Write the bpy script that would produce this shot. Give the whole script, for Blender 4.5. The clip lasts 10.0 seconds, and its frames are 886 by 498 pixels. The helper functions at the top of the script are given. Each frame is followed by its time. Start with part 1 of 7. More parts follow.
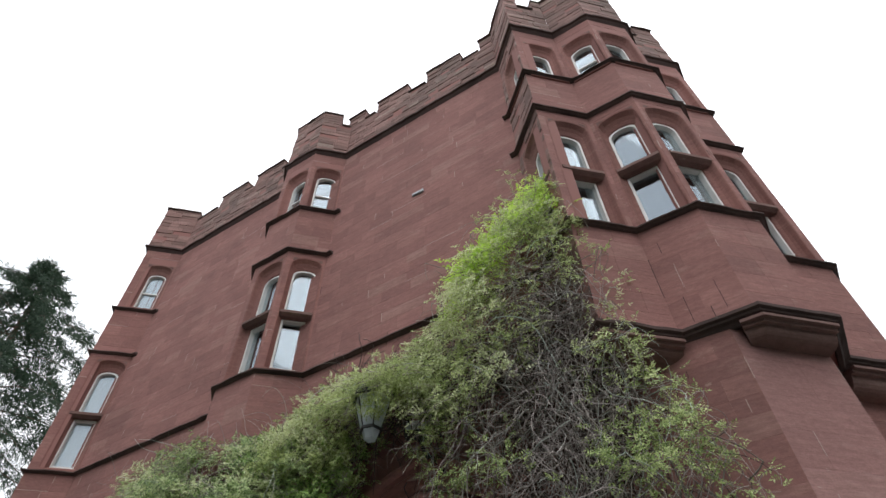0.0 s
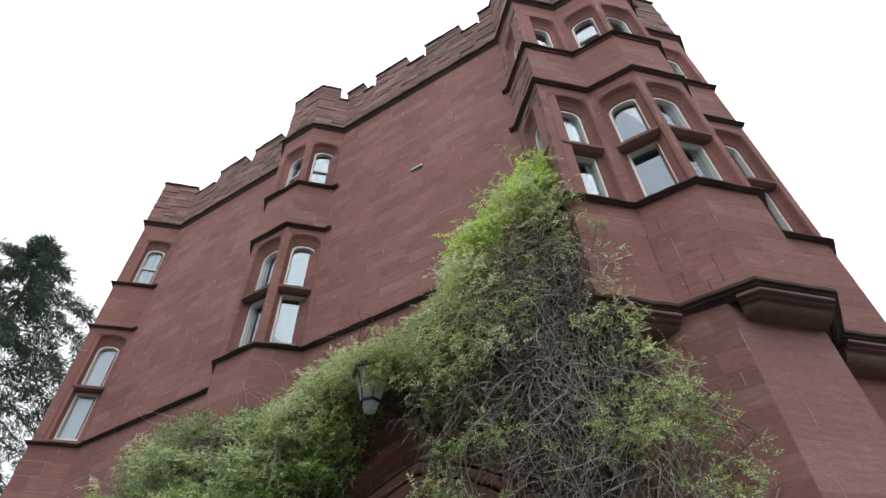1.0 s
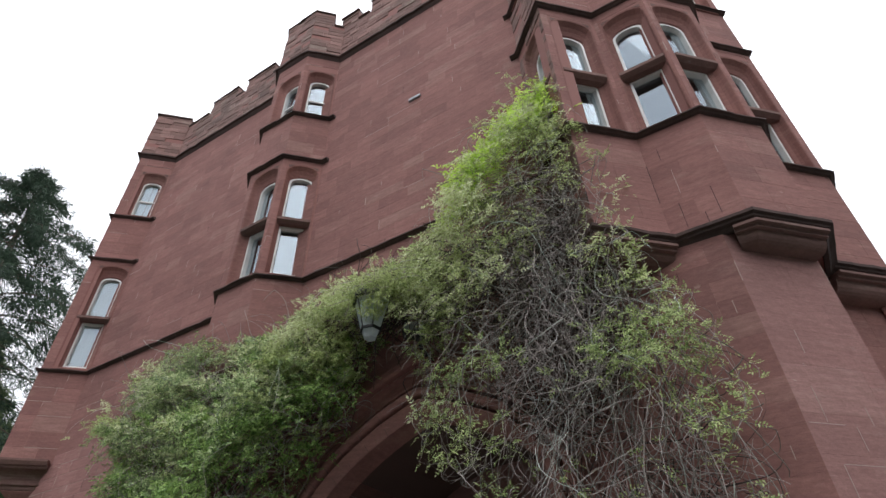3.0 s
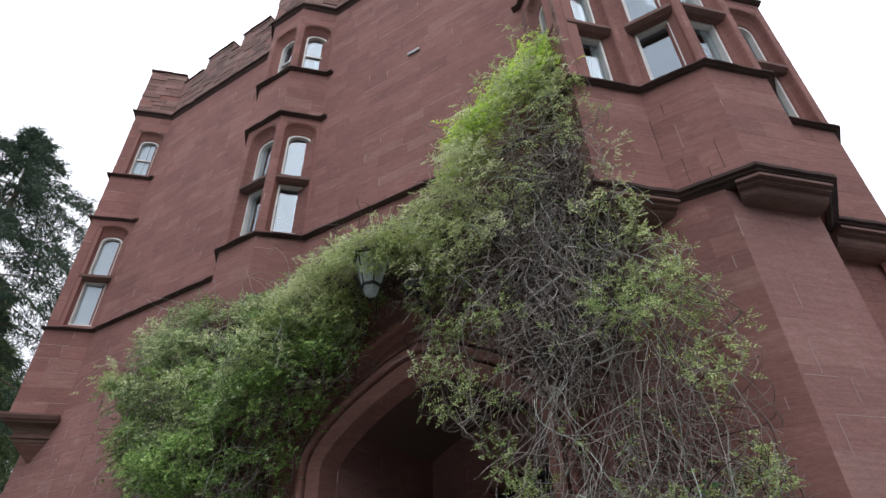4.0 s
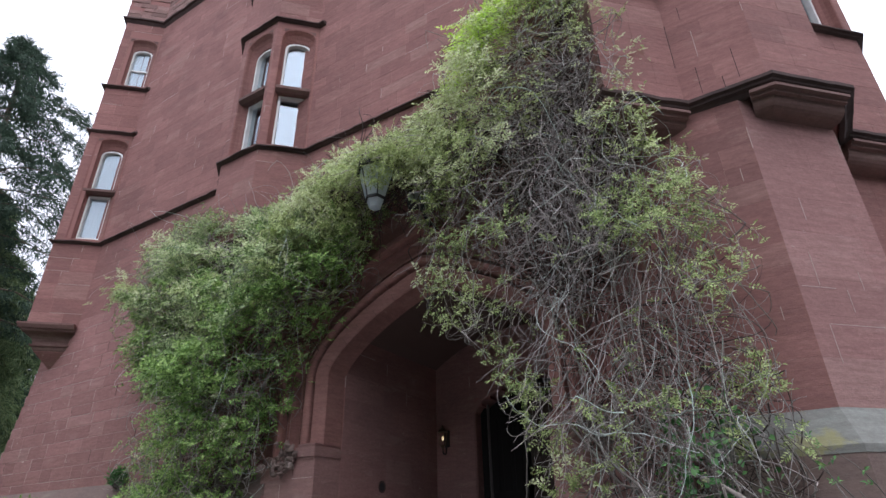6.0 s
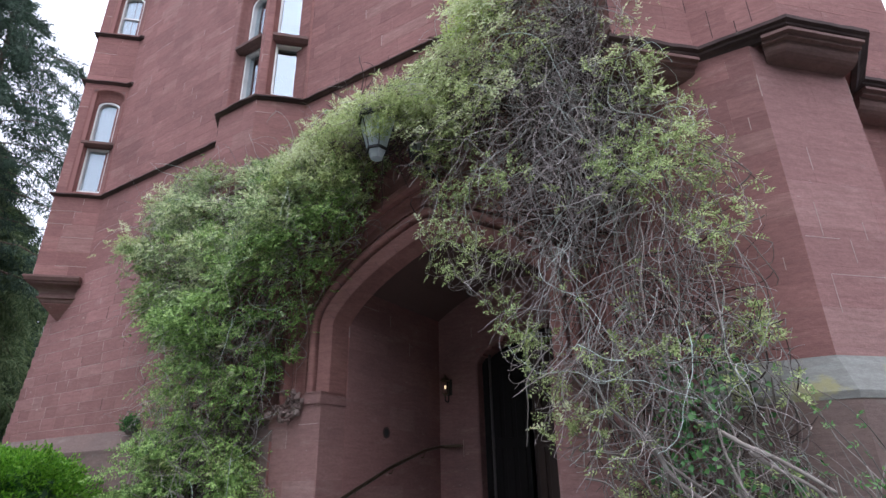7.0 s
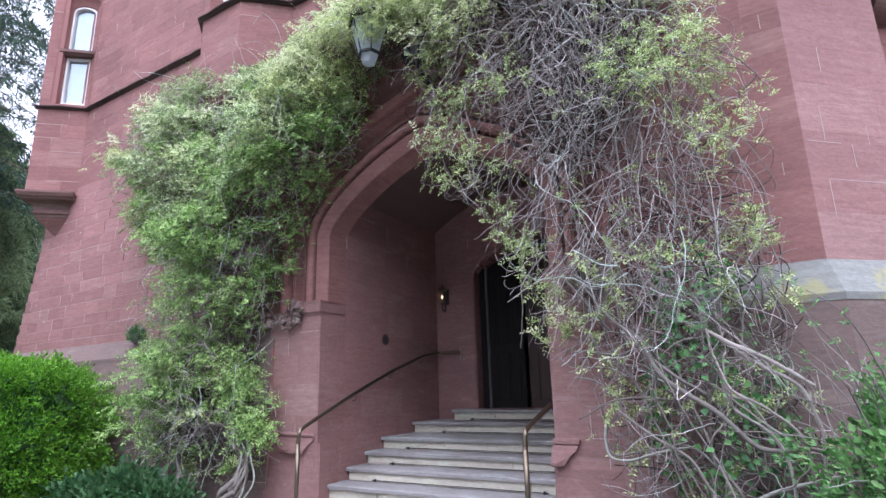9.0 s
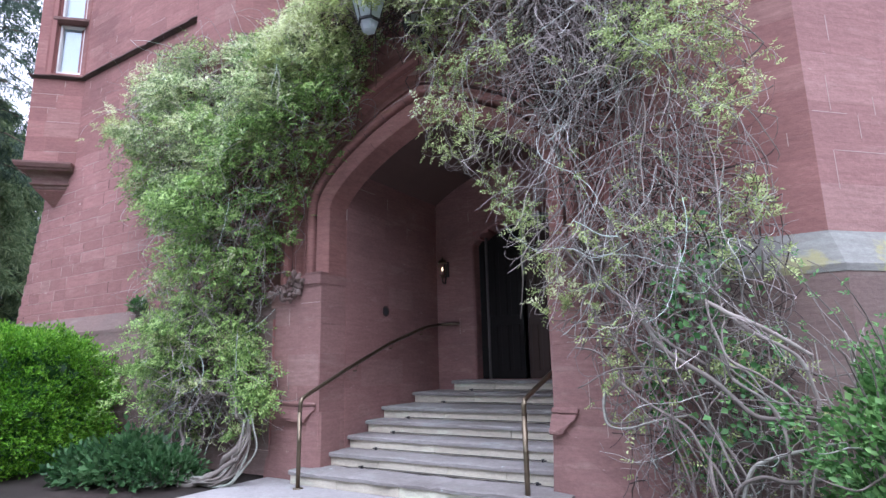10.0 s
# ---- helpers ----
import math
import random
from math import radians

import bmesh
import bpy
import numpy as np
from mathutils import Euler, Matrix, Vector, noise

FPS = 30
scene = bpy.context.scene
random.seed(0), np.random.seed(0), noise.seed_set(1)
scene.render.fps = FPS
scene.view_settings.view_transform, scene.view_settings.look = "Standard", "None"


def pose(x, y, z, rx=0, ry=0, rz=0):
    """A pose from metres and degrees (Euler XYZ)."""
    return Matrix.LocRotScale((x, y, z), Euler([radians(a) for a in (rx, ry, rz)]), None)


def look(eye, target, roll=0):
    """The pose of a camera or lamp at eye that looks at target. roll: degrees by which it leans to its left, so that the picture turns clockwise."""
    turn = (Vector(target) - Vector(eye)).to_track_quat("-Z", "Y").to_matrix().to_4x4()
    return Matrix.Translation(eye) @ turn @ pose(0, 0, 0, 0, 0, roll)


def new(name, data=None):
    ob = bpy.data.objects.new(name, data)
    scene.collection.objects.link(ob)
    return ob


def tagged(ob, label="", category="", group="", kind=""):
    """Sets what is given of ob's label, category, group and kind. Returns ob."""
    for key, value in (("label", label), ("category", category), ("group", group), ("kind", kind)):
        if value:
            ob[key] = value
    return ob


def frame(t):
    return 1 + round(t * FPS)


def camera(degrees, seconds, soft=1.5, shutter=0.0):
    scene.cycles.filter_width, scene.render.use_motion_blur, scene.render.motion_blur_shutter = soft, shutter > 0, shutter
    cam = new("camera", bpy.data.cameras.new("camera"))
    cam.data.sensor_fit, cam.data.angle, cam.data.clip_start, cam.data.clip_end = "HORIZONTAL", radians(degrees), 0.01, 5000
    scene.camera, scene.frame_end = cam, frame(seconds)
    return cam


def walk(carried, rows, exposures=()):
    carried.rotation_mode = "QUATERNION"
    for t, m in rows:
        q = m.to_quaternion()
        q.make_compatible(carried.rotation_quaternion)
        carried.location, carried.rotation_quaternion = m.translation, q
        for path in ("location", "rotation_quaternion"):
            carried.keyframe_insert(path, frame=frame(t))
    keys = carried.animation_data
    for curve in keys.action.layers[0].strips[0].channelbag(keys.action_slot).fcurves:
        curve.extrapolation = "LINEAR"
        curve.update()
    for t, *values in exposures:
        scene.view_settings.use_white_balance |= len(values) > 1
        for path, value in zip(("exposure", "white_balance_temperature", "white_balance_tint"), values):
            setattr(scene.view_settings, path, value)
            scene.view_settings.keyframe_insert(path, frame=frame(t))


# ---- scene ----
# camera and walk
cam = camera(76.2, 10.0)
PATH = [
    (0, (3.725, -5.526, 1.639), (3.05, -4.382, 3.134), -1.8),
    (0.5, (3.719, -5.528, 1.63), (3.029, -4.355, 3.096), -1.7),
    (1, (3.719, -5.527, 1.619), (3.015, -4.328, 3.056), -1.8),
    (1.5, (3.72, -5.526, 1.611), (3.002, -4.302, 3.02), -1.9),
    (2, (3.72, -5.523, 1.6), (2.982, -4.263, 2.967), -1.8),
    (2.5, (3.71, -5.514, 1.58), (2.951, -4.219, 2.902), -1.7),
    (4, (3.682, -5.473, 1.539), (2.851, -4.07, 2.697), -1.7),
    (4.5, (3.677, -5.465, 1.529), (2.822, -4.031, 2.631), -1.6),
    (5, (3.666, -5.465, 1.518), (2.787, -4.001, 2.56), -1.3),
    (5.5, (3.662, -5.457, 1.499), (2.761, -3.965, 2.481), -1.2),
    (7, (3.635, -5.44, 1.462), (2.669, -3.865, 2.227), -1.1),
    (7.5, (3.633, -5.413, 1.444), (2.648, -3.818, 2.14), -1.1),
    (8, (3.633, -5.407, 1.436), (2.637, -3.784, 2.05), -1.1),
    (8.5, (3.628, -5.394, 1.424), (2.625, -3.756, 1.981), -1.4),
    (9, (3.62, -5.4, 1.395), (2.609, -3.744, 1.88), -1.5),
    (9.5, (3.616, -5.398, 1.381), (2.598, -3.733, 1.818), -1.3),
    (10, (3.606, -5.391, 1.366), (2.583, -3.719, 1.762), -1.3),
]
EXPOSURES = [(0, 0.1, 6480, 9), (2.5, 0.12, 6420, 10), (4.0, 0.08, 6320, 12), (4.5, 0.3, 6220, 13), (5.5, 0.36, 6030, 15), (7.0, 0.6, 5800, 17), (8.0, 1.37, 5620, 20), (9.0, 1.39, 5540, 21), (10, 1.35, 5500, 21)]
walk(cam, [(t, look(Vector(e), Vector(a), r)) for t, e, a, r in PATH], EXPOSURES)

# overcast daylight: a pale sky and one wide, weak sun
world = bpy.data.worlds.new("overcast_sky")
scene.world = world
world.use_nodes = True
wt = world.node_tree
sky = wt.nodes.new("ShaderNodeTexSky")
sky.sky_type, sky.sun_disc = "NISHITA", False
sky.sun_elevation, sky.sun_rotation = radians(60), radians(132)
grey = wt.nodes.new("ShaderNodeHueSaturation")
grey.inputs["Saturation"].default_value = 0.12
wt.links.new(sky.outputs[0], grey.inputs["Color"])
cloud = wt.nodes.new("ShaderNodeMix")
cloud.data_type = "RGBA"
cloud.inputs[0].default_value = 0.8
# cloud cover: a third as bright at the horizon as overhead
up = wt.nodes.new("ShaderNodeSeparateXYZ")
wt.links.new(wt.nodes.new("ShaderNodeTexCoord").outputs["Generated"], up.inputs[0])
veil = wt.nodes.new("ShaderNodeMapRange")
veil.inputs["From Min"].default_value, veil.inputs["From Max"].default_value = 0.0, 1.0
veil.inputs["To Min"].default_value, veil.inputs["To Max"].default_value = 5.2, 16.5
wt.links.new(up.outputs["Z"], veil.inputs["Value"])
tinted = wt.nodes.new("ShaderNodeVectorMath")
tinted.operation = "SCALE"
tinted.inputs[0].default_value = (0.97, 0.99, 1.04)
wt.links.new(veil.outputs[0], tinted.inputs["Scale"])
wt.links.new(tinted.outputs[0], cloud.inputs[7])
wt.links.new(grey.outputs[0], cloud.inputs[6])
wt.links.new(cloud.outputs[2], wt.nodes["Background"].inputs["Color"])
wt.nodes["Background"].inputs["Strength"].default_value = 0.15
sun_data = bpy.data.lights.new("sun", "SUN")
sun_data.energy, sun_data.angle, sun_data.color = 0.8, radians(50), (1.0, 0.97, 0.93)
sun = new("sun", sun_data)
sun.matrix_world = look((0, 0, 30), (-30 * math.cos(radians(60)) * 0.74, 30 * math.cos(radians(60)) * 0.67, 30 - 30 * math.sin(radians(60))))


# ---- materials ----
def nodes_of(name):
    m = bpy.data.materials.new(name)
    m.use_nodes = True
    t = m.node_tree
    return m, t, t.nodes["Principled BSDF"]


def noise_tex(t, scale, detail=4.0, rough=0.55, vector=None, stretch=None):
    n = t.nodes.new("ShaderNodeTexNoise")
    n.inputs["Scale"].default_value, n.inputs["Detail"].default_value, n.inputs["Roughness"].default_value = scale, detail, rough
    src = vector
    if src is None:
        src = t.nodes.new("ShaderNodeTexCoord").outputs["Object"]
    if stretch:
        mp = t.nodes.new("ShaderNodeMapping")
        mp.inputs["Scale"].default_value = stretch
        t.links.new(src, mp.inputs["Vector"])
        src = mp.outputs[0]
    t.links.new(src, n.inputs["Vector"])
    return n.outputs["Fac"]


def ramp(t, fac, stops):
    r = t.nodes.new("ShaderNodeValToRGB")
    while len(r.color_ramp.elements) < len(stops):
        r.color_ramp.elements.new(0.5)
    for e, (p, c) in zip(r.color_ramp.elements, stops):
        e.position, e.color = p, (*c, 1)
    t.links.new(fac, r.inputs["Fac"])
    return r.outputs["Color"]


def mix(t, fac, a, b, kind="MIX"):
    n = t.nodes.new("ShaderNodeMix")
    n.data_type, n.blend_type = "RGBA", kind
    for sock, v in ((n.inputs[0], fac), (n.inputs[6], a), (n.inputs[7], b)):
        if isinstance(v, (int, float)):
            sock.default_value = v
        elif isinstance(v, tuple):
            sock.default_value = (*v, 1)
        else:
            t.links.new(v, sock)
    return n.outputs[2]


def maths(t, op, a, b=0.0):
    n = t.nodes.new("ShaderNodeMath")
    n.operation = op
    for sock, v in ((n.inputs[0], a), (n.inputs[1], b)):
        if isinstance(v, (int, float)):
            sock.default_value = v
        else:
            t.links.new(v, sock)
    return n.outputs[0]


def piece_random(t):
    info = t.nodes.new("ShaderNodeObjectInfo").outputs["Random"]
    isl = t.nodes.new("ShaderNodeNewGeometry").outputs["Random Per Island"]
    return maths(t, "FRACT", maths(t, "ADD", info, maths(t, "MULTIPLY", isl, 7.31)))


def bump(t, bsdf, height, strength, distance):
    b = t.nodes.new("ShaderNodeBump")
    b.inputs["Strength"].default_value, b.inputs["Distance"].default_value = strength, distance
    t.links.new(height, b.inputs["Height"])
    t.links.new(b.outputs[0], bsdf.inputs["Normal"])


def world_pos(t):
    return t.nodes.new("ShaderNodeNewGeometry").outputs["Position"]


def stone(name, base, vary=0.15, stain=0.35, stain_col=(0.10, 0.055, 0.05), bed=1.0, rough=0.9, bump_s=0.5, moss=None, flakes=0.4):
    """Natural stone: tone from piece to piece, bedding streaks, stains and grain."""
    m, t, b = nodes_of(name)
    p = world_pos(t)
    c0 = tuple(x * (1 - vary) for x in base)
    c1 = tuple(min(1, x * (1 + vary)) for x in base)
    c2 = (base[0] * (1 + vary), base[1] * (1 + 2.2 * vary), base[2] * (1 + 2.0 * vary))
    col = ramp(t, piece_random(t), [(0, c0), (0.55, base), (0.85, c1), (1, c2)])
    beds = noise_tex(t, 3.2, 5, 0.6, p, (1.0, 1.0, 7.0))
    col = mix(t, maths(t, "MULTIPLY", ramp(t, beds, [(0.35, (0, 0, 0)), (0.65, (1, 1, 1))]), 0.5 * bed), col, tuple(x * 0.7 for x in base))
    blot = noise_tex(t, 0.55, 6, 0.62, p)
    st = maths(t, "MULTIPLY", ramp(t, blot, [(0.42, (0, 0, 0)), (0.72, (1, 1, 1))]), stain)
    col = mix(t, st, col, stain_col)
    pale = noise_tex(t, 1.5, 8, 0.72, p, (1, 1, 4.5))
    col = mix(t, maths(t, "MULTIPLY", ramp(t, pale, [(0.55, (0, 0, 0)), (0.74, (1, 1, 1))]), 0.45), col, (base[0] * 1.35, base[1] * 1.75, base[2] * 1.7))
    flake = ramp(t, noise_tex(t, 4.2, 7, 0.7, p, (1, 1, 2.6)), [(0.66, (0, 0, 0)), (0.7, (1, 1, 1))])
    col = mix(t, maths(t, "MULTIPLY", flake, flakes), col, (base[0] * 1.7, base[1] * 2.5, base[2] * 2.4))
    fine = noise_tex(t, 90, 3, 0.6, p)
    patch = noise_tex(t, 17, 5, 0.7, p, (1, 1, 2.2))
    col = mix(t, 0.35, col, ramp(t, patch, [(0.3, (0.3, 0.3, 0.3)), (0.7, (0.7, 0.7, 0.7))]), "OVERLAY")
    col = mix(t, 0.25, col, ramp(t, fine, [(0.3, (0.35, 0.35, 0.35)), (0.7, (0.65, 0.65, 0.65))]), "OVERLAY")
    if moss:
        ms = ramp(t, noise_tex(t, 2.6, 6, 0.65, p), [(0.56, (0, 0, 0)), (0.64, (1, 1, 1))])
        col = mix(t, maths(t, "MULTIPLY", ms, 0.55), col, moss)
    t.links.new(col, b.inputs["Base Color"])
    b.inputs["Roughness"].default_value = rough
    b.inputs["Specular IOR Level"].default_value = 0.25
    h = maths(t, "ADD", maths(t, "MULTIPLY", fine, 0.35), maths(t, "ADD", maths(t, "MULTIPLY", beds, 1.2), noise_tex(t, 14, 4, 0.6, p)))
    bump(t, b, h, bump_s, 0.008)
    return m


def plain(name, col, rough=0.6, metal=0.0, grain=20.0, amount=0.25, bump_s=0.1, dirt=None):
    m, t, b = nodes_of(name)
    p = world_pos(t)
    n = noise_tex(t, grain, 5, 0.6, p)
    c = mix(t, maths(t, "MULTIPLY", n, amount), col, tuple(x * 0.45 for x in col))
    if dirt:
        c = mix(t, maths(t, "MULTIPLY", ramp(t, noise_tex(t, 3.0, 6, 0.65, p), [(0.5, (0, 0, 0)), (0.75, (1, 1, 1))]), 0.6), c, dirt)
    t.links.new(c, b.inputs["Base Color"])
    b.inputs["Roughness"].default_value, b.inputs["Metallic"].default_value = rough, metal
    bump(t, b, n, bump_s, 0.004)
    return m


RED = (0.298, 0.147, 0.131)
M_ASHLAR = stone("red_sandstone_ashlar", RED, vary=0.15)
M_FLAKED = stone("flaking_pink_sandstone", (0.345, 0.176, 0.16), vary=0.16, stain=0.3, stain_col=(0.17, 0.085, 0.075), bump_s=0.9, flakes=0.75)
# slightly paler than the ashlar, for the tower's canted base
M_TOWER = stone("pale_tower_sandstone", (0.322, 0.172, 0.157), vary=0.1, stain=0.3, stain_col=(0.2, 0.115, 0.105))
M_DRESSED = stone("dressed_red_sandstone", (0.285, 0.136, 0.118), stain=0.45)
M_PORCH = stone("blotchy_porch_sandstone", (0.315, 0.172, 0.155), vary=0.08, stain=0.5, stain_col=(0.12, 0.085, 0.08))
M_PIER = stone("rubbed_pier_sandstone", (0.3, 0.168, 0.15), vary=0.09, stain=0.4, stain_col=(0.17, 0.11, 0.1))
M_MOULD = stone("weathered_dark_moulding", (0.1, 0.066, 0.06), stain=0.8, stain_col=(0.022, 0.019, 0.018))
M_CORBEL = stone("weathered_corbel_stone", (0.21, 0.122, 0.107), stain=0.6, stain_col=(0.06, 0.042, 0.038))
M_COPING = stone("dark_lichened_coping_stone", (0.15, 0.1, 0.09), vary=0.3, stain=0.7, stain_col=(0.04, 0.036, 0.033), bump_s=0.9)
M_PALE_MORTAR = plain("pale_repair_mortar", (0.46, 0.35, 0.31), 0.95)
M_CRACK = plain("open_dark_joint", (0.03, 0.02, 0.018), 0.95)
M_PARAPET = stone("lichened_parapet_stone", (0.27, 0.16, 0.142), vary=0.32, stain=0.75, stain_col=(0.11, 0.09, 0.078), bump_s=0.8)
M_PLINTH = stone("grey_weathered_plinth_stone", (0.225, 0.155, 0.135), vary=0.2, stain=0.5, stain_col=(0.13, 0.11, 0.10))
M_PLINTH_TOP = stone("mossy_plinth_weathering", (0.2, 0.18, 0.165), vary=0.15, stain=0.4, stain_col=(0.2, 0.17, 0.15), moss=(0.31, 0.29, 0.10))
M_STEP = stone("worn_pale_step_stone", (0.33, 0.307, 0.292), vary=0.16, stain=0.85, stain_col=(0.13, 0.112, 0.1))
M_RISER = stone("cream_step_riser_stone", (0.62, 0.57, 0.46), vary=0.1, stain=0.4, stain_col=(0.3, 0.25, 0.19))
M_PAVING = stone("pale_landing_paving", (0.36, 0.345, 0.335), vary=0.08, stain=0.3, stain_col=(0.28, 0.26, 0.24))


def mortar_mat():
    m, t, b = nodes_of("lime_mortar")
    p = world_pos(t)
    f = ramp(t, noise_tex(t, 1.9, 5, 0.7, p), [(0.66, (0, 0, 0)), (0.7, (1, 1, 1))])
    col = mix(t, f, (0.27, 0.128, 0.113), (0.50, 0.38, 0.34))
    t.links.new(col, b.inputs["Base Color"])
    b.inputs["Roughness"].default_value = 0.95
    return m


M_MORTAR = mortar_mat()
M_POINTING = plain("weathered_pale_pointing", (0.46, 0.31, 0.27), 0.95, grain=5, amount=0.6)


M_SASH = plain("white_painted_sash", (0.78, 0.78, 0.76), 0.45, amount=0.15, dirt=(0.5, 0.48, 0.44))
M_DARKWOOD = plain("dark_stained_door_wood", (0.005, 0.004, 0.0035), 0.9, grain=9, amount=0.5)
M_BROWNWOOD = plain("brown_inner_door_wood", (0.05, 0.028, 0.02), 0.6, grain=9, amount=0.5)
M_BRASS = plain("aged_bronze_rail", (0.2, 0.16, 0.11), 0.38, 0.9, 30, 0.5)
M_IRON = plain("black_painted_iron", (0.03, 0.03, 0.032), 0.5, 0.3)
M_CURTAIN = plain("white_net_curtain", (0.68, 0.69, 0.7), 0.9, amount=0.1)
M_INTERIOR = plain("dim_plaster", (0.3, 0.29, 0.28), 0.9)
M_SOFFIT = plain("brown_plaster_soffit", (0.115, 0.072, 0.06), 0.9, grain=3, amount=0.3)
M_BARK = stone("grey_brown_vine_bark", (0.235, 0.205, 0.18), vary=0.4, stain=0.4, stain_col=(0.12, 0.09, 0.08))
M_TWIG = stone("dry_grey_twig", (0.41, 0.36, 0.34), vary=0.55, stain=0.3, stain_col=(0.13, 0.09, 0.075))
# twigs coloured dark to stand for the shade inside the vines
M_SHADE_TWIG = stone("dark_twig_for_inner_shade", (0.075, 0.055, 0.048), vary=0.4)
M_TRUNK = stone("conifer_bark", (0.13, 0.09, 0.07), vary=0.2)
M_SOIL = stone("dark_bed_soil", (0.03, 0.024, 0.02), vary=0.2)
M_GRAVEL = stone("grey_gravel_drive", (0.11, 0.105, 0.10), vary=0.2, bump_s=1.0)


def leaf_mat(name, dark, mid, light, rough=0.5, trans=0.35):
    m, t, b = nodes_of(name)
    r = t.nodes.new("ShaderNodeNewGeometry").outputs["Random Per Island"]
    big = noise_tex(t, 1.6, 3, 0.6, world_pos(t))
    f = maths(t, "ADD", maths(t, "MULTIPLY", r, 0.85), maths(t, "MULTIPLY", maths(t, "SUBTRACT", big, 0.43), 0.9))
    col = ramp(t, f, [(0.05, dark), (0.45, mid), (0.95, light)])
    t.links.new(col, b.inputs["Base Color"])
    b.inputs["Roughness"].default_value = rough
    b.inputs["Specular IOR Level"].default_value = 0.35
    tr = t.nodes.new("ShaderNodeBsdfTranslucent")
    t.links.new(col, tr.inputs["Color"])
    ms = t.nodes.new("ShaderNodeMixShader")
    ms.inputs[0].default_value = trans
    t.links.new(b.outputs[0], ms.inputs[1])
    t.links.new(tr.outputs[0], ms.inputs[2])
    t.links.new(ms.outputs[0], t.nodes["Material Output"].inputs["Surface"])
    return m


M_LEAF_GREEN = leaf_mat("fresh_green_vine_leaf", (0.065, 0.13, 0.03), (0.225, 0.37, 0.095), (0.49, 0.66, 0.22), trans=0.32)
M_LEAF_SAGE = leaf_mat("pale_sage_vine_leaf", (0.065, 0.115, 0.038), (0.31, 0.42, 0.168), (0.67, 0.76, 0.42), trans=0.3)
M_LEAF_OLIVE = leaf_mat("pale_olive_young_leaf", (0.21, 0.27, 0.09), (0.47, 0.55, 0.22), (0.71, 0.77, 0.41), trans=0.45)
M_LEAF_HANG = leaf_mat("olive_green_hanging_leaf", (0.14, 0.21, 0.06), (0.35, 0.44, 0.155), (0.6, 0.68, 0.32), trans=0.4)
M_LEAF_PALE = leaf_mat("pale_tip_leaf", (0.4, 0.45, 0.21), (0.64, 0.69, 0.38), (0.85, 0.88, 0.6), trans=0.5)
M_LEAF_BRIGHT = leaf_mat("bright_lime_leaf", (0.36, 0.56, 0.06), (0.60, 0.82, 0.13), (0.78, 0.92, 0.27), trans=0.5)
M_LEAF_HEDGE = leaf_mat("glossy_hedge_leaf", (0.05, 0.16, 0.008), (0.135, 0.34, 0.022), (0.26, 0.5, 0.05), 0.4)
M_LEAF_IVY = leaf_mat("broad_ivy_leaf", (0.03, 0.1, 0.028), (0.08, 0.215, 0.06), (0.18, 0.36, 0.12), 0.4)
M_LEAF_SHRUB = leaf_mat("fresh_shrub_leaf", (0.04, 0.12, 0.03), (0.105, 0.25, 0.065), (0.22, 0.4, 0.13), 0.45)
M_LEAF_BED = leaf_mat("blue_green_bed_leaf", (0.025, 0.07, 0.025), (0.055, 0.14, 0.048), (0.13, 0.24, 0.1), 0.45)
M_NEEDLE = leaf_mat("dark_conifer_needles", (0.018, 0.042, 0.024), (0.036, 0.073, 0.042), (0.075, 0.12, 0.072), 0.6, 0.15)
M_FAR_LEAF = leaf_mat("light_green_far_leaf", (0.06, 0.10, 0.04), (0.13, 0.19, 0.08), (0.26, 0.32, 0.16), 0.6)


def glass_mat():
    m, t, b = nodes_of("window_glass")
    t.nodes.remove(b)
    clear = t.nodes.new("ShaderNodeBsdfTransparent")
    clear.inputs["Color"].default_value = (0.85, 0.88, 0.88, 1)
    gloss = t.nodes.new("ShaderNodeBsdfGlossy")
    gloss.inputs["Roughness"].default_value = 0.02
    gloss.inputs["Color"].default_value = (0.8, 0.9, 1.0, 1)
    lw = t.nodes.new("ShaderNodeLayerWeight")
    lw.inputs["Blend"].default_value = 0.5
    gloss_fac = maths(t, "ADD", 0.13, maths(t, "MULTIPLY", maths(t, "POWER", lw.outputs["Facing"], 4.0), 0.14))
    wob = t.nodes.new("ShaderNodeBump")
    wob.inputs["Strength"].default_value, wob.inputs["Distance"].default_value = 0.05, 0.02
    t.links.new(noise_tex(t, 2.5, 1, 0.4, world_pos(t)), wob.inputs["Height"])
    t.links.new(wob.outputs[0], gloss.inputs["Normal"])
    ms = t.nodes.new("ShaderNodeMixShader")
    t.links.new(gloss_fac, ms.inputs[0])
    t.links.new(clear.outputs[0], ms.inputs[1])
    t.links.new(gloss.outputs[0], ms.inputs[2])
    t.links.new(ms.outputs[0], t.nodes["Material Output"].inputs["Surface"])
    return m


M_GLASS = glass_mat()


def glow_mat(name, col, strength):
    m, t, b = nodes_of(name)
    b.inputs["Emission Color"].default_value = (*col, 1)
    b.inputs["Emission Strength"].default_value = strength
    return m


M_BULB = glow_mat("lit_bulb", (1.0, 0.72, 0.36), 0.95)


# ---- building helpers ----
def solid(name, verts, faces, mat, parent=None, label="", smooth=False):
    me = bpy.data.meshes.new(name)
    me.from_pydata([tuple(v) for v in verts], [], faces)
    me.materials.append(mat)
    if smooth:
        me.polygons.foreach_set("use_smooth", [True] * len(me.polygons))
    me.update()
    ob = new(name, me)
    if parent is not None:
        ob.parent = parent
        ob.matrix_parent_inverse = Matrix.Translation(-parent.location)
    if label:
        ob["label"] = label
    return ob


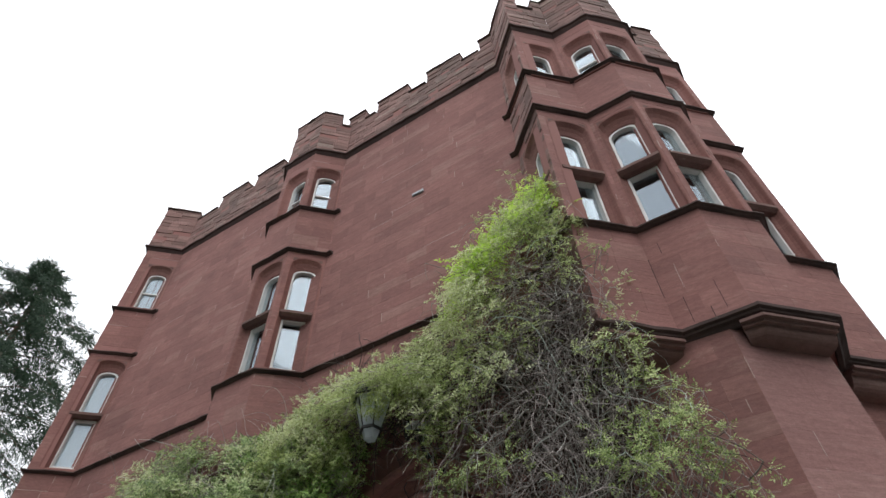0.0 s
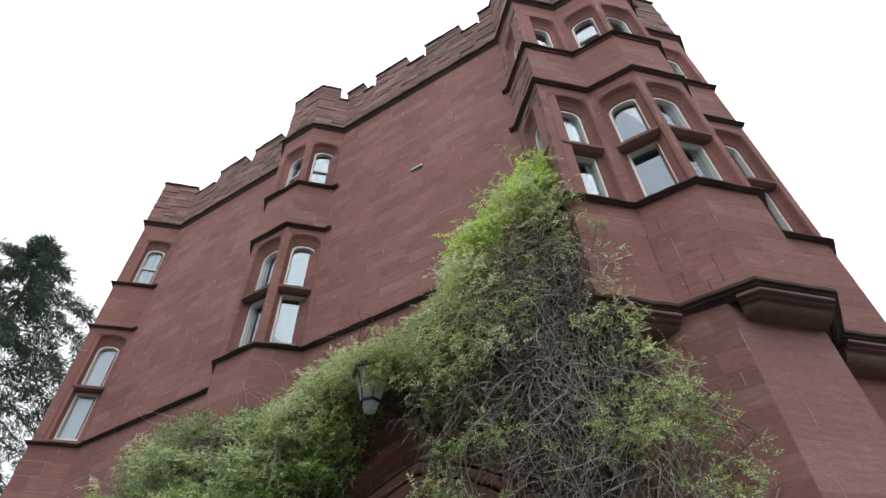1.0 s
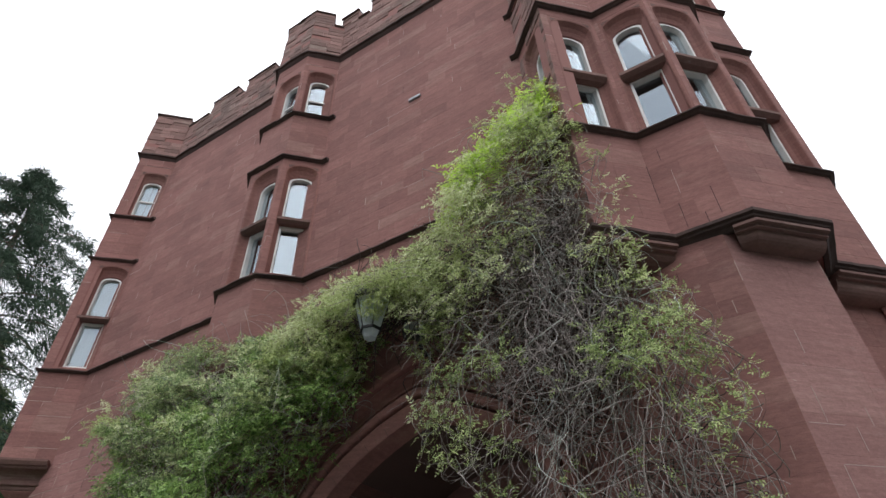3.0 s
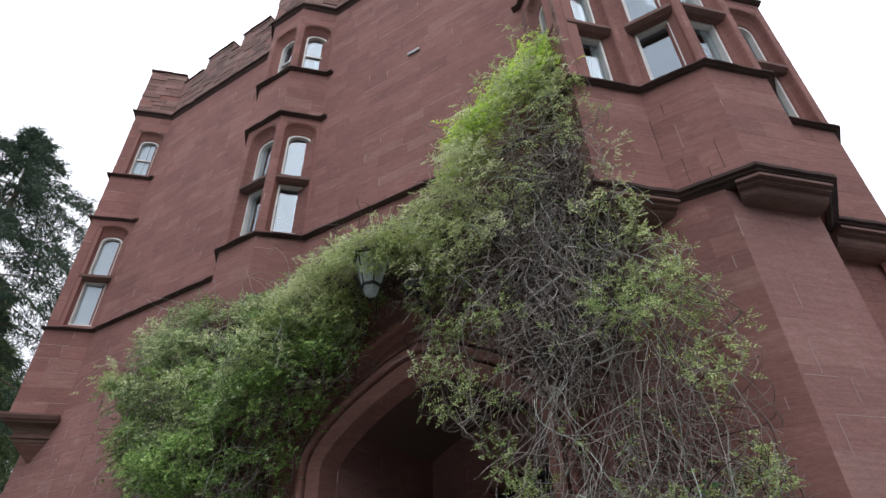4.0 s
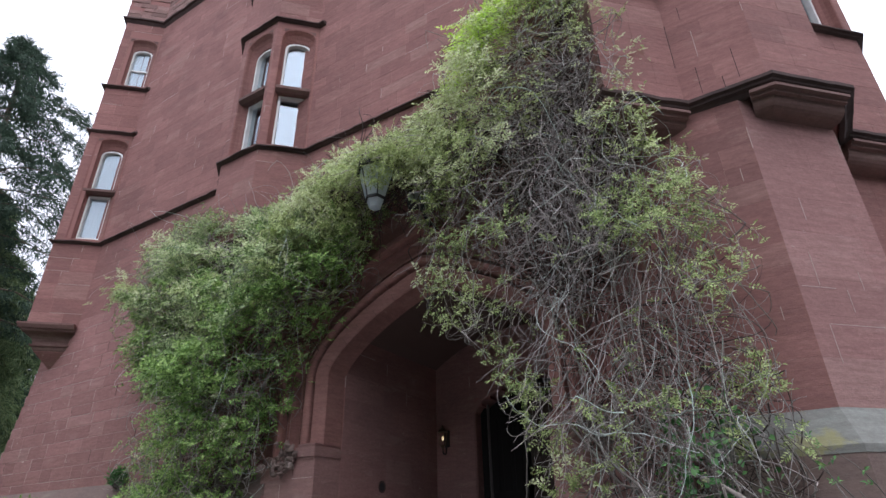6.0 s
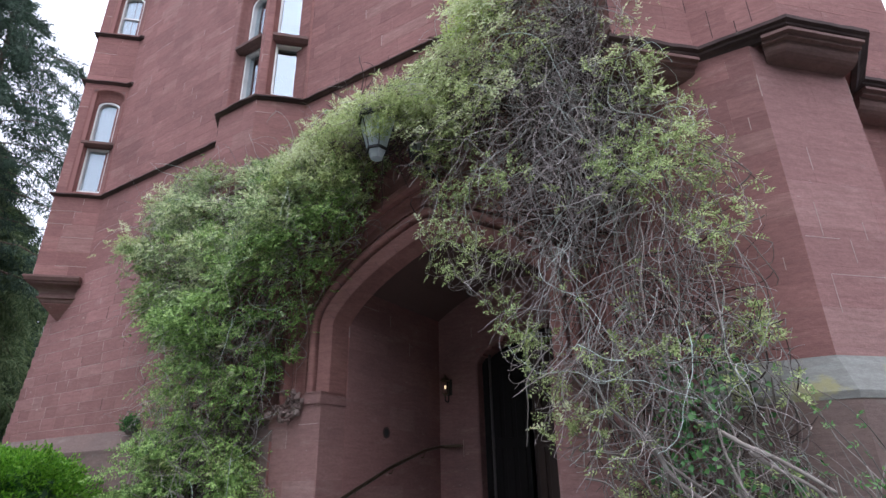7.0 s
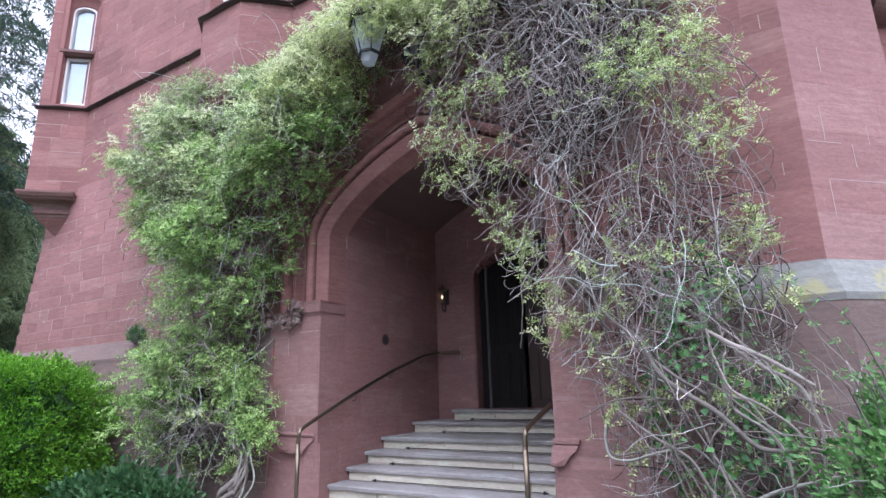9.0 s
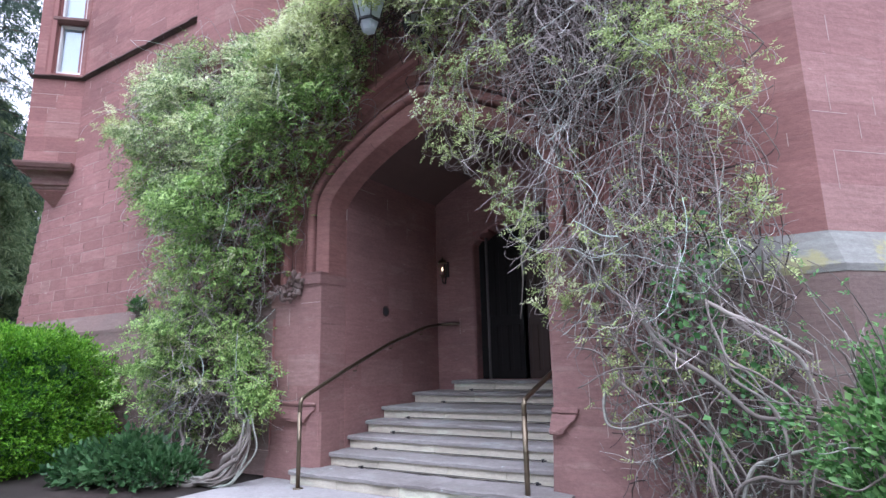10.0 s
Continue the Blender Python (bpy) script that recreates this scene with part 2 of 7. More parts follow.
def part(name, bm, mat, parent, label="", smooth=False):
    bmesh.ops.recalc_face_normals(bm, faces=bm.faces)
    me = bpy.data.meshes.new(name)
    bm.to_mesh(me)
    bm.free()
    me.materials.append(mat)
    if smooth:
        me.polygons.foreach_set("use_smooth", [True] * len(me.polygons))
    ob = new(name, me)
    ob.parent = parent
    ob.matrix_parent_inverse = Matrix.Translation(-parent.location)
    if label:
        ob["label"] = label
    return ob


def box_vf(p, q, r, s, h):
    """A box on the ground quad p, q, r, s (counter-clockwise from above), from h[0] to h[1]."""
    v = [(*a[:2], h[0]) for a in (p, q, r, s)] + [(*a[:2], h[1]) for a in (p, q, r, s)]
    return v, [(3, 2, 1, 0), (4, 5, 6, 7), (0, 1, 5, 4), (1, 2, 6, 5), (2, 3, 7, 6), (3, 0, 4, 7)]


class Batch:
    """Gathers pieces for one mesh."""

    def __init__(self):
        self.v, self.f = [], []

    def add(self, v, f):
        n = len(self.v)
        self.v += [tuple(x) for x in v]
        self.f += [tuple(i + n for i in g) for g in f]

    def box(self, x0, x1, y0, y1, z0, z1):
        self.add(*box_vf((x0, y0), (x1, y0), (x1, y1), (x0, y1), (z0, z1)))

    def out(self, name, mat, parent=None, label="", smooth=False):
        return solid(name, self.v, self.f, mat, parent, label, smooth)


class Face:
    """A wall plane from p to q (left to right as seen from outside): u along it, v inwards."""

    def __init__(self, p, q):
        self.p, d = Vector(p), Vector(q) - Vector(p)
        self.w = d.length
        self.u = d / self.w
        self.n = Vector((-self.u.y, self.u.x))

    def pt(self, u, v, z):
        a = self.p + self.u * u + self.n * v
        return (a.x, a.y, z)

    def box(self, u0, u1, v0, v1, z0, z1):
        c = [self.pt(u, v, z) for z in (z0, z1) for u, v in ((u0, v0), (u1, v0), (u1, v1), (u0, v1))]
        return c, [(3, 2, 1, 0), (4, 5, 6, 7), (0, 1, 5, 4), (1, 2, 6, 5), (2, 3, 7, 6), (3, 0, 4, 7)]

    def block(self, u0, u1, z0, z1, proud=0.0, chamfer=0.006, depth=0.06):
        c = chamfer
        v = [self.pt(u, -proud + c, z) for u, z in ((u0, z0), (u1, z0), (u1, z1), (u0, z1))]
        v += [self.pt(u, -proud, z) for u, z in ((u0 + c, z0 + c), (u1 - c, z0 + c), (u1 - c, z1 - c), (u0 + c, z1 - c))]
        v += [self.pt(u, depth, z) for u, z in ((u0, z0), (u1, z0), (u1, z1), (u0, z1))]
        f = [(4, 5, 6, 7)]
        for i in range(4):
            j = (i + 1) % 4
            f += [(i, j, 4 + j, 4 + i), (8 + i, 8 + j, j, i)]
        return v, f


def cut(spans, a, b):
    out = []
    for s, e in spans:
        if b <= s or a >= e:
            out.append((s, e))
        else:
            if a > s:
                out.append((s, a))
            if b < e:
                out.append((b, e))
    return out


def lay_blocks(owner, face, u0, u1, z0, z1, holes, mat, course=0.30, long=(0.5, 1.05), singles=300, rough=0.0, seed=1, name="stone_block", edge=None, ticks=lambda u: 0.09, flat=0.22, gap=lambda u: 0.0005):
    """Courses of squared stones, with recessed joints, round the holes (functions of the height, or rectangles)."""
    rnd = random.Random(seed)
    rows, z = [], z0
    n = max(1, round((z1 - z0) / course))
    hs = [1 + rnd.uniform(-0.14, 0.14) for _ in range(n)]
    tot = sum(hs)
    rest, count = Batch(), 0
    lime, crack = Batch(), Batch()
    for k in range(n):
        zb, zt = z, z + hs[k] / tot * (z1 - z0)
        z = zt
        a0, a1 = edge(0.5 * (zb + zt)) if edge else (u0, u1)
        spans = [(a0, a1)]
        for hole in holes:
            if callable(hole):
                r = hole(zb, zt)
                if r:
                    spans = cut(spans, *r)
            elif hole[3] > zb + 0.02 and hole[2] < zt - 0.02:
                spans = cut(spans, hole[0], hole[1])
        for s, e in spans:
            if e - s < 0.03:
                continue
            cuts, x = [s], s + rnd.uniform(0.2, long[1])
            while x < e - 0.2:
                cuts.append(x)
                x += rnd.uniform(*long)
            cuts.append(e)
            for a, b in zip(cuts, cuts[1:]):
                g = gap(0.5 * (a + b))
                v, f = face.block(a + g, b - g, zb + g, zt - g, rnd.uniform(-0.3, 1) * rough, 0.0006 + rough * 0.4 + (g - 0.0005))
                if not rough and rnd.random() < ticks(a):
                    h = min(zt - zb, 0.26) * rnd.uniform(0.4, 1)
                    wd = rnd.uniform(0.002, 0.005)
                    (lime if rnd.random() < 0.8 else crack).add(*face.box(a - wd, a + wd, -0.0015, 0.01, zt - h, zt))
                if not rough and rnd.random() < ticks(a) * flat:
                    lime.add(*face.box(a, b, -0.0015, 0.01, zb - 0.004, zb + 0.004))
                if count < singles:
                    solid(name, v, f, mat, owner)
                    count += 1
                else:
                    rest.add(v, f)
    if rest.v:
        tagged(rest.out("stonework", mat, owner), kind="stuff")
    if lime.v:
        tagged(lime.out("repointing", M_PALE_MORTAR, owner), kind="stuff")
    if crack.v:
        tagged(crack.out("open_joint", M_CRACK, owner), kind="stuff")


def wall_core(name, face, u0, u1, z0, z1, holes, v0=0.0035, v1=0.4, mat=None):
    """The wall behind its facing, with the openings through it."""
    us = sorted({u0, u1, *[h for r in holes for h in r[:2] if u0 < h < u1]})
    zs = sorted({z0, z1, *[h for r in holes for h in r[2:4] if z0 < h < z1]})
    b = Batch()
    for za, zb in zip(zs, zs[1:]):
        run = None
        for a, c in zip(us, us[1:]):
            m, k = (a + c) / 2, (za + zb) / 2
            if any(r[0] < m < r[1] and r[2] < k < r[3] for r in holes):
                if run:
                    b.add(*face.box(*run, v0, v1, za, zb))
                run = None
            else:
                run = (run[0], c) if run else (a, c)
        if run:
            b.add(*face.box(*run, v0, v1, za, zb))
    return tagged(b.out(name, mat or M_MORTAR), kind="structure")


def mitre(pts, d, closed=False):
    """The plan line moved outwards by d, with mitred corners."""
    n = len(pts)
    nor = []
    for i in range(n - 1):
        t = (Vector(pts[i + 1]) - Vector(pts[i])).normalized()
        nor.append(Vector((t.y, -t.x)))
    out = []
    for i in range(n):
        if i == 0:
            m = nor[0]
        elif i == n - 1:
            m = nor[-1]
        else:
            m = (nor[i - 1] + nor[i]) / (1 + nor[i - 1].dot(nor[i]))
        out.append(Vector(pts[i]) + m * d)
    return out


def sweep(name, pts, profile, mat, parent=None, label="", z=0.0):
    """A moulding of the profile (outwards, up) run along a plan line."""
    lines = [mitre(pts, o) for o, _ in profile]
    k, v, f = len(profile), [], []
    for i in range(len(pts)):
        v += [(lines[j][i].x, lines[j][i].y, z + profile[j][1]) for j in range(k)]
    for i in range(len(pts) - 1):
        for j in range(k):
            a, b = i * k + j, i * k + (j + 1) % k
            f.append((a, a + k, b + k, b))
    f += [tuple(range(k)), tuple(reversed(range((len(pts) - 1) * k, len(pts) * k)))]
    return solid(name, v, f, mat, parent, label)


def loft(loops, closed=True):
    """Quads between loops of equal length."""
    v, f, n = [], [], len(loops[0])
    for lp in loops:
        v += lp
    for a in range(len(loops) - 1):
        for i in range(n if closed else n - 1):
            j = (i + 1) % n
            f.append((a * n + i, a * n + j, (a + 1) * n + j, (a + 1) * n + i))
    return v, f


def tube(points, radius, sides=6, taper=1.0):
    """A round bar along points."""
    pts = [Vector(p) for p in points]
    v, f, n = [], [], len(pts)
    ref = Vector((0.13, 0.21, 0.97))
    for i, p in enumerate(pts):
        d = (pts[min(i + 1, n - 1)] - pts[max(i - 1, 0)]).normalized()
        a = d.cross(ref if abs(d.dot(ref)) < 0.95 else Vector((1, 0, 0))).normalized()
        b = d.cross(a)
        r = radius * (1 + (taper - 1) * i / max(1, n - 1))
        v += [p + (a * math.cos(s * math.tau / sides) + b * math.sin(s * math.tau / sides)) * r for s in range(sides)]
    for i in range(n - 1):
        for s in range(sides):
            q = (s + 1) % sides
            f.append((i * sides + s, i * sides + q, (i + 1) * sides + q, (i + 1) * sides + s))
    f += [tuple(reversed(range(sides))), tuple(range((n - 1) * sides, n * sides))]
    return v, f


def lathe(profile, sides=16, at=(0, 0, 0)):
    """A turned shape from (radius, height) pairs."""
    v, f, k = [], [], len(profile)
    for s in range(sides):
        c, d = math.cos(s * math.tau / sides), math.sin(s * math.tau / sides)
        v += [(at[0] + r * c, at[1] + r * d, at[2] + h) for r, h in profile]
    for s in range(sides):
        q = (s + 1) % sides
        for j in range(k - 1):
            f.append((s * k + j, q * k + j, q * k + j + 1, s * k + j + 1))
    return v, f


def thing(name, label, category, group="", at=(0, 0, 0)):
    ob = new(name)
    ob.location = at
    ob.empty_display_size = 0.2
    return tagged(ob, label, category, group)

# ---- the building: plan line of the mouldings' outer edge, left to right ----
PROUD = 0.09
Z_STR, Z_HOOD, Z_SILL, Z_COR = 7.47, 10.52, 11.95, 14.36
Z_LOW = 5.66
Z_CREN, Z_MER = 15.8, 16.3
OUT = {
    "t0": (-10.0, 0), "t1": (-9.28, -0.70), "t2": (-8.55, 0),
    "b0": (-4.52, 0), "b1": (-3.96, -0.56), "b2": (-2.95, -0.56), "b3": (-2.39, 0),
    "l0": (2.05, 0), "p": (2.77, -0.70), "q": (3.49, 0), "r": (4.30, 0),
    "s": (5.0, 0.70), "e": (5.0, 1.54), "t": (5.7, 2.24), "k": (5.7, 9.0),
}
ORDER = list(OUT)
LINE = [OUT[k] for k in ORDER]
WALL = dict(zip(ORDER, mitre(LINE, -PROUD)))
INNER = dict(zip(ORDER, mitre(LINE, -PROUD - 0.08)))
X0 = -9.75
main = Face((X0, PROUD), (4.3, PROUD))

# windows on each face: centre along it, width of the opening
TALL, TRANSOM, UPPER = (7.54, 10.34), (8.76, 8.92), (12.04, 13.7)


def rect_arch(face, u0, u1, z0, z1, rise, v, n=8):
    """A loop round an opening with a flattened arch for its head."""
    c, h = (u0 + u1) / 2, (u1 - u0) / 2
    pts = [(u0, z0), (u1, z0)]
    for i in range(n + 1):
        a = math.pi * i / n
        pts.append((c + h * math.cos(a), z1 - rise + rise * abs(math.sin(a)) ** 0.8))
    return [face.pt(u, v, z) for u, z in pts]


def rect_loop(face, u0, u1, z0, z1, v, n=8):
    c, h = (u0 + u1) / 2, (u1 - u0) / 2
    pts = [(u0, z0), (u1, z0)]
    for i in range(n + 1):
        a = math.pi * i / n
        pts.append((c + h * math.cos(a), z1))
    return [face.pt(u, v, z) for u, z in pts]


WINDOWS = [0]


def window(face, uc, w, z0, z1, transom=None, curtain=0.0, label="", blind=False):
    """A stone window: chamfered surround, transom, white sashes and panes."""
    WINDOWS[0] += 1
    a, b = uc - w / 2, uc + w / 2
    win = thing("window_%d" % WINDOWS[0], label or "sash window with white frame in a chamfered red sandstone surround", "window", at=face.pt(uc, 0.1, z0))
    tagged(win, kind="structure")
    c, rise = max(0.07, (w - 0.49) / 2), 0.22
    c_top = c + 0.145
    loops = [rect_loop(face, a - 0.012, b + 0.012, z0 - 0.01, z1 + 0.012, 0.001), rect_arch(face, a, b, z0, z1, rise, -0.003),
             rect_arch(face, a + 0.02, b - 0.02, z0, z1 - 0.03, rise, 0.004), rect_arch(face, a + 0.03, b - 0.03, z0 + 0.01, z1 - 0.05, rise, 0.03),
             rect_arch(face, a + 0.04, b - 0.04, z0 + 0.03, z1 - 0.09, rise, 0.075), rect_arch(face, a + 0.065, b - 0.065, z0 + 0.06, z1 - 0.16, rise - 0.02, 0.115), rect_arch(face, a + c - 0.015, b - c + 0.015, z0 + 0.08, z1 - c_top + 0.02, rise - 0.05, 0.14), rect_arch(face, a + c, b - c, z0 + 0.09, z1 - c_top, rise - 0.05, 0.16), rect_arch(face, a + c, b - c, z0 + 0.09, z1 - c_top, rise - 0.05, 0.46)]
    solid("surround", *loft(loops), M_DRESSED, win)
    prof = [(-0.03, z0 - 0.09), (0.3, z0 - 0.09), (0.3, z0 + 0.1), (0.17, z0 + 0.095), (-0.03, z0 - 0.02)]
    v = [face.pt(u, d, z) for u in (a - 0.02, b + 0.02) for d, z in prof]
    solid("sill", v, [(i, (i + 1) % 5, 5 + (i + 1) % 5, 5 + i) for i in range(5)] + [(4, 3, 2, 1, 0), (5, 6, 7, 8, 9)], M_DRESSED, win)
    # flat dark triangles over the arch, coloured as the shade of sunk spandrels
    for sg in (-1, 1):
        e = uc + sg * (w / 2 - 0.035)
        tri = [(e, z1 - 0.035), (e - sg * 0.12, z1 - 0.03), (e, z1 - 0.12)]
        v = [face.pt(u, d, z) for d in (-0.0045, 0.02) for u, z in tri]
        solid("spandrel", v, [(0, 1, 2), (5, 4, 3), (0, 3, 4, 1), (1, 4, 5, 2), (2, 5, 3, 0)], M_CORBEL, win)
    lights = [(z0 + 0.09, z1 - c_top, rise - 0.05)]
    if transom:
        t0, t1 = transom
        prof = [(-0.012, t0 + 0.05), (0.06, t0), (0.3, t0), (0.3, t1), (0.1, t1), (-0.012, t1 - 0.05)]
        v = [face.pt(u, d, z) for u in (a + 0.03, b - 0.03) for d, z in prof]
        k = len(prof)
        f = [(i, (i + 1) % k, k + (i + 1) % k, k + i) for i in range(k)] + [tuple(reversed(range(k))), tuple(range(k, 2 * k))]
        solid("transom", v, f, M_CORBEL, win, "dark weathered stone transom")
        lights = [(z0 + 0.09, t0, 0.0), (t1, z1 - c_top, rise - 0.05)]
    for zb, zt, r in lights:
        i0, i1 = a + c, b - c
        fr = 0.035
        make = (lambda u0, u1, q0, q1, v: rect_arch(face, u0, u1, q0, q1, r, v)) if r else (lambda u0, u1, q0, q1, v: rect_loop(face, u0, u1, q0, q1, v))
        frame_loops = [make(i0, i1, zb, zt, 0.162), make(i0 + fr, i1 - fr, zb + fr, zt - fr, 0.162), make(i0 + fr + 0.006, i1 - fr - 0.006, zb + fr + 0.006, zt - fr - 0.006, 0.26)]
        sash = solid("sash_frame", *loft(frame_loops), M_SASH, win, "white painted timber sash")
        if zt - zb > 1.05 and not transom:
            zm = (zb + zt) / 2 - 0.05
            solid("meeting_rail", *face.box(i0 + fr, i1 - fr, 0.2, 0.24, zm - 0.02, zm + 0.02), M_SASH, sash)
        front, back = make(i0 + 0.03, i1 - 0.03, zb + 0.03, zt - 0.03, 0.238), make(i0 + 0.03, i1 - 0.03, zb + 0.03, zt - 0.03, 0.244)
        n = len(front)
        v, f = loft([front, back])
        pane = solid("pane", v, f + [tuple(range(n)), tuple(reversed(range(n, 2 * n)))], M_GLASS, sash)
        pane.visible_shadow = False
        if curtain:
            v, f, steps = [], [], 28
            for side in (0, 1):
                base = len(v)
                for k in range(steps + 1):
                    x = k / steps * curtain * (i1 - i0)
                    u = i0 + x if side == 0 else i1 - x
                    d = 0.262 + 0.014 * math.sin(k * 1.9)
                    v += [face.pt(u, d, zb), face.pt(u, d, zt)]
                f += [(base + 2 * k, base + 2 * k + 2, base + 2 * k + 3, base + 2 * k + 1) for k in range(steps)]
            solid("curtain", v, f, M_CURTAIN, win, "white net curtain behind the glass")
        if blind:
            for k in range(7):
                zz = zb + 0.05 + k * 0.075
                solid("blind_slat", *face.box(i0 + fr, i1 - fr, 0.29, 0.295, zz, zz + 0.055), M_SASH, win)
    return win


def bay_face(name, a, b, z0, z1, specs, singles=60, seed=1, v1=0.3, rubble=False, ticks=0.09):
    """A wall of a bay between two plan points, with its windows."""
    fc = Face(WALL[a], WALL[b])
    holes = [(s[0] - s[1] / 2 - 0.012, s[0] + s[1] / 2 + 0.012, s[2] - 0.01, s[3] + 0.012) for s in specs]
    core = wall_core(name, fc, 0, fc.w, z0, z1, holes, v1=v1)
    if rubble:
        lay_blocks(core, fc, 0, fc.w, z0, z1, holes, M_PARAPET, course=0.16, seed=seed, singles=singles, long=(0.15, 0.4), rough=0.02)
    else:
        lay_blocks(core, fc, 0, fc.w, z0, z1, holes, M_ASHLAR, seed=seed, singles=singles, long=(0.4, 0.7), ticks=lambda u: ticks, flat=0.4, gap=lambda u: 0.004 if name.startswith("wall_turret") else 0.0008)
    return fc, core


# main wall
ARCH_HW, ARCH_SPR, ARCH_TOP = 1.545, 3.45, 4.44


def arch_z(x, hw, spr, top):
    """The height of the flattened pointed arch at x."""
    k = min(1.0, abs(x) / hw)
    return spr + (top - spr) * (0.38 * math.sqrt(max(0.0, 1 - k ** 2.6)) + 0.62 * (1 - k ** 1.15))


def arch_hw(z, hw, spr, top):
    if z <= spr:
        return hw
    lo, hi = 0.0, hw
    for _ in range(24):
        m = (lo + hi) / 2
        if arch_z(m, hw, spr, top) > z:
            lo = m
        else:
            hi = m
    return lo if z < top else 0.0


def ux(x):
    return x - X0




AX = 0.0


def arch_loop(d, y, z0, n=30):
    """The arch's inner line moved outwards by d, at depth y, down to z0."""
    base = []
    for i in range(n + 1):
        x = -ARCH_HW * math.cos(math.pi * i / n)
        base.append(Vector((x, arch_z(x, ARCH_HW, ARCH_SPR, ARCH_TOP))))
    pts = [(AX - ARCH_HW - d, y, z0)]
    for i, p in enumerate(base):
        t0 = (p - base[i - 1]).normalized() if i else Vector((0, 1))
        t1 = (base[i + 1] - p).normalized() if i < n else Vector((0, -1))
        n0, n1 = Vector((-t0.y, t0.x)), Vector((-t1.y, t1.x))
        q = p + (n0 + n1) / (1 + n0.dot(n1)) * d
        pts.append((AX + q.x, y, q.y))
    pts.append((AX + ARCH_HW + d, y, z0))
    return pts


def ring_hw(z, d):
    """Half the width at height z of the arch line moved outwards by d."""
    half = [(p[0] - AX, p[2]) for p in arch_loop(d, 0, 0) if p[0] >= AX]
    for (xa, za), (xb, zb) in zip(half, half[1:]):
        if zb <= z <= za and za > zb:
            return xa + (xb - xa) * (za - z) / (za - zb)
    return ARCH_HW + d if z < ARCH_SPR else 0.0


def arch_hole(zb, zt):
    if zt < 2.4:
        return ux(AX - 1.56), ux(AX + 1.56)
    h = ring_hw((zb + zt) / 2, 0.76)
    return (ux(AX - h), ux(AX + h)) if h > 0.05 else None


behind = [(ux(-9.62), ux(-8.95), 7.5, 13.5), (ux(-4.1), ux(-2.8), 7.5, 13.5), (ux(2.35), ux(3.2), 7.5, 13.5)]
WB = 3.875
b_holes = [(ux(WB) - 0.365, ux(WB) + 0.365, TALL[0] - 0.01, TALL[1] + 0.012), (ux(WB) - 0.365, ux(WB) + 0.365, UPPER[0] - 0.01, UPPER[1] + 0.012)]
stairs_of_arch = []
zz = 0.0
while zz < 5.1:
    h = ring_hw(zz, 0.6) if zz > 2.3 else 1.56
    stairs_of_arch.append((ux(AX - h), ux(AX + h), zz, zz + 0.1))
    zz += 0.1
wall_main = wall_core("wall_main", main, 0, ux(3.94), 0, Z_LOW, stairs_of_arch, v1=0.45, mat=M_POINTING)
wall_top = wall_core("wall_main_upper", main, 0, ux(4.26), Z_LOW, 14.25, behind + b_holes, v1=0.45)
tagged(wall_top, label="upper storeys of the red sandstone ashlar wall", category="wall")
tagged(wall_main, label="tall red sandstone ashlar castle wall with fine joints", category="wall")
lay_blocks(wall_main, main, 0, ux(-2.7), 2.3, Z_LOW, [arch_hole], M_FLAKED, singles=190, seed=3, course=0.23, long=(0.35, 0.85), ticks=lambda u: 0.45, flat=0.5, gap=lambda u: 0.0034, edge=lambda z: (-0.62 * max(0.0, 4.75 - z) / 2.45, ux(-2.7)))
lay_blocks(wall_main, main, ux(-2.7), ux(3.94), 2.3, Z_LOW, [arch_hole], M_ASHLAR, singles=109, seed=6, course=0.23, long=(0.35, 0.85), ticks=lambda u: 0.1, gap=lambda u: 0.0004)
lay_blocks(wall_top, main, 0, ux(4.262), Z_LOW, 14.2, behind + b_holes, M_ASHLAR, singles=290, seed=4, course=0.25, long=(0.4, 0.9), ticks=lambda u: 0.2 if u < ux(1.0) else 0.06, gap=lambda u: 0.001 if u < ux(1.0) else 0.0003)
for x, w in ((WB, 0.71),):
    window(main, ux(x), w, *TALL, TRANSOM, label="tall two-light sash window with stone transom and pale reflections")
    window(main, ux(x), w, *UPPER, blind=True, label="upper sash window with a half-lowered white slatted blind")

# battered corner below the corner turret
v, f = loft([[(X0 - 0.0, PROUD + d, 4.75), (X0 - 0.62, PROUD + d, 2.3), (X0 - 0.8, PROUD + d, 0), (X0 + 0.05, PROUD + d, 0), (X0 + 0.05, PROUD + d, 4.75)] for d in (0.01, 1.2)])
corner = tagged(solid("wall_corner", v, f + [(4, 3, 2, 1, 0), (5, 6, 7, 8, 9)], M_MORTAR), "battered red sandstone corner of the castle wall", "wall", kind="structure")

# turret, bay, oriel and tower faces above their corbels
Z_T = 5.5
fc, o = bay_face("wall_turret_right", "t1", "t2", Z_T, 14.25, [(0.57, 0.74, *TALL), (0.57, 0.74, *UPPER)], seed=11, ticks=0.5)
window(fc, 0.57, 0.74, *TALL, TRANSOM, curtain=0.5, label="tall sash window with white net curtains in the corner turret")
window(fc, 0.57, 0.74, *UPPER, curtain=0.48, label="arched sash window high in the corner turret")
fc, o = bay_face("wall_turret_left", "t0", "t1", Z_T, 14.25, [], singles=0, seed=12)
fc, o = bay_face("wall_bay_front", "b1", "b2", Z_LOW, 14.25, [(0.5, 0.74, *TALL), (0.5, 0.74, *UPPER)], seed=13)
window(fc, 0.5, 0.74, *TALL, TRANSOM, curtain=0.25, label="tall sash window in the front of the canted bay")
window(fc, 0.5, 0.74, *UPPER, label="upper sash window in the front of the canted bay")
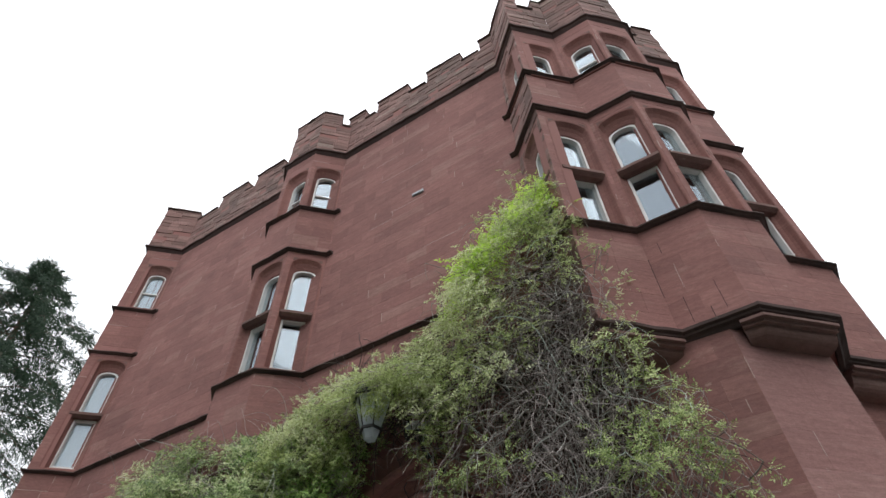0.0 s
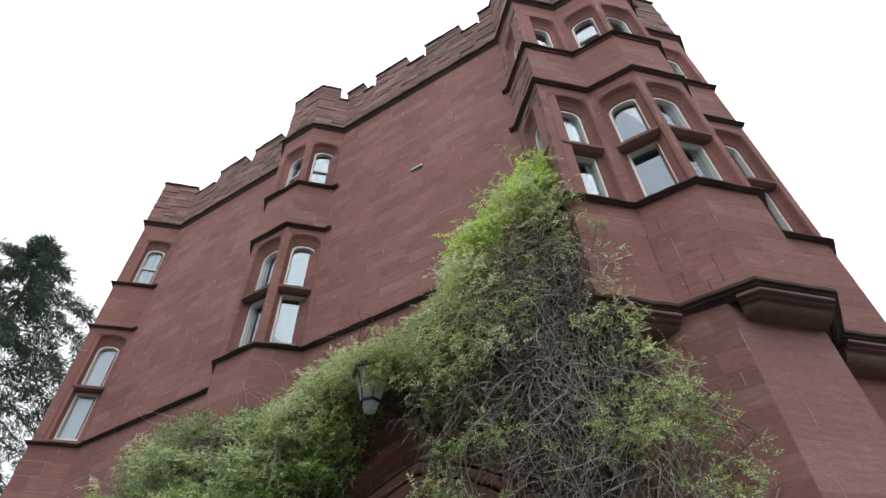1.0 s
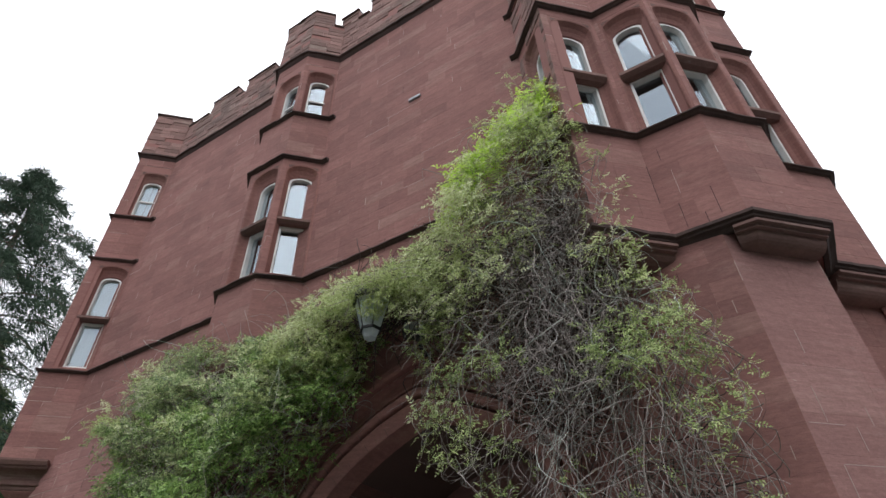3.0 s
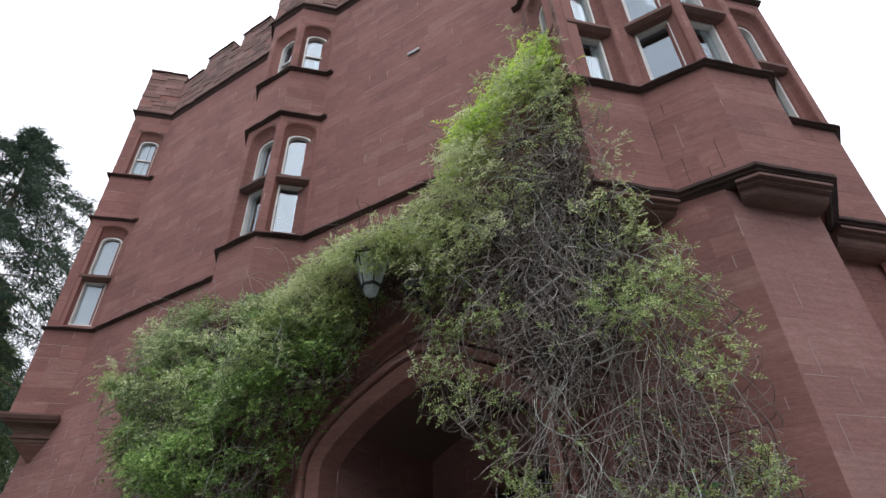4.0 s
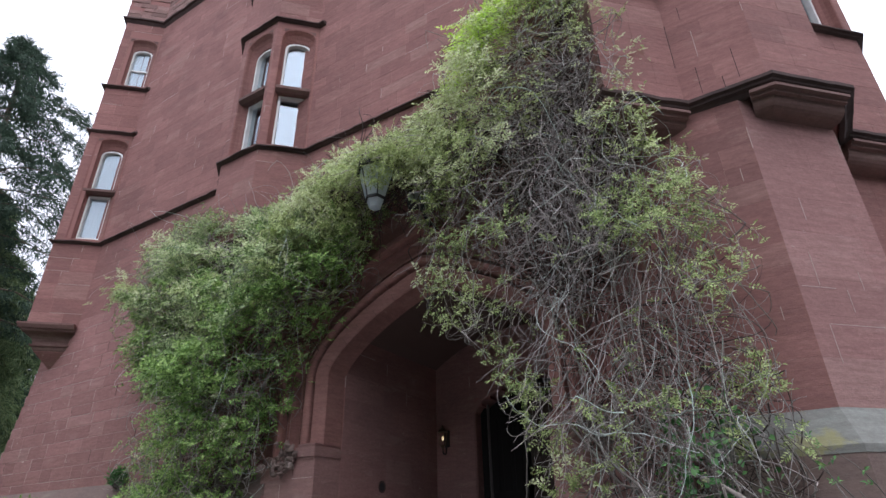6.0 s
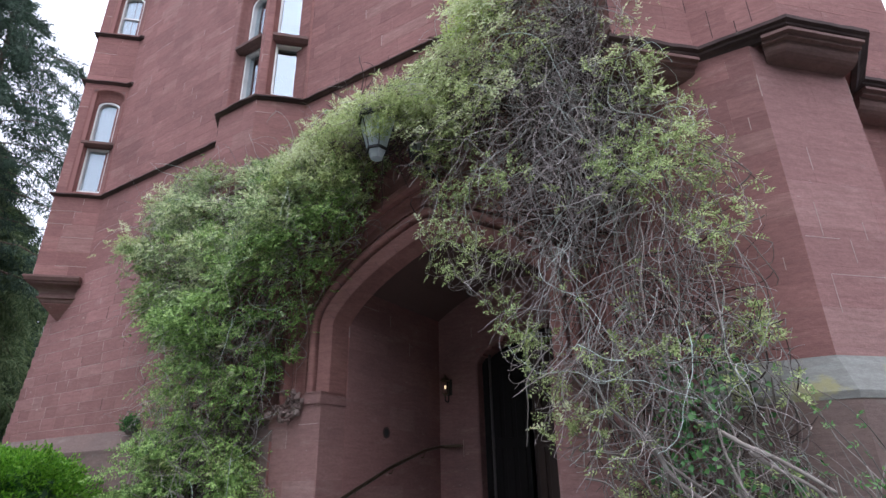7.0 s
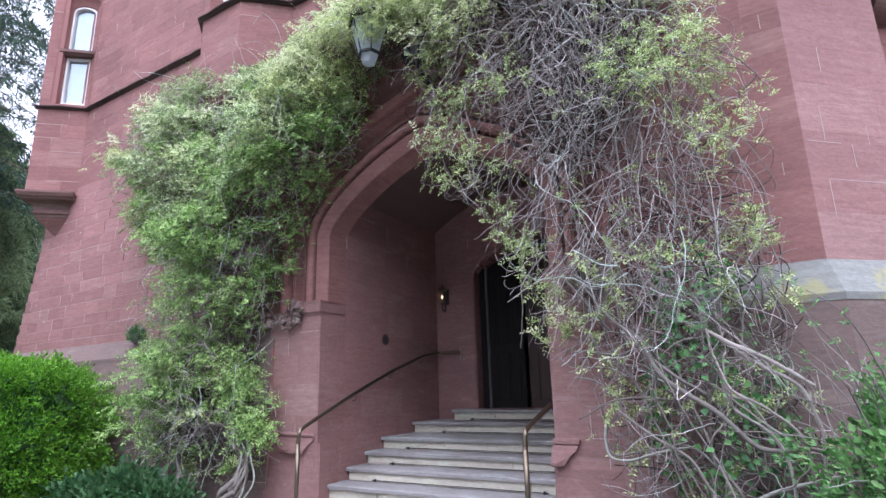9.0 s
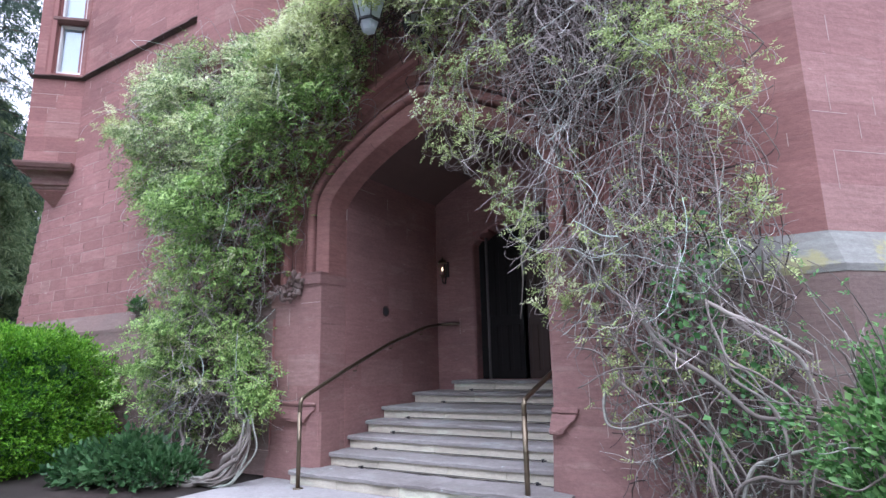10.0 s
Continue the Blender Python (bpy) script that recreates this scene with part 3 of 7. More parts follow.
fc, o = bay_face("wall_bay_right", "b2", "b3", Z_LOW, 14.25, [(0.43, 0.66, *TALL), (0.43, 0.66, *UPPER)], seed=14)
window(fc, 0.43, 0.66, *TALL, TRANSOM, label="tall two-light sash window reflecting grey sky")
window(fc, 0.43, 0.66, *UPPER, label="upper sash window with a meeting rail")
fc, o = bay_face("wall_bay_left", "b0", "b1", Z_LOW, 14.25, [], singles=0, seed=15)
fc, o = bay_face("wall_oriel_left", "l0", "p", Z_LOW, 14.25, [(0.5, 0.72, *TALL), (0.5, 0.72, *UPPER)], seed=16, rubble=True)
window(fc, 0.5, 0.72, *TALL, TRANSOM, label="tall sash window on the side of the oriel")
window(fc, 0.5, 0.72, *UPPER, label="upper sash window on the side of the oriel")
fc, o = bay_face("wall_oriel_right", "p", "q", Z_LOW, 14.25, [(0.5, 0.74, *TALL), (0.5, 0.74, *UPPER)], seed=17)
window(fc, 0.5, 0.74, *TALL, TRANSOM, curtain=0.3, label="tall sash window above the climbing vine")
window(fc, 0.5, 0.74, *UPPER, label="upper sash window in the oriel")
fc, o = bay_face("wall_tower_front", "r", "s", Z_LOW, 14.25, [(0.46, 0.74, *TALL), (0.46, 0.74, *UPPER)], seed=18)
window(fc, 0.46, 0.74, *TALL, TRANSOM, curtain=0.36, label="tall sash window in the tower's canted face")
window(fc, 0.46, 0.74, *UPPER, label="upper sash window in the tower's canted face")
fc, o = bay_face("wall_tower_return", "s", "e", Z_LOW - 0.1, 14.25, [], singles=0, seed=19)
far_low = Face(WALL["e"] + Vector((-0.18, 0.18)), WALL["t"] + Vector((-0.18, 0.18)))
core = wall_core("wall_tower_far_base", far_low, -0.5, far_low.w, 0, Z_LOW, [], v1=0.3)
lay_blocks(core, far_low, -0.5, far_low.w, 0, Z_LOW, [], M_ASHLAR, seed=25, singles=0)
fc, o = bay_face("wall_tower_far", "e", "t", Z_LOW - 0.1, 14.25, [(0.5, 0.74, *TALL), (0.5, 0.74, *UPPER)], seed=20)
window(fc, 0.5, 0.74, *TALL, TRANSOM, label="tall sash window in the far tower face")
window(fc, 0.5, 0.74, *UPPER, label="upper sash window in the far tower face")
fc, o = bay_face("wall_east", "t", "k", 0, 14.25, [], singles=0, seed=21, v1=0.3)

# tower base: its front edge stands under the oriel and turns away at 45 degrees
BASE = [(3.94, PROUD), (4.74, PROUD + 0.80), (4.74, 1.9)]
base_face = Face(BASE[0], BASE[1])
base_core = core = wall_core("wall_tower_base", base_face, 0.0, base_face.w, 0, Z_LOW - 0.05, [], v1=0.4)
lay_blocks(core, base_face, 0, base_face.w, 2.3, Z_LOW - 0.1, [], M_TOWER, seed=22, singles=120, course=0.42, long=(0.6, 1.2), gap=lambda u: 0.0003)
side = Face(BASE[1], BASE[2])
core = wall_core("wall_tower_base_side", side, 0, side.w, 0, Z_LOW - 0.05, [], v1=0.4)
lay_blocks(core, side, 0, side.w, 0, Z_LOW - 0.1, [], M_ASHLAR, seed=23, singles=0)

# single repointed and open joints that stand out on the stone
for ob_, fc_, mat_, name_, marks in (
    (base_core, base_face, M_PALE_MORTAR, "repointing", [(0.232, 3.43, 0.232, 3.76), (0.715, 3.425, 0.715, 3.6), (0.2, 3.066, 0.9, 3.066), (0.19, 2.72, 0.19, 3.064), (0.03, 3.411, 0.4, 3.411), (0.515, 3.19, 0.515, 3.405)]),
    (wall_main, main, M_PALE_MORTAR, "repointing", [(ux(3.755), 3.128, ux(3.755), 3.246), (ux(3.775), 4.57, ux(3.775), 4.715)]),
    (wall_top, main, M_PALE_MORTAR, "repointing", [(ux(3.71), 6.28, ux(3.71), 6.68)]),
    (wall_top, main, M_CRACK, "open_joint", [(ux(3.455), 6.23, ux(3.455), 6.9), (ux(4.03), 5.8, ux(4.03), 6.22), (ux(3.65), 5.77, ux(3.65), 6.15), (ux(3.64), 6.91, ux(3.64), 7.11)]),
):
    for u0, z0, u1, z1 in marks:
        w_ = 0.003
        solid(name_, *fc_.box(u0 - (w_ if u0 == u1 else 0), u1 + (w_ if u0 == u1 else 0), -0.002, 0.01, z0 - (0 if u0 == u1 else w_), z1 + (0 if u0 == u1 else w_)), mat_, ob_)

# rest of the shell: west and north walls, floors, roof
for nm, p, q in (("wall_west", (X0 + 0.05, 9.0), (X0 + 0.05, 0.55)), ("wall_north", (5.6, 9.0), (X0, 9.0))):
    fw = Face(p, q)
    o = wall_core(nm, fw, 0, fw.w, 0, 14.25, [], v1=0.3, mat=M_ASHLAR)
b = Batch()
for z in (7.1, 11.3):
    b.box(X0 + 0.4, 4.6, 0.6, 8.7, z, z + 0.25)
tagged(b.out("floor_upper", M_INTERIOR), kind="structure")
b = Batch()
b.box(X0 + 0.1, 4.2, 0.25, 8.9, 14.0, 14.2)
b.box(4.2, 5.5, 2.35, 8.9, 14.0, 14.2)
for poly in (("t0", "t1", "t2"), ("b0", "b1", "b2", "b3"), ("l0", "p", "q"), ("r", "s", "e", "t")):
    pts = [INNER[k] for k in poly]
    if poly[0] == "r":
        pts.append(Vector((4.3, 2.4)))
    n = len(pts)
    v = [(p.x, p.y, z) for z in (13.95, 14.2) for p in pts]
    b.add(v, [tuple(reversed(range(n))), tuple(range(n, 2 * n))] + [(i, (i + 1) % n, n + (i + 1) % n, n + i) for i in range(n)])
tagged(b.out("roof", M_PARAPET), kind="structure")
# ceilings under the oriels, so that no daylight enters from below
b = Batch()
for poly, z in ((("t0", "t1", "t2"), Z_T), (("b0", "b1", "b2", "b3"), Z_LOW), (("l0", "p", "q"), Z_LOW), (("r", "s", "e"), Z_LOW)):
    pts = [INNER[k] for k in poly]
    n = len(pts)
    v = [(p.x, p.y, h) for h in (z - 0.02, z + 0.1) for p in pts]
    b.add(v, [tuple(reversed(range(n))), tuple(range(n, 2 * n))] + [(i, (i + 1) % n, n + (i + 1) % n, n + i) for i in range(n)])
tagged(b.out("soffit", M_DRESSED), kind="structure")

# mouldings
P_STRING = [(-0.14, 0.03), (-0.09, 0.03), (0.0, -0.005), (0.0, -0.025), (-0.035, -0.035), (-0.05, -0.05), (-0.09, -0.058), (-0.14, -0.058)]
P_CORNICE = [(-0.14, 0.09), (-0.06, 0.09), (0.02, 0.01), (0.02, -0.03), (-0.03, -0.045), (-0.05, -0.08), (-0.09, -0.13), (-0.14, -0.13)]


def line(*keys):
    return [OUT[k] for k in keys]


def trim(name, pts, prof, z, label="dark weathered sandstone string course", mat=M_MOULD):
    fine = [Vector(pts[0])]
    for p, q in zip(pts, pts[1:]):
        p, q = Vector(p), Vector(q)
        n = max(1, round((q - p).length / 0.11))
        fine += [p.lerp(q, (k + 1) / n) for k in range(n)]
    ob = sweep(name, fine, prof, mat, z=z)
    # edges worn and broken by weather
    for vt in ob.data.vertices:
        c = vt.co
        worn = max(0.0, noise.noise(c * 3.1 + Vector((0, 0, 4.0))) - 0.15) * 0.045
        vt.co = c + Vector((0, worn, 0.011 * noise.noise(c * 7.0) - worn * 0.4))
    return tagged(ob, label, "moulding", kind="structure")


trim("trim_cornice", LINE, P_CORNICE, Z_COR, "dark weathered moulded cornice below the parapet")
trim("trim_string", line("t0", "t1", "t2", "b0", "b1", "b2", "b3", "l0", "p", "q", "r", "s", "e", "t", "k"), P_STRING, Z_STR)
BAYS = ([OUT["t0"], OUT["t1"], OUT["t2"], (-8.43, 0)], [(-4.64, 0), OUT["b0"], OUT["b1"], OUT["b2"], OUT["b3"], (-2.27, 0)])
for pts in BAYS:
    trim("trim_hood", pts, P_STRING, Z_HOOD, "dark hood mould over the windows")
    trim("trim_sill", pts, P_STRING, Z_SILL, "dark sill course below the upper windows")
ROUND = [(1.95, 0)] + line("l0", "p", "q", "r", "s", "e", "t")
trim("trim_hood", ROUND, P_STRING, Z_HOOD + 0.1, "dark hood mould running round the tower")
trim("trim_sill", ROUND, P_STRING, Z_SILL + 0.08, "dark sill course running round the tower")
P_LOW = [(-0.14, 0.06), (-0.09, 0.06), (0.02, 0.0), (0.02, -0.04), (-0.015, -0.055), (-0.02, -0.08), (-0.06, -0.1), (-0.09, -0.135), (-0.14, -0.135)]
trim("trim_low_string", line("l0", "p", "q", "r", "s", "e", "t"), P_LOW, Z_LOW, "heavy dark string course at the foot of the tower oriels")


def corbel(name, pts, z, steps, label):
    """Stepped and rounded courses that die back into the wall below an oriel."""
    ob = thing(name, label, "corbel", at=(pts[len(pts) // 2][0], 0, z))
    tagged(ob, kind="structure")
    for o0, o1, h0, h1, rolled in steps:
        prof = []
        if rolled == "hollow":
            for i in range(7):
                a = i / 6 * math.pi / 2
                prof.append((o0 + (o1 - o0) * math.sin(a), h0 - (h0 - h1) * (1 - math.cos(a))))
            prof = [(o1 - 0.4, h0)] + prof + [(o1 - 0.4, h1)]
        elif rolled:
            for i in range(7):
                a = i / 6 * math.pi / 2
                prof.append((o1 + (o0 - o1) * math.cos(a), h0 - (h0 - h1) * math.sin(a)))
            prof = [(o1 - 0.4, h0)] + prof + [(o1 - 0.4, h1)]
        else:
            prof = [(o1 - 0.4, h0), (o0, h0), (o0, h0 - 0.035), (o1, h1), (o1 - 0.4, h1)]
        sweep("corbel_course", pts, prof, M_CORBEL, ob, z=z)
    return ob


corbel("corbel_tower", [(4.06, 0.0), OUT["r"], (4.95, 0.65)], Z_LOW, [(0.0, -0.05, -0.13, -0.17, False), (-0.05, -0.11, -0.17, -0.205, False), (-0.1, -0.25, -0.205, -0.34, True)], "stepped dark sandstone corbel carrying the tower oriel")
corbel("corbel_far", [OUT["e"], OUT["t"], OUT["k"]], Z_LOW, [(0.0, -0.05, -0.13, -0.17, False), (-0.05, -0.11, -0.17, -0.205, False), (-0.1, -0.27, -0.205, -0.38, True)], "stepped dark sandstone corbel under the far tower face")
turret = corbel("corbel_turret", line("t0", "t1", "t2"), Z_T, [(0.04, -0.0, 0.05, -0.06, False), (-0.03, -0.07, -0.06, -0.12, True), (-0.07, -0.24, -0.12, -0.34, "hollow"), (-0.2, -0.24, -0.34, -0.385, True), (-0.25, -0.3, -0.385, -0.46, True)], "moulded red sandstone corbel tapering into the wall")
sweep("corbel_point", line("t0", "t1", "t2"), [(-0.55, -0.4), (-0.29, -0.4), (-0.29, -0.47), (-0.55, -0.76)], M_FLAKED, turret, z=Z_T)
corbel("corbel_oriel", line("l0", "p", "q"), Z_LOW, [(0.0, -0.05, -0.13, -0.17, False), (-0.05, -0.11, -0.17, -0.21, False), (-0.1, -0.5, -0.21, -0.36, True)], "moulded dark sandstone corbel under the oriel")
for nm, keys, z in (("corbel_bay", ("b0", "b1", "b2", "b3"), Z_LOW),):
    corbel(nm, line(*keys), z, [(0.0, -0.08, 0.02, -0.1, False), (-0.08, -0.2, -0.1, -0.2, True), (-0.2, -0.32, -0.2, -0.32, False), (-0.32, -0.52, -0.32, -0.58, True)], "moulded red sandstone corbel tapering into the wall")

# parapet with merlons and copings
par_out = mitre(LINE, -0.05)
PAR = dict(zip(ORDER, par_out))
MERLONS = {
    ("t0", "t1"): [(0, 9)], ("t1", "t2"): [(0, 9)], ("t2", "b0"): [(0.96, 2.05), (2.46, 3.55)],
    ("b0", "b1"): [(0, 9)], ("b1", "b2"): [(0, 9)], ("b2", "b3"): [(0, 0.5)],
    ("b3", "l0"): [(-0.12, 0.45), (0.88, 1.9), (2.51, 3.55), (4.12, 4.6)],
    ("l0", "p"): [(-0.1, 9)], ("p", "q"): [(0, 0.28), (0.75, 9)], ("q", "r"): [(0, 9)], ("r", "s"): [(0, 9)], ("s", "e"): [(0, 9)], ("e", "t"): [(0, 0.2), (0.45, 9)],
}
cop = random.Random(12)


def copings(fc, core, a, b, z):
    """Uneven coping stones laid along a merlon or the gap between two."""
    x = a
    while x < b - 0.02:
        w = cop.uniform(0.28, 0.55)
        e = b if x + w > b - 0.15 else x + w
        v, f = fc.box(x + 0.002, e - 0.002, -0.035 - cop.uniform(0, 0.02), 0.38, z, z + 0.04)
        tilt = [cop.uniform(-0.012, 0.014) for _ in range(4)]
        v = v[:4] + [(p[0], p[1], p[2] + t) for p, t in zip(v[4:], tilt)]
        solid("coping", v, f, M_COPING, core, "dark projecting coping stone")
        x = e


for i, (ka, kb) in enumerate(zip(ORDER, ORDER[1:])):
    fc = Face(PAR[ka], PAR[kb])
    core = wall_core("parapet", fc, 0, fc.w, Z_COR, Z_CREN, [], v1=0.34)
    tagged(core, "crenellated parapet of rough lichened sandstone", "parapet")
    lay_blocks(core, fc, 0, fc.w, Z_COR + 0.05, Z_CREN, [], M_PARAPET, course=0.15, long=(0.2, 0.5), singles=40, rough=0.02, seed=40 + i, name="rubble_stone")
    spans = [(max(0, a) if a >= 0 else a, min(b, fc.w)) for a, b in MERLONS.get((ka, kb), [])]
    gaps = [(0, fc.w)]
    for a, b in spans:
        top = Z_MER - 0.13 if ka in ("t0", "t1") else Z_MER + (0.12 if ORDER.index(ka) >= ORDER.index("l0") else 0.0)
        lay_blocks(core, fc, a, b, Z_CREN, top, [], M_PARAPET, course=0.14, long=(0.2, 0.5), singles=30, rough=0.02, seed=70 + i, name="rubble_stone")
        solid("merlon", *fc.box(a, b, 0.012, 0.34, Z_CREN, top), M_PARAPET, core)
        copings(fc, core, a - 0.02, b + 0.02, top)
        gaps = cut(gaps, a, b)
    for a, b in gaps:
        if b - a > 0.05:
            copings(fc, core, a + 0.03, b - 0.03, Z_CREN)

# plinth with a sloped weathering
P_PLINTH = [(-0.05, 2.36), (0.0, 2.36), (0.17, 2.06), (0.17, 2.0), (-0.05, 2.0)]
PL_LEFT = [(X0 - 0.72, PROUD), (-2.36, PROUD)]
PL_RIGHT = [(2.9, PROUD), (3.94, PROUD), (4.74, PROUD + 0.80)]
for nm, pts in (("plinth_weathering_west", PL_LEFT), ("plinth_weathering_tower", PL_RIGHT)):
    tagged(sweep(nm, pts, P_PLINTH, M_PLINTH_TOP if nm.endswith("tower") else M_PLINTH), "pale weathered sloping plinth course with yellow moss", "plinth", kind="structure")
for nm, pts in (("plinth_west", PL_LEFT), ("plinth_tower", PL_RIGHT)):
    low = mitre(pts, 0.165)
    for i in range(len(pts) - 1):
        fc = Face(low[i], low[i + 1])
        core = wall_core(nm, fc, 0, fc.w, 0, 2.0, [], v1=0.2)
        tagged(core, "greyish weathered sandstone plinth", "plinth")
        lay_blocks(core, fc, 0, fc.w, 0, 2.0, [], M_PLINTH, course=0.34, seed=90 + i, singles=80)

# ---- entrance arch, porch and steps ----
arch = tagged(thing("archway", "moulded pointed sandstone entrance arch, partly hidden by vine", "archway", at=(AX, 0, 0)), kind="structure")


def arch_order(nm, sections, z0, mat=M_DRESSED, label=""):
    """A run of (offset, depth) sections lofted into one moulding."""
    v, f = loft([arch_loop(d, y, z0) for d, y in sections], closed=False)
    return solid(nm, v, f, mat, arch, label)


arch_order("hood_mould", [(0.80, 0.14), (0.80, 0.05), (0.76, -0.02), (0.70, -0.06), (0.645, -0.065), (0.615, -0.03), (0.61, 0.05)], 2.45)
arch_order("casement_hollow", [(0.612, 0.06), (0.6, 0.1), (0.575, 0.14), (0.53, 0.16), (0.48, 0.155), (0.44, 0.13), (0.41, 0.09), (0.395, 0.055), (0.37, 0.05), (0.365, 0.19), (0.33, 0.19)], 2.45)
arch_order("roll_moulding", [(0.334, 0.19)] + [(0.275 + 0.058 * math.cos(a * math.pi / 7), 0.06 - 0.055 * math.sin(a * math.pi / 7)) for a in range(8)] + [(0.216, 0.09), (0.214, 0.22)], 2.45)
arch_order("chamfer_band", [(0.22, 0.22), (0.185, 0.22), (0.175, 0.06), (0.16, 0.045), (0.02, 0.1), (0.0, 0.115), (0.0, 0.46)], 2.45)
arch_order("voussoirs", [(0.75, 0.3), (0.75, PROUD - 0.004), (0.98, PROUD - 0.004), (0.98, 0.3)], 2.45, M_ASHLAR)
arch_order("inner_lintel", [(0.0, 0.46), (1.1, 0.47)], 2.45)
# joints between the stones of the arch
for k in range(2, 29, 2):
    p = [arch_loop(d, y, 2.45, 30)[k + 1] for d, y in ((0.004, 0.108), (0.168, 0.045), (0.275, 0.004))]
    q = [arch_loop(d, y, 2.45, 30)[k + 2] for d, y in ((0.004, 0.108), (0.168, 0.045), (0.275, 0.004))]
    for a, b, a2, b2 in ((p[0], p[1], q[0], q[1]), (p[1], p[2], q[1], q[2])):
        a, b = Vector(a), Vector(b)
        da, db = (Vector(a2) - a).normalized() * 0.0025, (Vector(b2) - b).normalized() * 0.0025
        up_ = Vector((0, -0.0025, 0))
        v = [a - da + up_, b - db + up_, b + db + up_, a + da + up_, a - da - 4 * up_, b - db - 4 * up_, b + db - 4 * up_, a + da - 4 * up_]
        solid("joint", v, [(0, 1, 2, 3), (7, 6, 5, 4), (0, 4, 5, 1), (1, 5, 6, 2), (2, 6, 7, 3), (3, 7, 4, 0)], M_CORBEL, arch)
# piers below the arch
for sx in (-1, 1):
    pier = tagged(thing("pier", "plain red sandstone pier with moulded base stop", "pier", at=(AX + sx * 1.9, 0, 0)), kind="structure")
    inner = AX + sx * 1.56
    xa, xb = sorted((inner, AX + (2.95 if sx > 0 else -2.45)))
    fcp = Face((xa, -0.03), (xb, -0.03))
    core = solid("core", *fcp.box(0.004, fcp.w - 0.004, 0.0045, 0.5, 0, 2.45), M_MORTAR, pier)
    rnd = random.Random(5 + sx)
    zc = 0.0
    for h in (0.42, 0.36, 0.34, 0.4, 0.38, 0.28, 0.27):
        m = rnd.uniform(0.3, 0.6)
        for a, c in ((0, m), (m, 0.9), (0.9, fcp.w)) if sx > 0 else ((0, m), (m, fcp.w)):
            if rnd.random() < 0.6 and sx < 0:
                solid("repointing", *fcp.box(c - 0.003, c + 0.003, -0.0015, 0.01, zc, zc + h * rnd.uniform(0.4, 1)) if c < fcp.w else fcp.box(a, c, -0.0015, 0.01, zc - 0.003, zc + 0.003), M_PALE_MORTAR, pier)
            solid("stone_block", *fcp.block(a + 0.0013, c - 0.0013, zc + 0.0013, zc + h - 0.0013, 0, 0.0015, 0.5), M_PIER, pier)
        # the stones of the reveal, towards the porch
        ra, rb_ = sorted((AX + sx * 1.537, inner + sx * 0.01))
        bm = bmesh.new()
        bmesh.ops.create_cube(bm, size=1, matrix=Matrix.Translation(((ra + rb_) / 2, 0.212, zc + h / 2)) @ Matrix.Diagonal((rb_ - ra, 0.476, h - 0.002, 1)))
        bmesh.ops.bevel(bm, geom=bm.edges[:], offset=0.0012, segments=1, affect="EDGES")
        part("reveal_stone", bm, M_PIER, pier)
        zc += h
    # impost: a plain cap over a sunk groove
    ia, ib = sorted((inner - sx * 0.035, inner + sx * 0.3))
    for nm, z0, z1, y0, grow in (("impost", 2.415, 2.545, -0.055, 0.0), ("impost_fillet", 2.385, 2.412, -0.045, -0.012), ("impost_cap", 2.548, 2.58, -0.035, -0.02)):
        bm = bmesh.new()
        bmesh.ops.create_cube(bm, size=1, matrix=Matrix.Translation(((ia + ib) / 2, (y0 + 0.45) / 2, (z0 + z1) / 2)) @ Matrix.Diagonal((ib - ia + 2 * grow, 0.45 - y0, z1 - z0, 1)))
        bmesh.ops.bevel(bm, geom=bm.edges[:], offset=0.009, segments=2, affect="EDGES")
        part(nm, bm, M_PIER, pier)
    if sx > 0:
        for u0, z0, u1, z1 in ((1.897, 0.918, 1.897, 1.185), (2.046, 0.419, 2.046, 0.931), (1.904, 0.928, 2.134, 0.928), (2.041, 0.413, 2.274, 0.413), (2.274, 0.206, 2.274, 0.412), (1.924, 0.44, 1.924, 0.627)):
            w_ = 0.003
            solid("repointing", *fcp.box(u0 - xa - (w_ if u0 == u1 else 0), u1 - xa + (w_ if u0 == u1 else 0), -0.0065, 0.01, z0 - (0 if u0 == u1 else w_), z1 + (0 if u0 == u1 else w_)), M_PALE_MORTAR, pier)
    # moulded stop that narrows downwards between two broaches, and the wide block under it
    cx = AX + sx * 1.91

    def tablet(nm, rows_):
        # the one on the right clings to the pier's inner corner
        span = (lambda w: (AX + 1.522, AX + 1.522 + 1.15 * (w - 0.1))) if sx > 0 else (lambda w: (cx - w, cx + w))
        lo = [[(span(w)[0], 0.1, z), (span(w)[0], yy, z), ((span(w)[0] + span(w)[1]) / 2, yy - 0.012, z), (span(w)[1], yy, z), (span(w)[1], 0.1, z)] for w, yy, z in rows_]
        v, f = loft(lo)
        n_ = len(v)
        ob_ = solid(nm, v, f + [(4, 3, 2, 1, 0), tuple(range(n_ - 5, n_))], M_PIER, pier)
        # worn and chipped by weather
        for vt in ob_.data.vertices:
            vt.co += Vector((0.03, 0.03, 0.02)) * noise.noise(vt.co * 8.0)
        return ob_

    tablet("stop_moulding", [(0.325, -0.04, 0.875), (0.335, -0.06, 0.885), (0.335, -0.065, 0.91), (0.325, -0.04, 0.925)])
    tablet("stop_tablet", [(0.185, -0.085, 0.68), (0.2, -0.105, 0.69), (0.215, -0.105, 0.72), (0.27, -0.08, 0.79), (0.315, -0.06, 0.83), (0.325, -0.052, 0.87)])
    out_y = -0.035 if sx > 0 else -0.12
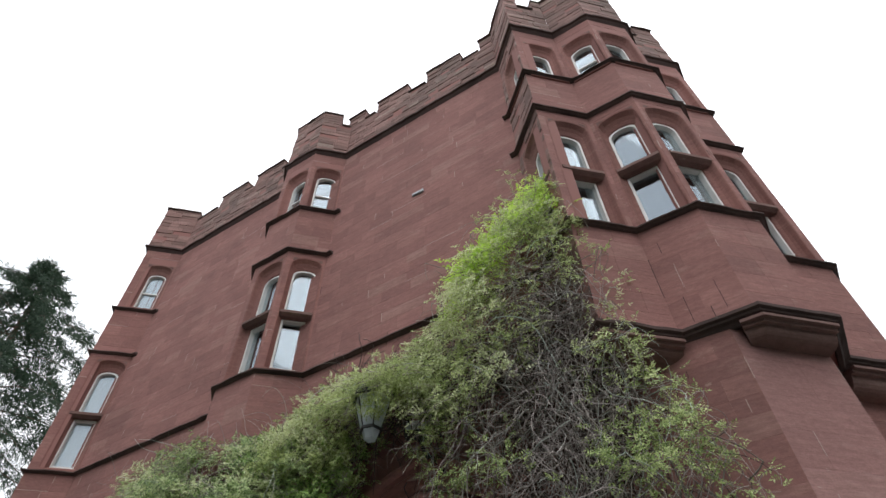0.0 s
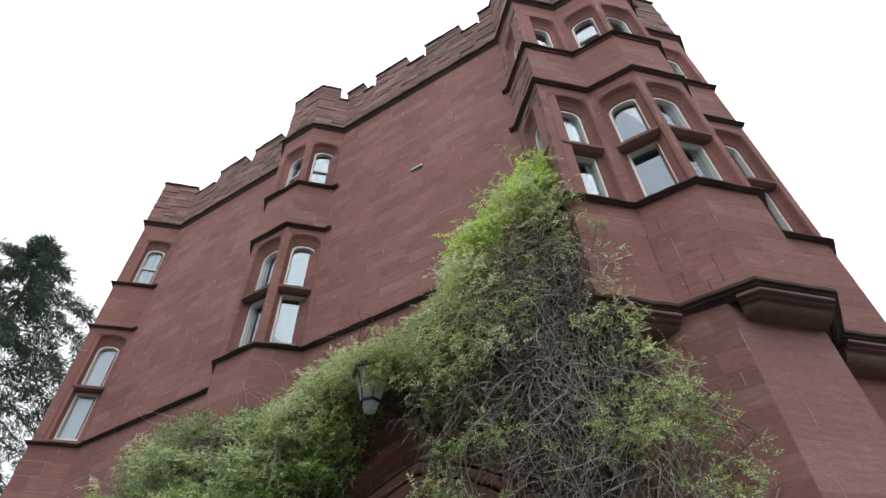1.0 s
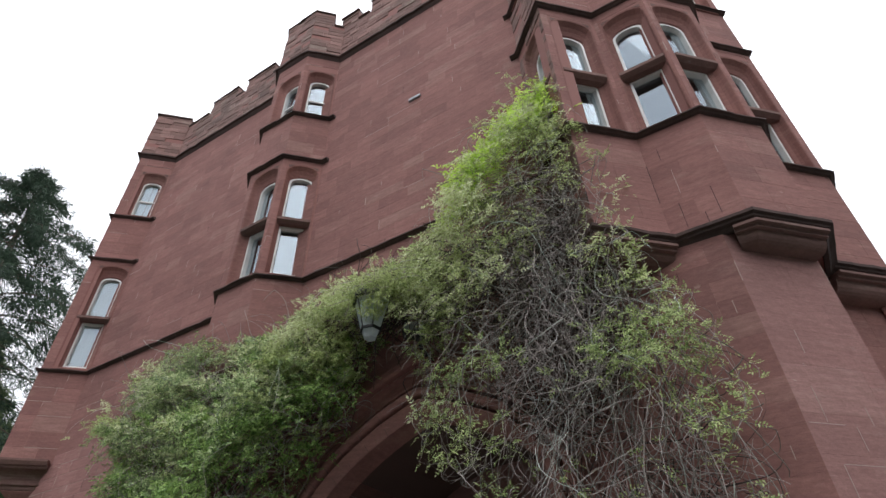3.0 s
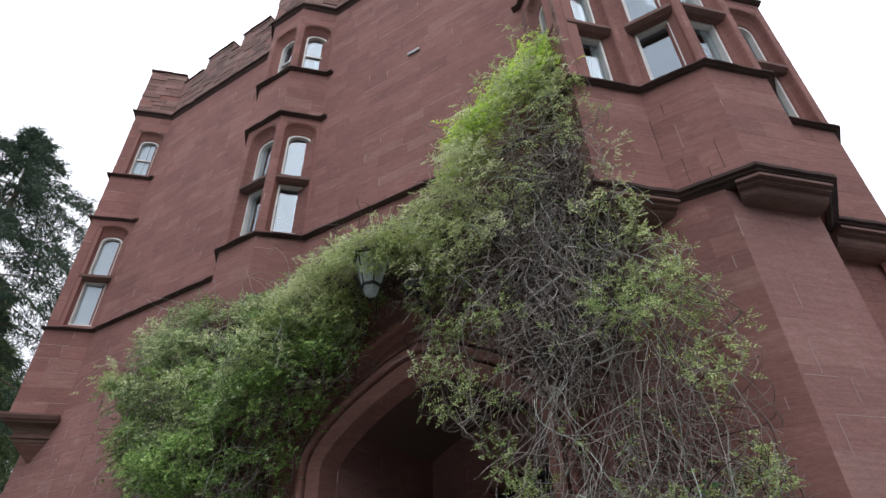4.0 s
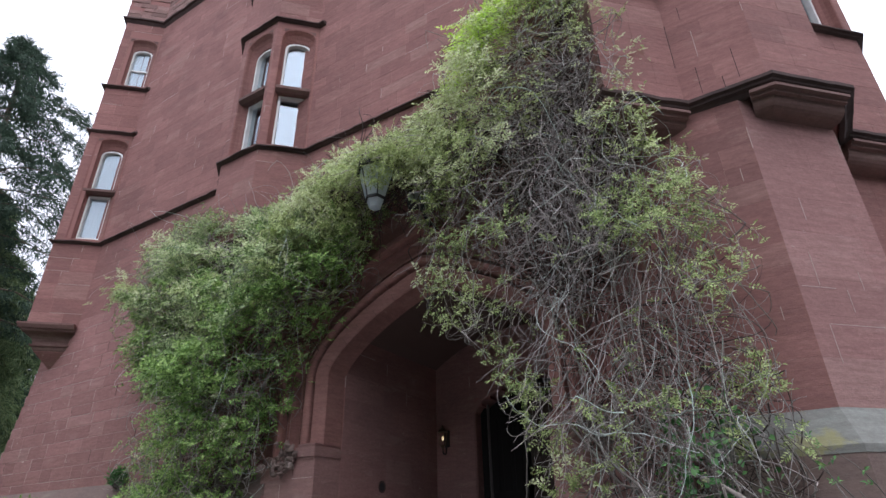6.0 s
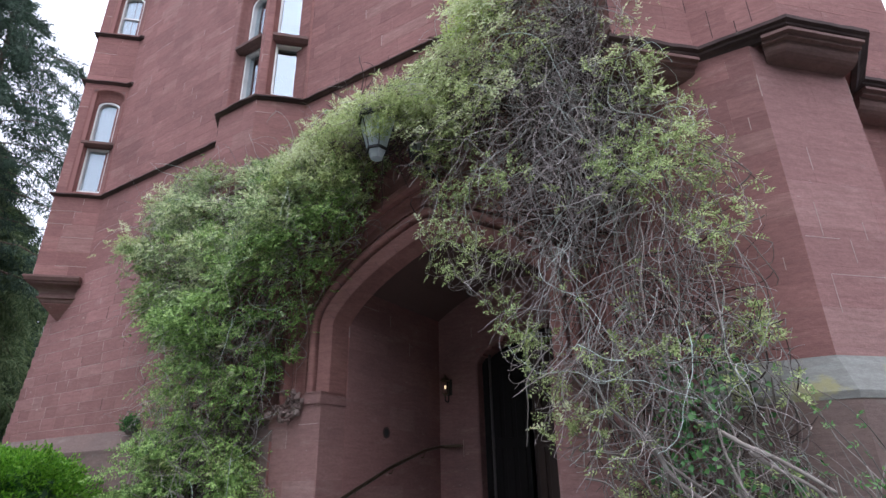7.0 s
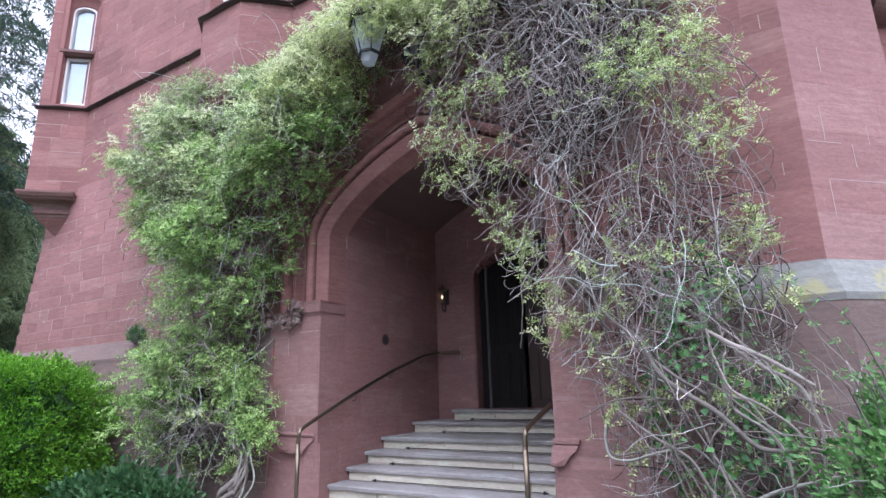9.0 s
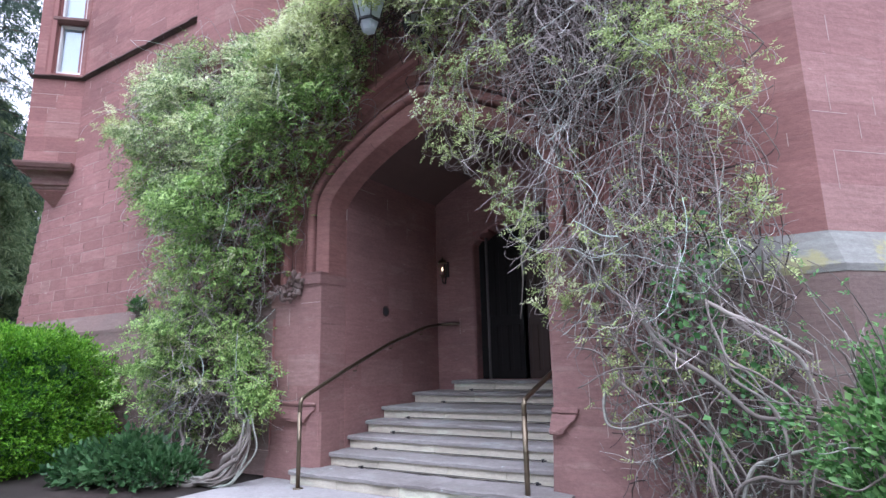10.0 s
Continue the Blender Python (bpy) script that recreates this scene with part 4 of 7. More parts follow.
    low = [[(cx - sx * 0.4, 0.32), (cx - sx * 0.4, 0.0), (cx - sx * 0.32, -0.04), (cx + sx * 0.38, -0.035), (cx + sx * 0.44, 0.02), (cx + sx * 0.44, 0.32)],
           [(cx - sx * 0.4, 0.32), (cx - sx * 0.4, -0.01), (cx - sx * 0.2, -0.065), (cx + sx * 0.4, out_y * 0.5), (cx + sx * 0.47, out_y * 0.3), (cx + sx * 0.47, 0.32)],
           [(cx - sx * 0.42, 0.32), (cx - sx * 0.42, -0.02), (cx - sx * 0.12, -0.13), (cx + sx * 0.42, out_y * 0.95), (cx + sx * 0.5, out_y * 0.8), (cx + sx * 0.5, 0.32)]]
    rings = [[(x, y, z) for x, y in pl_] for pl_, z in ((low[0], 0.80), (low[1], 0.66), (low[1], 0.58), (low[2], 0.1), (low[2], -0.05))]
    if sx > 0:
        rings = [[*reversed(r_)] for r_ in rings]
    v, f = loft([*reversed(rings)])
    base_ob = solid("base_block", v, f + [tuple(range(len(v) - 6, len(v)))], M_PIER, pier)
    for vt in base_ob.data.vertices:
        vt.co += Vector((0.015, 0.02, 0.0)) * noise.noise(vt.co * 4.0)

# carved foliage bosses at the ends of the hood mould
for sx in (-1, 1):
    bm = bmesh.new()
    rnd = random.Random(31 + sx)
    heart = Vector((AX + sx * 2.08, 0.0, 2.4))
    for k in range(95):
        a, h = rnd.uniform(0, math.tau), rnd.uniform(0.05, 0.3)
        d = Vector((math.cos(a) * 1.25, -rnd.uniform(0.1, 0.7), math.sin(a) * 0.8))
        c = heart + d * h * 0.8
        turn = Euler((rnd.uniform(0, 3), rnd.uniform(0, 3), rnd.uniform(0, 3))).to_quaternion()
        got = bmesh.ops.create_icosphere(bm, subdivisions=2, radius=1, matrix=Matrix.LocRotScale(c, turn, (rnd.uniform(0.03, 0.06), rnd.uniform(0.02, 0.04), rnd.uniform(0.01, 0.022))))
        for vt in got["verts"]:
            vt.co += Vector((1, 1, 1)) * 0.025 * noise.noise(vt.co * 24)
    part("carved_boss", bm, M_PLINTH, arch, "carved foliage stop of the hood mould", smooth=True)

# porch
PX0, PX1, PY = -1.53, 1.53, 2.78
for nm, p, q in (("wall_porch_left", (PX0, 0.45), (PX0, PY)), ("wall_porch_right", (PX1, PY), (PX1, 0.45))):
    fp = Face(p, q)
    fp.n = -fp.n if nm.endswith("left") and fp.n.x > 0 else fp.n
    core = wall_core(nm, fp, 0, fp.w, 0, 4.7, [], v1=0.3)
    lay_blocks(core, fp, 0, fp.w, 0, 4.65, [], M_PORCH, course=0.36, seed=120, singles=80)
DC, DHW, DZ, DSPR, DTOP = 0.25, 1.05, 1.099, 3.28, 3.8
back = Face((PX0, PY), (PX1, PY))
d0, d1 = DC - DHW - PX0, DC + DHW - PX0
holes = [(d0, d1, DZ, DSPR)]
k = DSPR
while k < DTOP:
    h = arch_hw(k + 0.05, DHW, DSPR, DTOP)
    holes.append((DC - h - PX0, DC + h - PX0, k, k + 0.1))
    k += 0.1
core = wall_core("wall_porch_back", back, 0, back.w, 0, 4.7, holes, v1=0.35)
lay_blocks(core, back, 0, back.w, 0.0, 4.65, holes, M_PORCH, course=0.36, seed=121, singles=60)
v, f = loft([[(DC + x, y, z) for x, y, z in pts] for pts in [
    [(s * hw if i in (0, 99) else xx, y, z) for i, (s, xx, z) in enumerate(q)] for hw, y, q in [
        (h, y, [(-1, -h, DZ)] + [(0, -h + 2 * h * j / 20, arch_z(-h + 2 * h * j / 20, h, DSPR, t)) for j in range(21)] + [(1, h, DZ)])
        for h, t, y in ((DHW + 0.1, DTOP + 0.1, PY - 0.012), (DHW + 0.02, DTOP + 0.02, PY - 0.012), (DHW - 0.005, DTOP - 0.005, PY + 0.02), (DHW - 0.012, DTOP - 0.012, PY + 0.4))]]], closed=False)
solid("door_surround", v, f, M_PORCH, core, "chamfered sandstone door surround")
b = Batch()
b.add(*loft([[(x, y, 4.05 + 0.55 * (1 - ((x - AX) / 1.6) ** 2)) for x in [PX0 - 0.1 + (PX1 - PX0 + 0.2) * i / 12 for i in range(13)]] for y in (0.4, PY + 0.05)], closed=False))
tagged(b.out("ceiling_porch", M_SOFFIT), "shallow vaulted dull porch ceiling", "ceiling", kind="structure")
# room beyond the door, kept dark
b = Batch()
b.box(PX0 - 0.4, PX1 + 0.4, PY + 3.0, PY + 3.2, 0, 4.8)
b.box(PX0 - 0.5, PX0 - 0.3, PY + 0.3, PY + 3.2, 0, 4.8)
b.box(PX1 + 0.3, PX1 + 0.5, PY + 0.3, PY + 3.2, 0, 4.8)
b.box(PX0 - 0.5, PX1 + 0.5, 0.5, PY + 3.2, 4.75, 4.9)
b.box(PX0 - 0.5, PX1 + 0.5, PY + 0.2, PY + 3.2, 0.8, 1.0)
tagged(b.out("wall_hall", M_INTERIOR), "dim entrance hall beyond the doors", "wall", kind="structure")

# door leaves
door = tagged(thing("door_1", "tall dark-stained double entrance doors, one leaf ajar", "door", at=(DC, PY + 0.3, DZ)), kind="structure")


def door_leaf(x0, x1, y, mat, nm, glazed=False):
    leaf = solid(nm, *loft([[(x0, yy, DZ), (x1, yy, DZ)] + [(x1 + (x0 - x1) * j / 8, yy, arch_z(x1 + (x0 - x1) * j / 8 - DC, DHW - 0.08, DSPR, DTOP - 0.1)) for j in range(9)] for yy in (y, y + 0.06)]), mat, door)
    me = leaf.data
    n = 11
    solid("face_board", [me.vertices[i].co for i in range(n)], [tuple(range(n))], mat, leaf)
    w = (x1 - x0)
    for k in range(3):
        a = x0 + w * (0.08 + 0.3 * k)
        for za, zb in ((DZ + 0.12, DZ + 0.85), (DZ + 1.0, DZ + 2.1)):
            bm = bmesh.new()
            bmesh.ops.create_cube(bm, size=1, matrix=Matrix.LocRotScale((a + w * 0.12, y - 0.008, (za + zb) / 2), None, (w * 0.2, 0.024, zb - za)))
            bmesh.ops.bevel(bm, geom=bm.edges[:], offset=0.008, segments=1, affect="EDGES")
            part("panel", bm, mat, leaf)
    return leaf


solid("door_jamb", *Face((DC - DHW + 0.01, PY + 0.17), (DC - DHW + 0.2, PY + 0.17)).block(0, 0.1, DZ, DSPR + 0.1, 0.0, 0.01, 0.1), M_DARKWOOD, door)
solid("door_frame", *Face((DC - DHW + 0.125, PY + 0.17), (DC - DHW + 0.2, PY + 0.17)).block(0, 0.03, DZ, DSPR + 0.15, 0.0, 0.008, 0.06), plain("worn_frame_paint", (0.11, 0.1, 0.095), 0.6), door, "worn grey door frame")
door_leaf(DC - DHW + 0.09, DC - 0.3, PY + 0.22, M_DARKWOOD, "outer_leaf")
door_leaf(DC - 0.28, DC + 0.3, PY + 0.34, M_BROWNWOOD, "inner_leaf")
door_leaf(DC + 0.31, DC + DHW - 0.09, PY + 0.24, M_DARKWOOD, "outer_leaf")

# steps: noses run a little askew of the wall
RISE = 0.157
NOSES = [-0.33, 0.13, 0.5, 0.87, 1.22, 2.0, 2.42]
LEFTS = [-1.74, PX0, PX0, PX0, PX0, PX0, -1.07]
for i, (y, xl) in enumerate(zip(NOSES, LEFTS)):
    z = RISE * (i + 1)
    y1 = PY + 0.5
    xr = PX1 if i else 1.72
    st = tagged(thing("step", "worn pale stone step with a projecting nosing", "step", "entrance steps", at=(0, y, z - RISE)), kind="structure")
    rnd = random.Random(200 + i)
    bm = bmesh.new()
    n, t = 70, 0.05
    rows = []
    for k in range(n + 1):
        x = xl + (xr - xl) * k / n
        skew = 0.0
        chip = (0.03 if i == 0 else 0.012) * max(0.0, noise.noise(Vector((x * 5.3, i * 2.9, 9.0))) - 0.1)
        wob = 0.008 * noise.noise(Vector((x * 2.1, i * 3.7, 0.0))) - chip - 0.006 * math.exp(-((x - 0.2) / 0.8) ** 2)
        yy = y + (0.03 if i == 0 else 0.012) * noise.noise(Vector((x * 4.3, i * 1.7, 5.0))) + chip
        rows.append([bm.verts.new(c) for c in ((x, y1, z), (x, yy + 0.02, z + wob), (x, yy, z + wob - 0.012), (x, yy + 0.003, z - t), (x, yy + 0.04, z - t), (x, y1, z - t))])
    for a, c in zip(rows, rows[1:]):
        for j in range(6):
            bm.faces.new((a[j], a[(j + 1) % 6], c[(j + 1) % 6], c[j]))
    bm.faces.new(rows[0])
    bm.faces.new(rows[-1])
    part("tread", bm, M_STEP, st)
    x = xl + 0.02
    while x < xr - 0.05:
        w = min(rnd.uniform(0.7, 1.5), xr - 0.02 - x)
        solid("riser_stone", *Face((x, y + 0.035), (x + w, y + 0.035)).block(0.003, w - 0.003, z - RISE, z - t, 0, 0.004, 0.4), M_RISER, st)
        x += w

# ---- ground ----
b = Batch()
b.add([(-900, -900, -0.06), (900, -900, -0.06), (900, 900, -0.06), (-900, 900, -0.06)], [(0, 1, 2, 3)])
tagged(b.out("ground", M_GRAVEL), "pale gravel ground", "ground", kind="structure")
b = Batch()
b.box(-2.32, 2.6, -3.2, 0.3, -0.3, 0.0)
tagged(b.out("pavement", M_PAVING), "pale smooth stone landing before the steps", "pavement", kind="structure")
b = Batch()
b.box(-12, -2.335, -2.6, 0.05, -0.3, -0.02)
b.box(2.62, 6.5, -1.8, 0.6, -0.3, -0.02)
tagged(b.out("ground_bed", M_SOIL), "dark soil planting bed along the wall", "soil", kind="structure")

# unseen tree belt added behind the camera to dim the lower walls and porch
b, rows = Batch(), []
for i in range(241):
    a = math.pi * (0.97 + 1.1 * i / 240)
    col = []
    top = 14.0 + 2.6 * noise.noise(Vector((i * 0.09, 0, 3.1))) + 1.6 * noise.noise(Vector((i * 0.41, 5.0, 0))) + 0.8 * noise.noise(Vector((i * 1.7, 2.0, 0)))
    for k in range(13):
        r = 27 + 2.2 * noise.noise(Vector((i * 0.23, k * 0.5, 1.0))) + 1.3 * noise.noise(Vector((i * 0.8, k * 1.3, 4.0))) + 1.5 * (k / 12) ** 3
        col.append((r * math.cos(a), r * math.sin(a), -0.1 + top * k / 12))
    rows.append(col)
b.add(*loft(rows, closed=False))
tagged(b.out("backdrop", M_NEEDLE), "unseen belt of dark trees added to block the low sky", "trees", kind="structure")

# ---- fittings of the porch ----
def bend(points, r=0.1, n=5):
    """Rounds the corners of a bar's line."""
    pts = [Vector(p) for p in points]
    out = [pts[0]]
    for a, b, c in zip(pts, pts[1:], pts[2:]):
        p, q = b + (a - b).normalized() * r, b + (c - b).normalized() * r
        for i in range(n + 1):
            k = i / n
            out.append(p * (1 - k) ** 2 + b * 2 * k * (1 - k) + q * k * k)
    return out + [pts[-1]]


rail = thing("handrail", "aged bronze tubular handrail rising along the porch wall", "handrail", "handrails of the steps", at=(-1.43, -0.45, 0))
post = solid("post", *tube([(-1.43, -0.45, 0.0), (-1.43, -0.45, 0.84)], 0.025, 10), M_BRASS, rail, smooth=True)
tube_rail = solid("rail", *tube(bend([(-1.43, -0.45, 0.82), (-1.43, -0.44, 0.99), (-1.43, 0.4, 1.33), (-1.43, 1.32, 1.67), (-1.43, 2.2, 1.93), (-1.43, 2.66, 2.0), (-1.43, 2.71, 2.0), (-1.1, 2.71, 2.0)], 0.07), 0.025, 10), M_BRASS, rail, smooth=True)
solid("end_cap", *lathe([(0, -0.012), (0.034, -0.012), (0.036, 0.0), (0.03, 0.012), (0, 0.012)], 12, (-1.1, 2.71, 2.0)), M_BRASS, tube_rail)
solid("foot_plate", *lathe([(0, 0.012), (0.055, 0.012), (0.06, 0.0), (0, 0.0)], 14, (-1.43, -0.45, 0)), M_BRASS, post)
for y in (0.6, 1.4, 2.2):
    z = 0.99 + (y + 0.44) * 0.386 if y < 1.5 else 1.67 + (y - 1.32) * 0.29
    solid("bracket", *tube([(-1.515, y, z - 0.1), (-1.47, y, z - 0.1), (-1.44, y, z - 0.02)], 0.009, 6), M_BRASS, tube_rail)
rail = thing("handrail", "aged bronze tubular handrail on a post at the steps", "handrail", "handrails of the steps", at=(1.33, -0.27, 0))
post = solid("post", *tube([(1.33, -0.27, 0.0), (1.33, -0.27, 0.86)], 0.026, 10), M_BRASS, rail, smooth=True)
solid("rail", *tube(bend([(1.33, -0.27, 0.84), (1.33, -0.27, 1.0), (1.46, 1.32, 1.6), (1.46, 2.7, 1.97)], 0.07), 0.026, 10), M_BRASS, rail, smooth=True)
solid("foot_plate", *lathe([(0, 0.012), (0.055, 0.012), (0.06, 0.0), (0, 0.0)], 14, (1.33, -0.27, 0)), M_BRASS, post)

# bronze rods at the foot of the risers
for i, x0 in ((1, -1.02), (2, -1.1), (3, -1.1), (4, -1.1), (5, -1.0), (6, -0.75)):
    y, z = NOSES[i] + 0.022, RISE * i + 0.016
    x1 = x0 + 2.3
    rod = thing("stair_rod", "thin dark bronze stair rod along the foot of a riser", "stair rod", "rods of the steps", at=(x0, y, z - 0.016))
    bar = solid("bar", *tube([(x0, y - 0.008, z), (x1, y - 0.008, z)], 0.0055, 6), M_IRON, rod)
    for xe in (x0 + 0.03, x1 - 0.03):
        solid("eyelet", *Face((xe - 0.011, y - 0.018), (xe + 0.011, y - 0.018)).block(0, 0.022, z - 0.016, z + 0.016, 0, 0.004, 0.03), M_IRON, rod)
    for xe in (x0, x1):
        solid("knob", *tube([(xe - 0.014, y - 0.008, z), (xe + 0.014, y - 0.008, z)], 0.008, 8), M_IRON, bar)

# lit wall lantern by the door
SX, SY, SZ = -1.33, PY - 0.14, 2.92
sconce = thing("wall_lantern", "small lit brass wall lantern beside the door", "lamp", at=(SX, PY, SZ))
solid("arm", *tube(bend([(SX, PY, SZ + 0.02), (SX, PY - 0.05, SZ - 0.24), (SX, SY, SZ - 0.22), (SX, SY, SZ - 0.12)], 0.03), 0.011, 6), M_IRON, sconce)
solid("back_plate", *Face((SX - 0.05, PY - 0.012), (SX + 0.05, PY - 0.012)).block(0, 0.1, SZ - 0.12, SZ + 0.14, 0.01, 0.006, 0.011), M_IRON, sconce)
cage = solid("cage", *loft([[(SX + r * math.cos(k * math.tau / 6), SY + r * math.sin(k * math.tau / 6), SZ + h) for k in range(6)] for r, h in ((0.02, -0.14), (0.055, -0.11), (0.05, -0.1))]), M_BRASS, sconce)
for k in range(6):
    a = k * math.tau / 6
    solid("cage_bar", *tube([(SX + 0.05 * math.cos(a), SY + 0.05 * math.sin(a), SZ - 0.1), (SX + 0.075 * math.cos(a), SY + 0.075 * math.sin(a), SZ + 0.1)], 0.004, 4), M_BRASS, cage)
solid("cap", *lathe([(0.0, 0.22), (0.012, 0.2), (0.02, 0.17), (0.05, 0.15), (0.09, 0.1), (0.075, 0.1)], 6, (SX, SY, SZ)), M_BRASS, sconce)
solid("finial", *lathe([(0.0, -0.2), (0.012, -0.18), (0.006, -0.16), (0.02, -0.14)], 8, (SX, SY, SZ)), M_BRASS, cage)
solid("bulb", *lathe([(0, -0.035), (0.01, -0.03), (0.016, 0.0), (0.01, 0.03), (0, 0.045)], 10, (SX, SY, SZ)), M_BULB, sconce, "glowing candle bulb", smooth=True)

# round vent in the porch wall
vent = thing("wall_vent", "small round dark vent set in the porch wall", "vent", at=(PX0, 1.33, 2.14))
solid("rim", *loft([[(PX0 + d, 1.33 + r * math.cos(k * math.tau / 20), 2.14 + r * math.sin(k * math.tau / 20)) for k in range(20)] for r, d in ((0.08, -0.01), (0.08, 0.008), (0.06, 0.008), (0.056, 0.001))]), M_MOULD, vent)
solid("grille", [(PX0 + 0.0025, 1.33 + 0.058 * math.cos(k * math.tau / 20), 2.14 + 0.058 * math.sin(k * math.tau / 20)) for k in range(20)], [tuple(range(20))], M_IRON, vent)

# hanging lantern over the arch
LX, LY, LZ = -0.05, -0.9, 5.14
lan = thing("hanging_lantern", "large black iron lantern with clouded glass, wrapped by vine", "lamp", at=(LX, LY, LZ))
R0, R1, HH = 0.125, 0.235, 0.42


def ring(r, h, n=6, turn=0.3):
    return [(LX + r * math.cos(k * math.tau / n + turn), LY + r * math.sin(k * math.tau / n + turn), LZ + h) for k in range(n)]


def clouded_mat():
    m, t, b = nodes_of("clouded_lantern_glass")
    n = noise_tex(t, 7, 5, 0.65, world_pos(t))
    col = ramp(t, n, [(0.3, (0.62, 0.68, 0.72)), (0.7, (0.9, 0.93, 0.95))])
    t.links.new(col, b.inputs["Base Color"])
    b.inputs["Roughness"].default_value = 0.15
    tr = t.nodes.new("ShaderNodeBsdfTranslucent")
    t.links.new(col, tr.inputs["Color"])
    ms = t.nodes.new("ShaderNodeMixShader")
    ms.inputs[0].default_value = 0.7
    t.links.new(b.outputs[0], ms.inputs[1])
    t.links.new(tr.outputs[0], ms.inputs[2])
    t.links.new(ms.outputs[0], t.nodes["Material Output"].inputs["Surface"])
    return m


M_LANTERN = clouded_mat()
for k in range(6):
    a, b = ring(R0, 0.02), ring(R1, HH)
    q = (k + 1) % 6
    quad = [a[k], a[q], b[q], b[k]]
    c = Vector((LX, LY, LZ + HH / 2))
    inner = [Vector(p) + (Vector((LX, LY, p[2])) - Vector(p)) * 0.04 for p in quad]
    glazing = solid("glazing_bar", *tube([a[k], b[k]], 0.008, 5), M_IRON, lan)
    solid("pane", [*quad, *inner], [(0, 1, 2, 3), (7, 6, 5, 4), (0, 4, 5, 1), (1, 5, 6, 2), (2, 6, 7, 3), (3, 7, 4, 0)], M_LANTERN, glazing, "clouded glass pane")
solid("bottom_rim", *loft([ring(R0 - 0.01, -0.005), ring(R0 + 0.012, 0.0), ring(R0 + 0.014, 0.025), ring(R0 - 0.02, 0.025)]), M_IRON, lan)
v, f = loft([ring(0.075, -0.1), ring(R0 - 0.015, 0.0)])
solid("base_pane", v, f + [(5, 4, 3, 2, 1, 0)], M_LANTERN, lan, "clouded glass base")
solid("top_rim", *loft([ring(R1 - 0.03, HH - 0.02), ring(R1 + 0.03, HH - 0.01), ring(R1 + 0.035, HH + 0.04), ring(R1 - 0.03, HH + 0.05)]), M_IRON, lan)
solid("roof", *loft([ring(R1 + 0.03, HH + 0.04), ring(0.2, HH + 0.14), ring(0.1, HH + 0.19), ring(0.08, HH + 0.24), ring(0.1, HH + 0.25), ring(0.01, HH + 0.31)]), M_IRON, lan)
solid("bracket", *tube(bend([(LX + 0.35, 0.1, LZ + 0.3), (LX + 0.25, -0.3, LZ + 0.62), (LX + 0.05, LY + 0.02, LZ + HH + 0.46), (LX, LY, LZ + HH + 0.3)], 0.12), 0.02, 6), M_IRON, lan)
solid("stay", *tube(bend([(LX + 0.4, 0.1, LZ - 0.2), (LX + 0.3, -0.28, LZ + 0.0), (LX + 0.12, -0.55, LZ + 0.55)], 0.15), 0.014, 6), M_IRON, lan)

# floodlight beside it
fl = thing("floodlight", "grey metal floodlight on a black bracket above the arch", "lamp", at=(0.2, -0.3, 5.3))
bm = bmesh.new()
bmesh.ops.create_cube(bm, size=1, matrix=pose(0.2, -0.32, 5.36, -18, 0, 25) @ Matrix.Diagonal((0.3, 0.16, 0.2, 1)))
bmesh.ops.bevel(bm, geom=bm.edges[:], offset=0.02, segments=2, affect="EDGES")
housing = part("housing", bm, M_IRON, fl)
bm = bmesh.new()
bmesh.ops.create_cube(bm, size=1, matrix=pose(0.2, -0.32, 5.36, -18, 0, 25) @ Matrix.Translation((0, -0.082, 0)) @ Matrix.Diagonal((0.25, 0.012, 0.15, 1)))
part("glass", bm, M_LANTERN, housing, "clouded glass front")
solid("bracket", *tube([(0.2, 0.09, 5.1), (0.2, -0.12, 5.12), (0.21, -0.28, 5.27)], 0.022, 6), M_IRON, fl)

# loose cable hanging over the crown of the arch
cable = thing("hanging_cable", "thin loose dark cable hanging over the arch crown", "cable", at=(-0.2, -0.06, 4.05))
solid("cord", *tube(bend([(-0.2, 0.06, 4.96), (-0.16, -0.05, 4.84), (-0.03, -0.07, 4.59), (0.06, -0.06, 4.42), (0.13, -0.05, 4.28), (0.15, -0.04, 4.05), (0.12, -0.03, 3.98)], 0.03), 0.0055, 6), M_IRON, cable)

# small metal plate high on the wall
pl = thing("wall_plate", "small grey metal plate fixed high on the wall", "plate", at=(-0.13, 0.09, 11.02))
bm = bmesh.new()
bmesh.ops.create_cube(bm, size=1, matrix=pose(-0.13, 0.075, 11.02) @ Matrix.Diagonal((0.27, 0.05, 0.07, 1)))
bmesh.ops.bevel(bm, geom=bm.edges[:], offset=0.008, segments=1, affect="EDGES")
part("plate", bm, plain("dull_zinc", (0.35, 0.36, 0.38), 0.5, 0.6), pl)

# ---- plants ----
rng = np.random.default_rng(7)


def inside(poly, p):
    """Which of the points p lie in the polygon, and how far they are from its edge."""
    a = np.array(poly)
    b = np.roll(a, -1, 0)
    hit = np.zeros(len(p), bool)
    dist = np.full(len(p), 1e9)
    for (x0, z0), (x1, z1) in zip(a, b):
        c = (z0 > p[:, 1]) != (z1 > p[:, 1])
        with np.errstate(divide="ignore", invalid="ignore"):
            hit ^= c & (p[:, 0] < (x1 - x0) * (p[:, 1] - z0) / (z1 - z0 + 1e-12) + x0)
        d = np.array((x1 - x0, z1 - z0))
        k = np.clip(((p - (x0, z0)) @ d) / (d @ d), 0, 1)
        dist = np.minimum(dist, np.linalg.norm(p - (np.array((x0, z0)) + k[:, None] * d), axis=1))
    return hit, dist


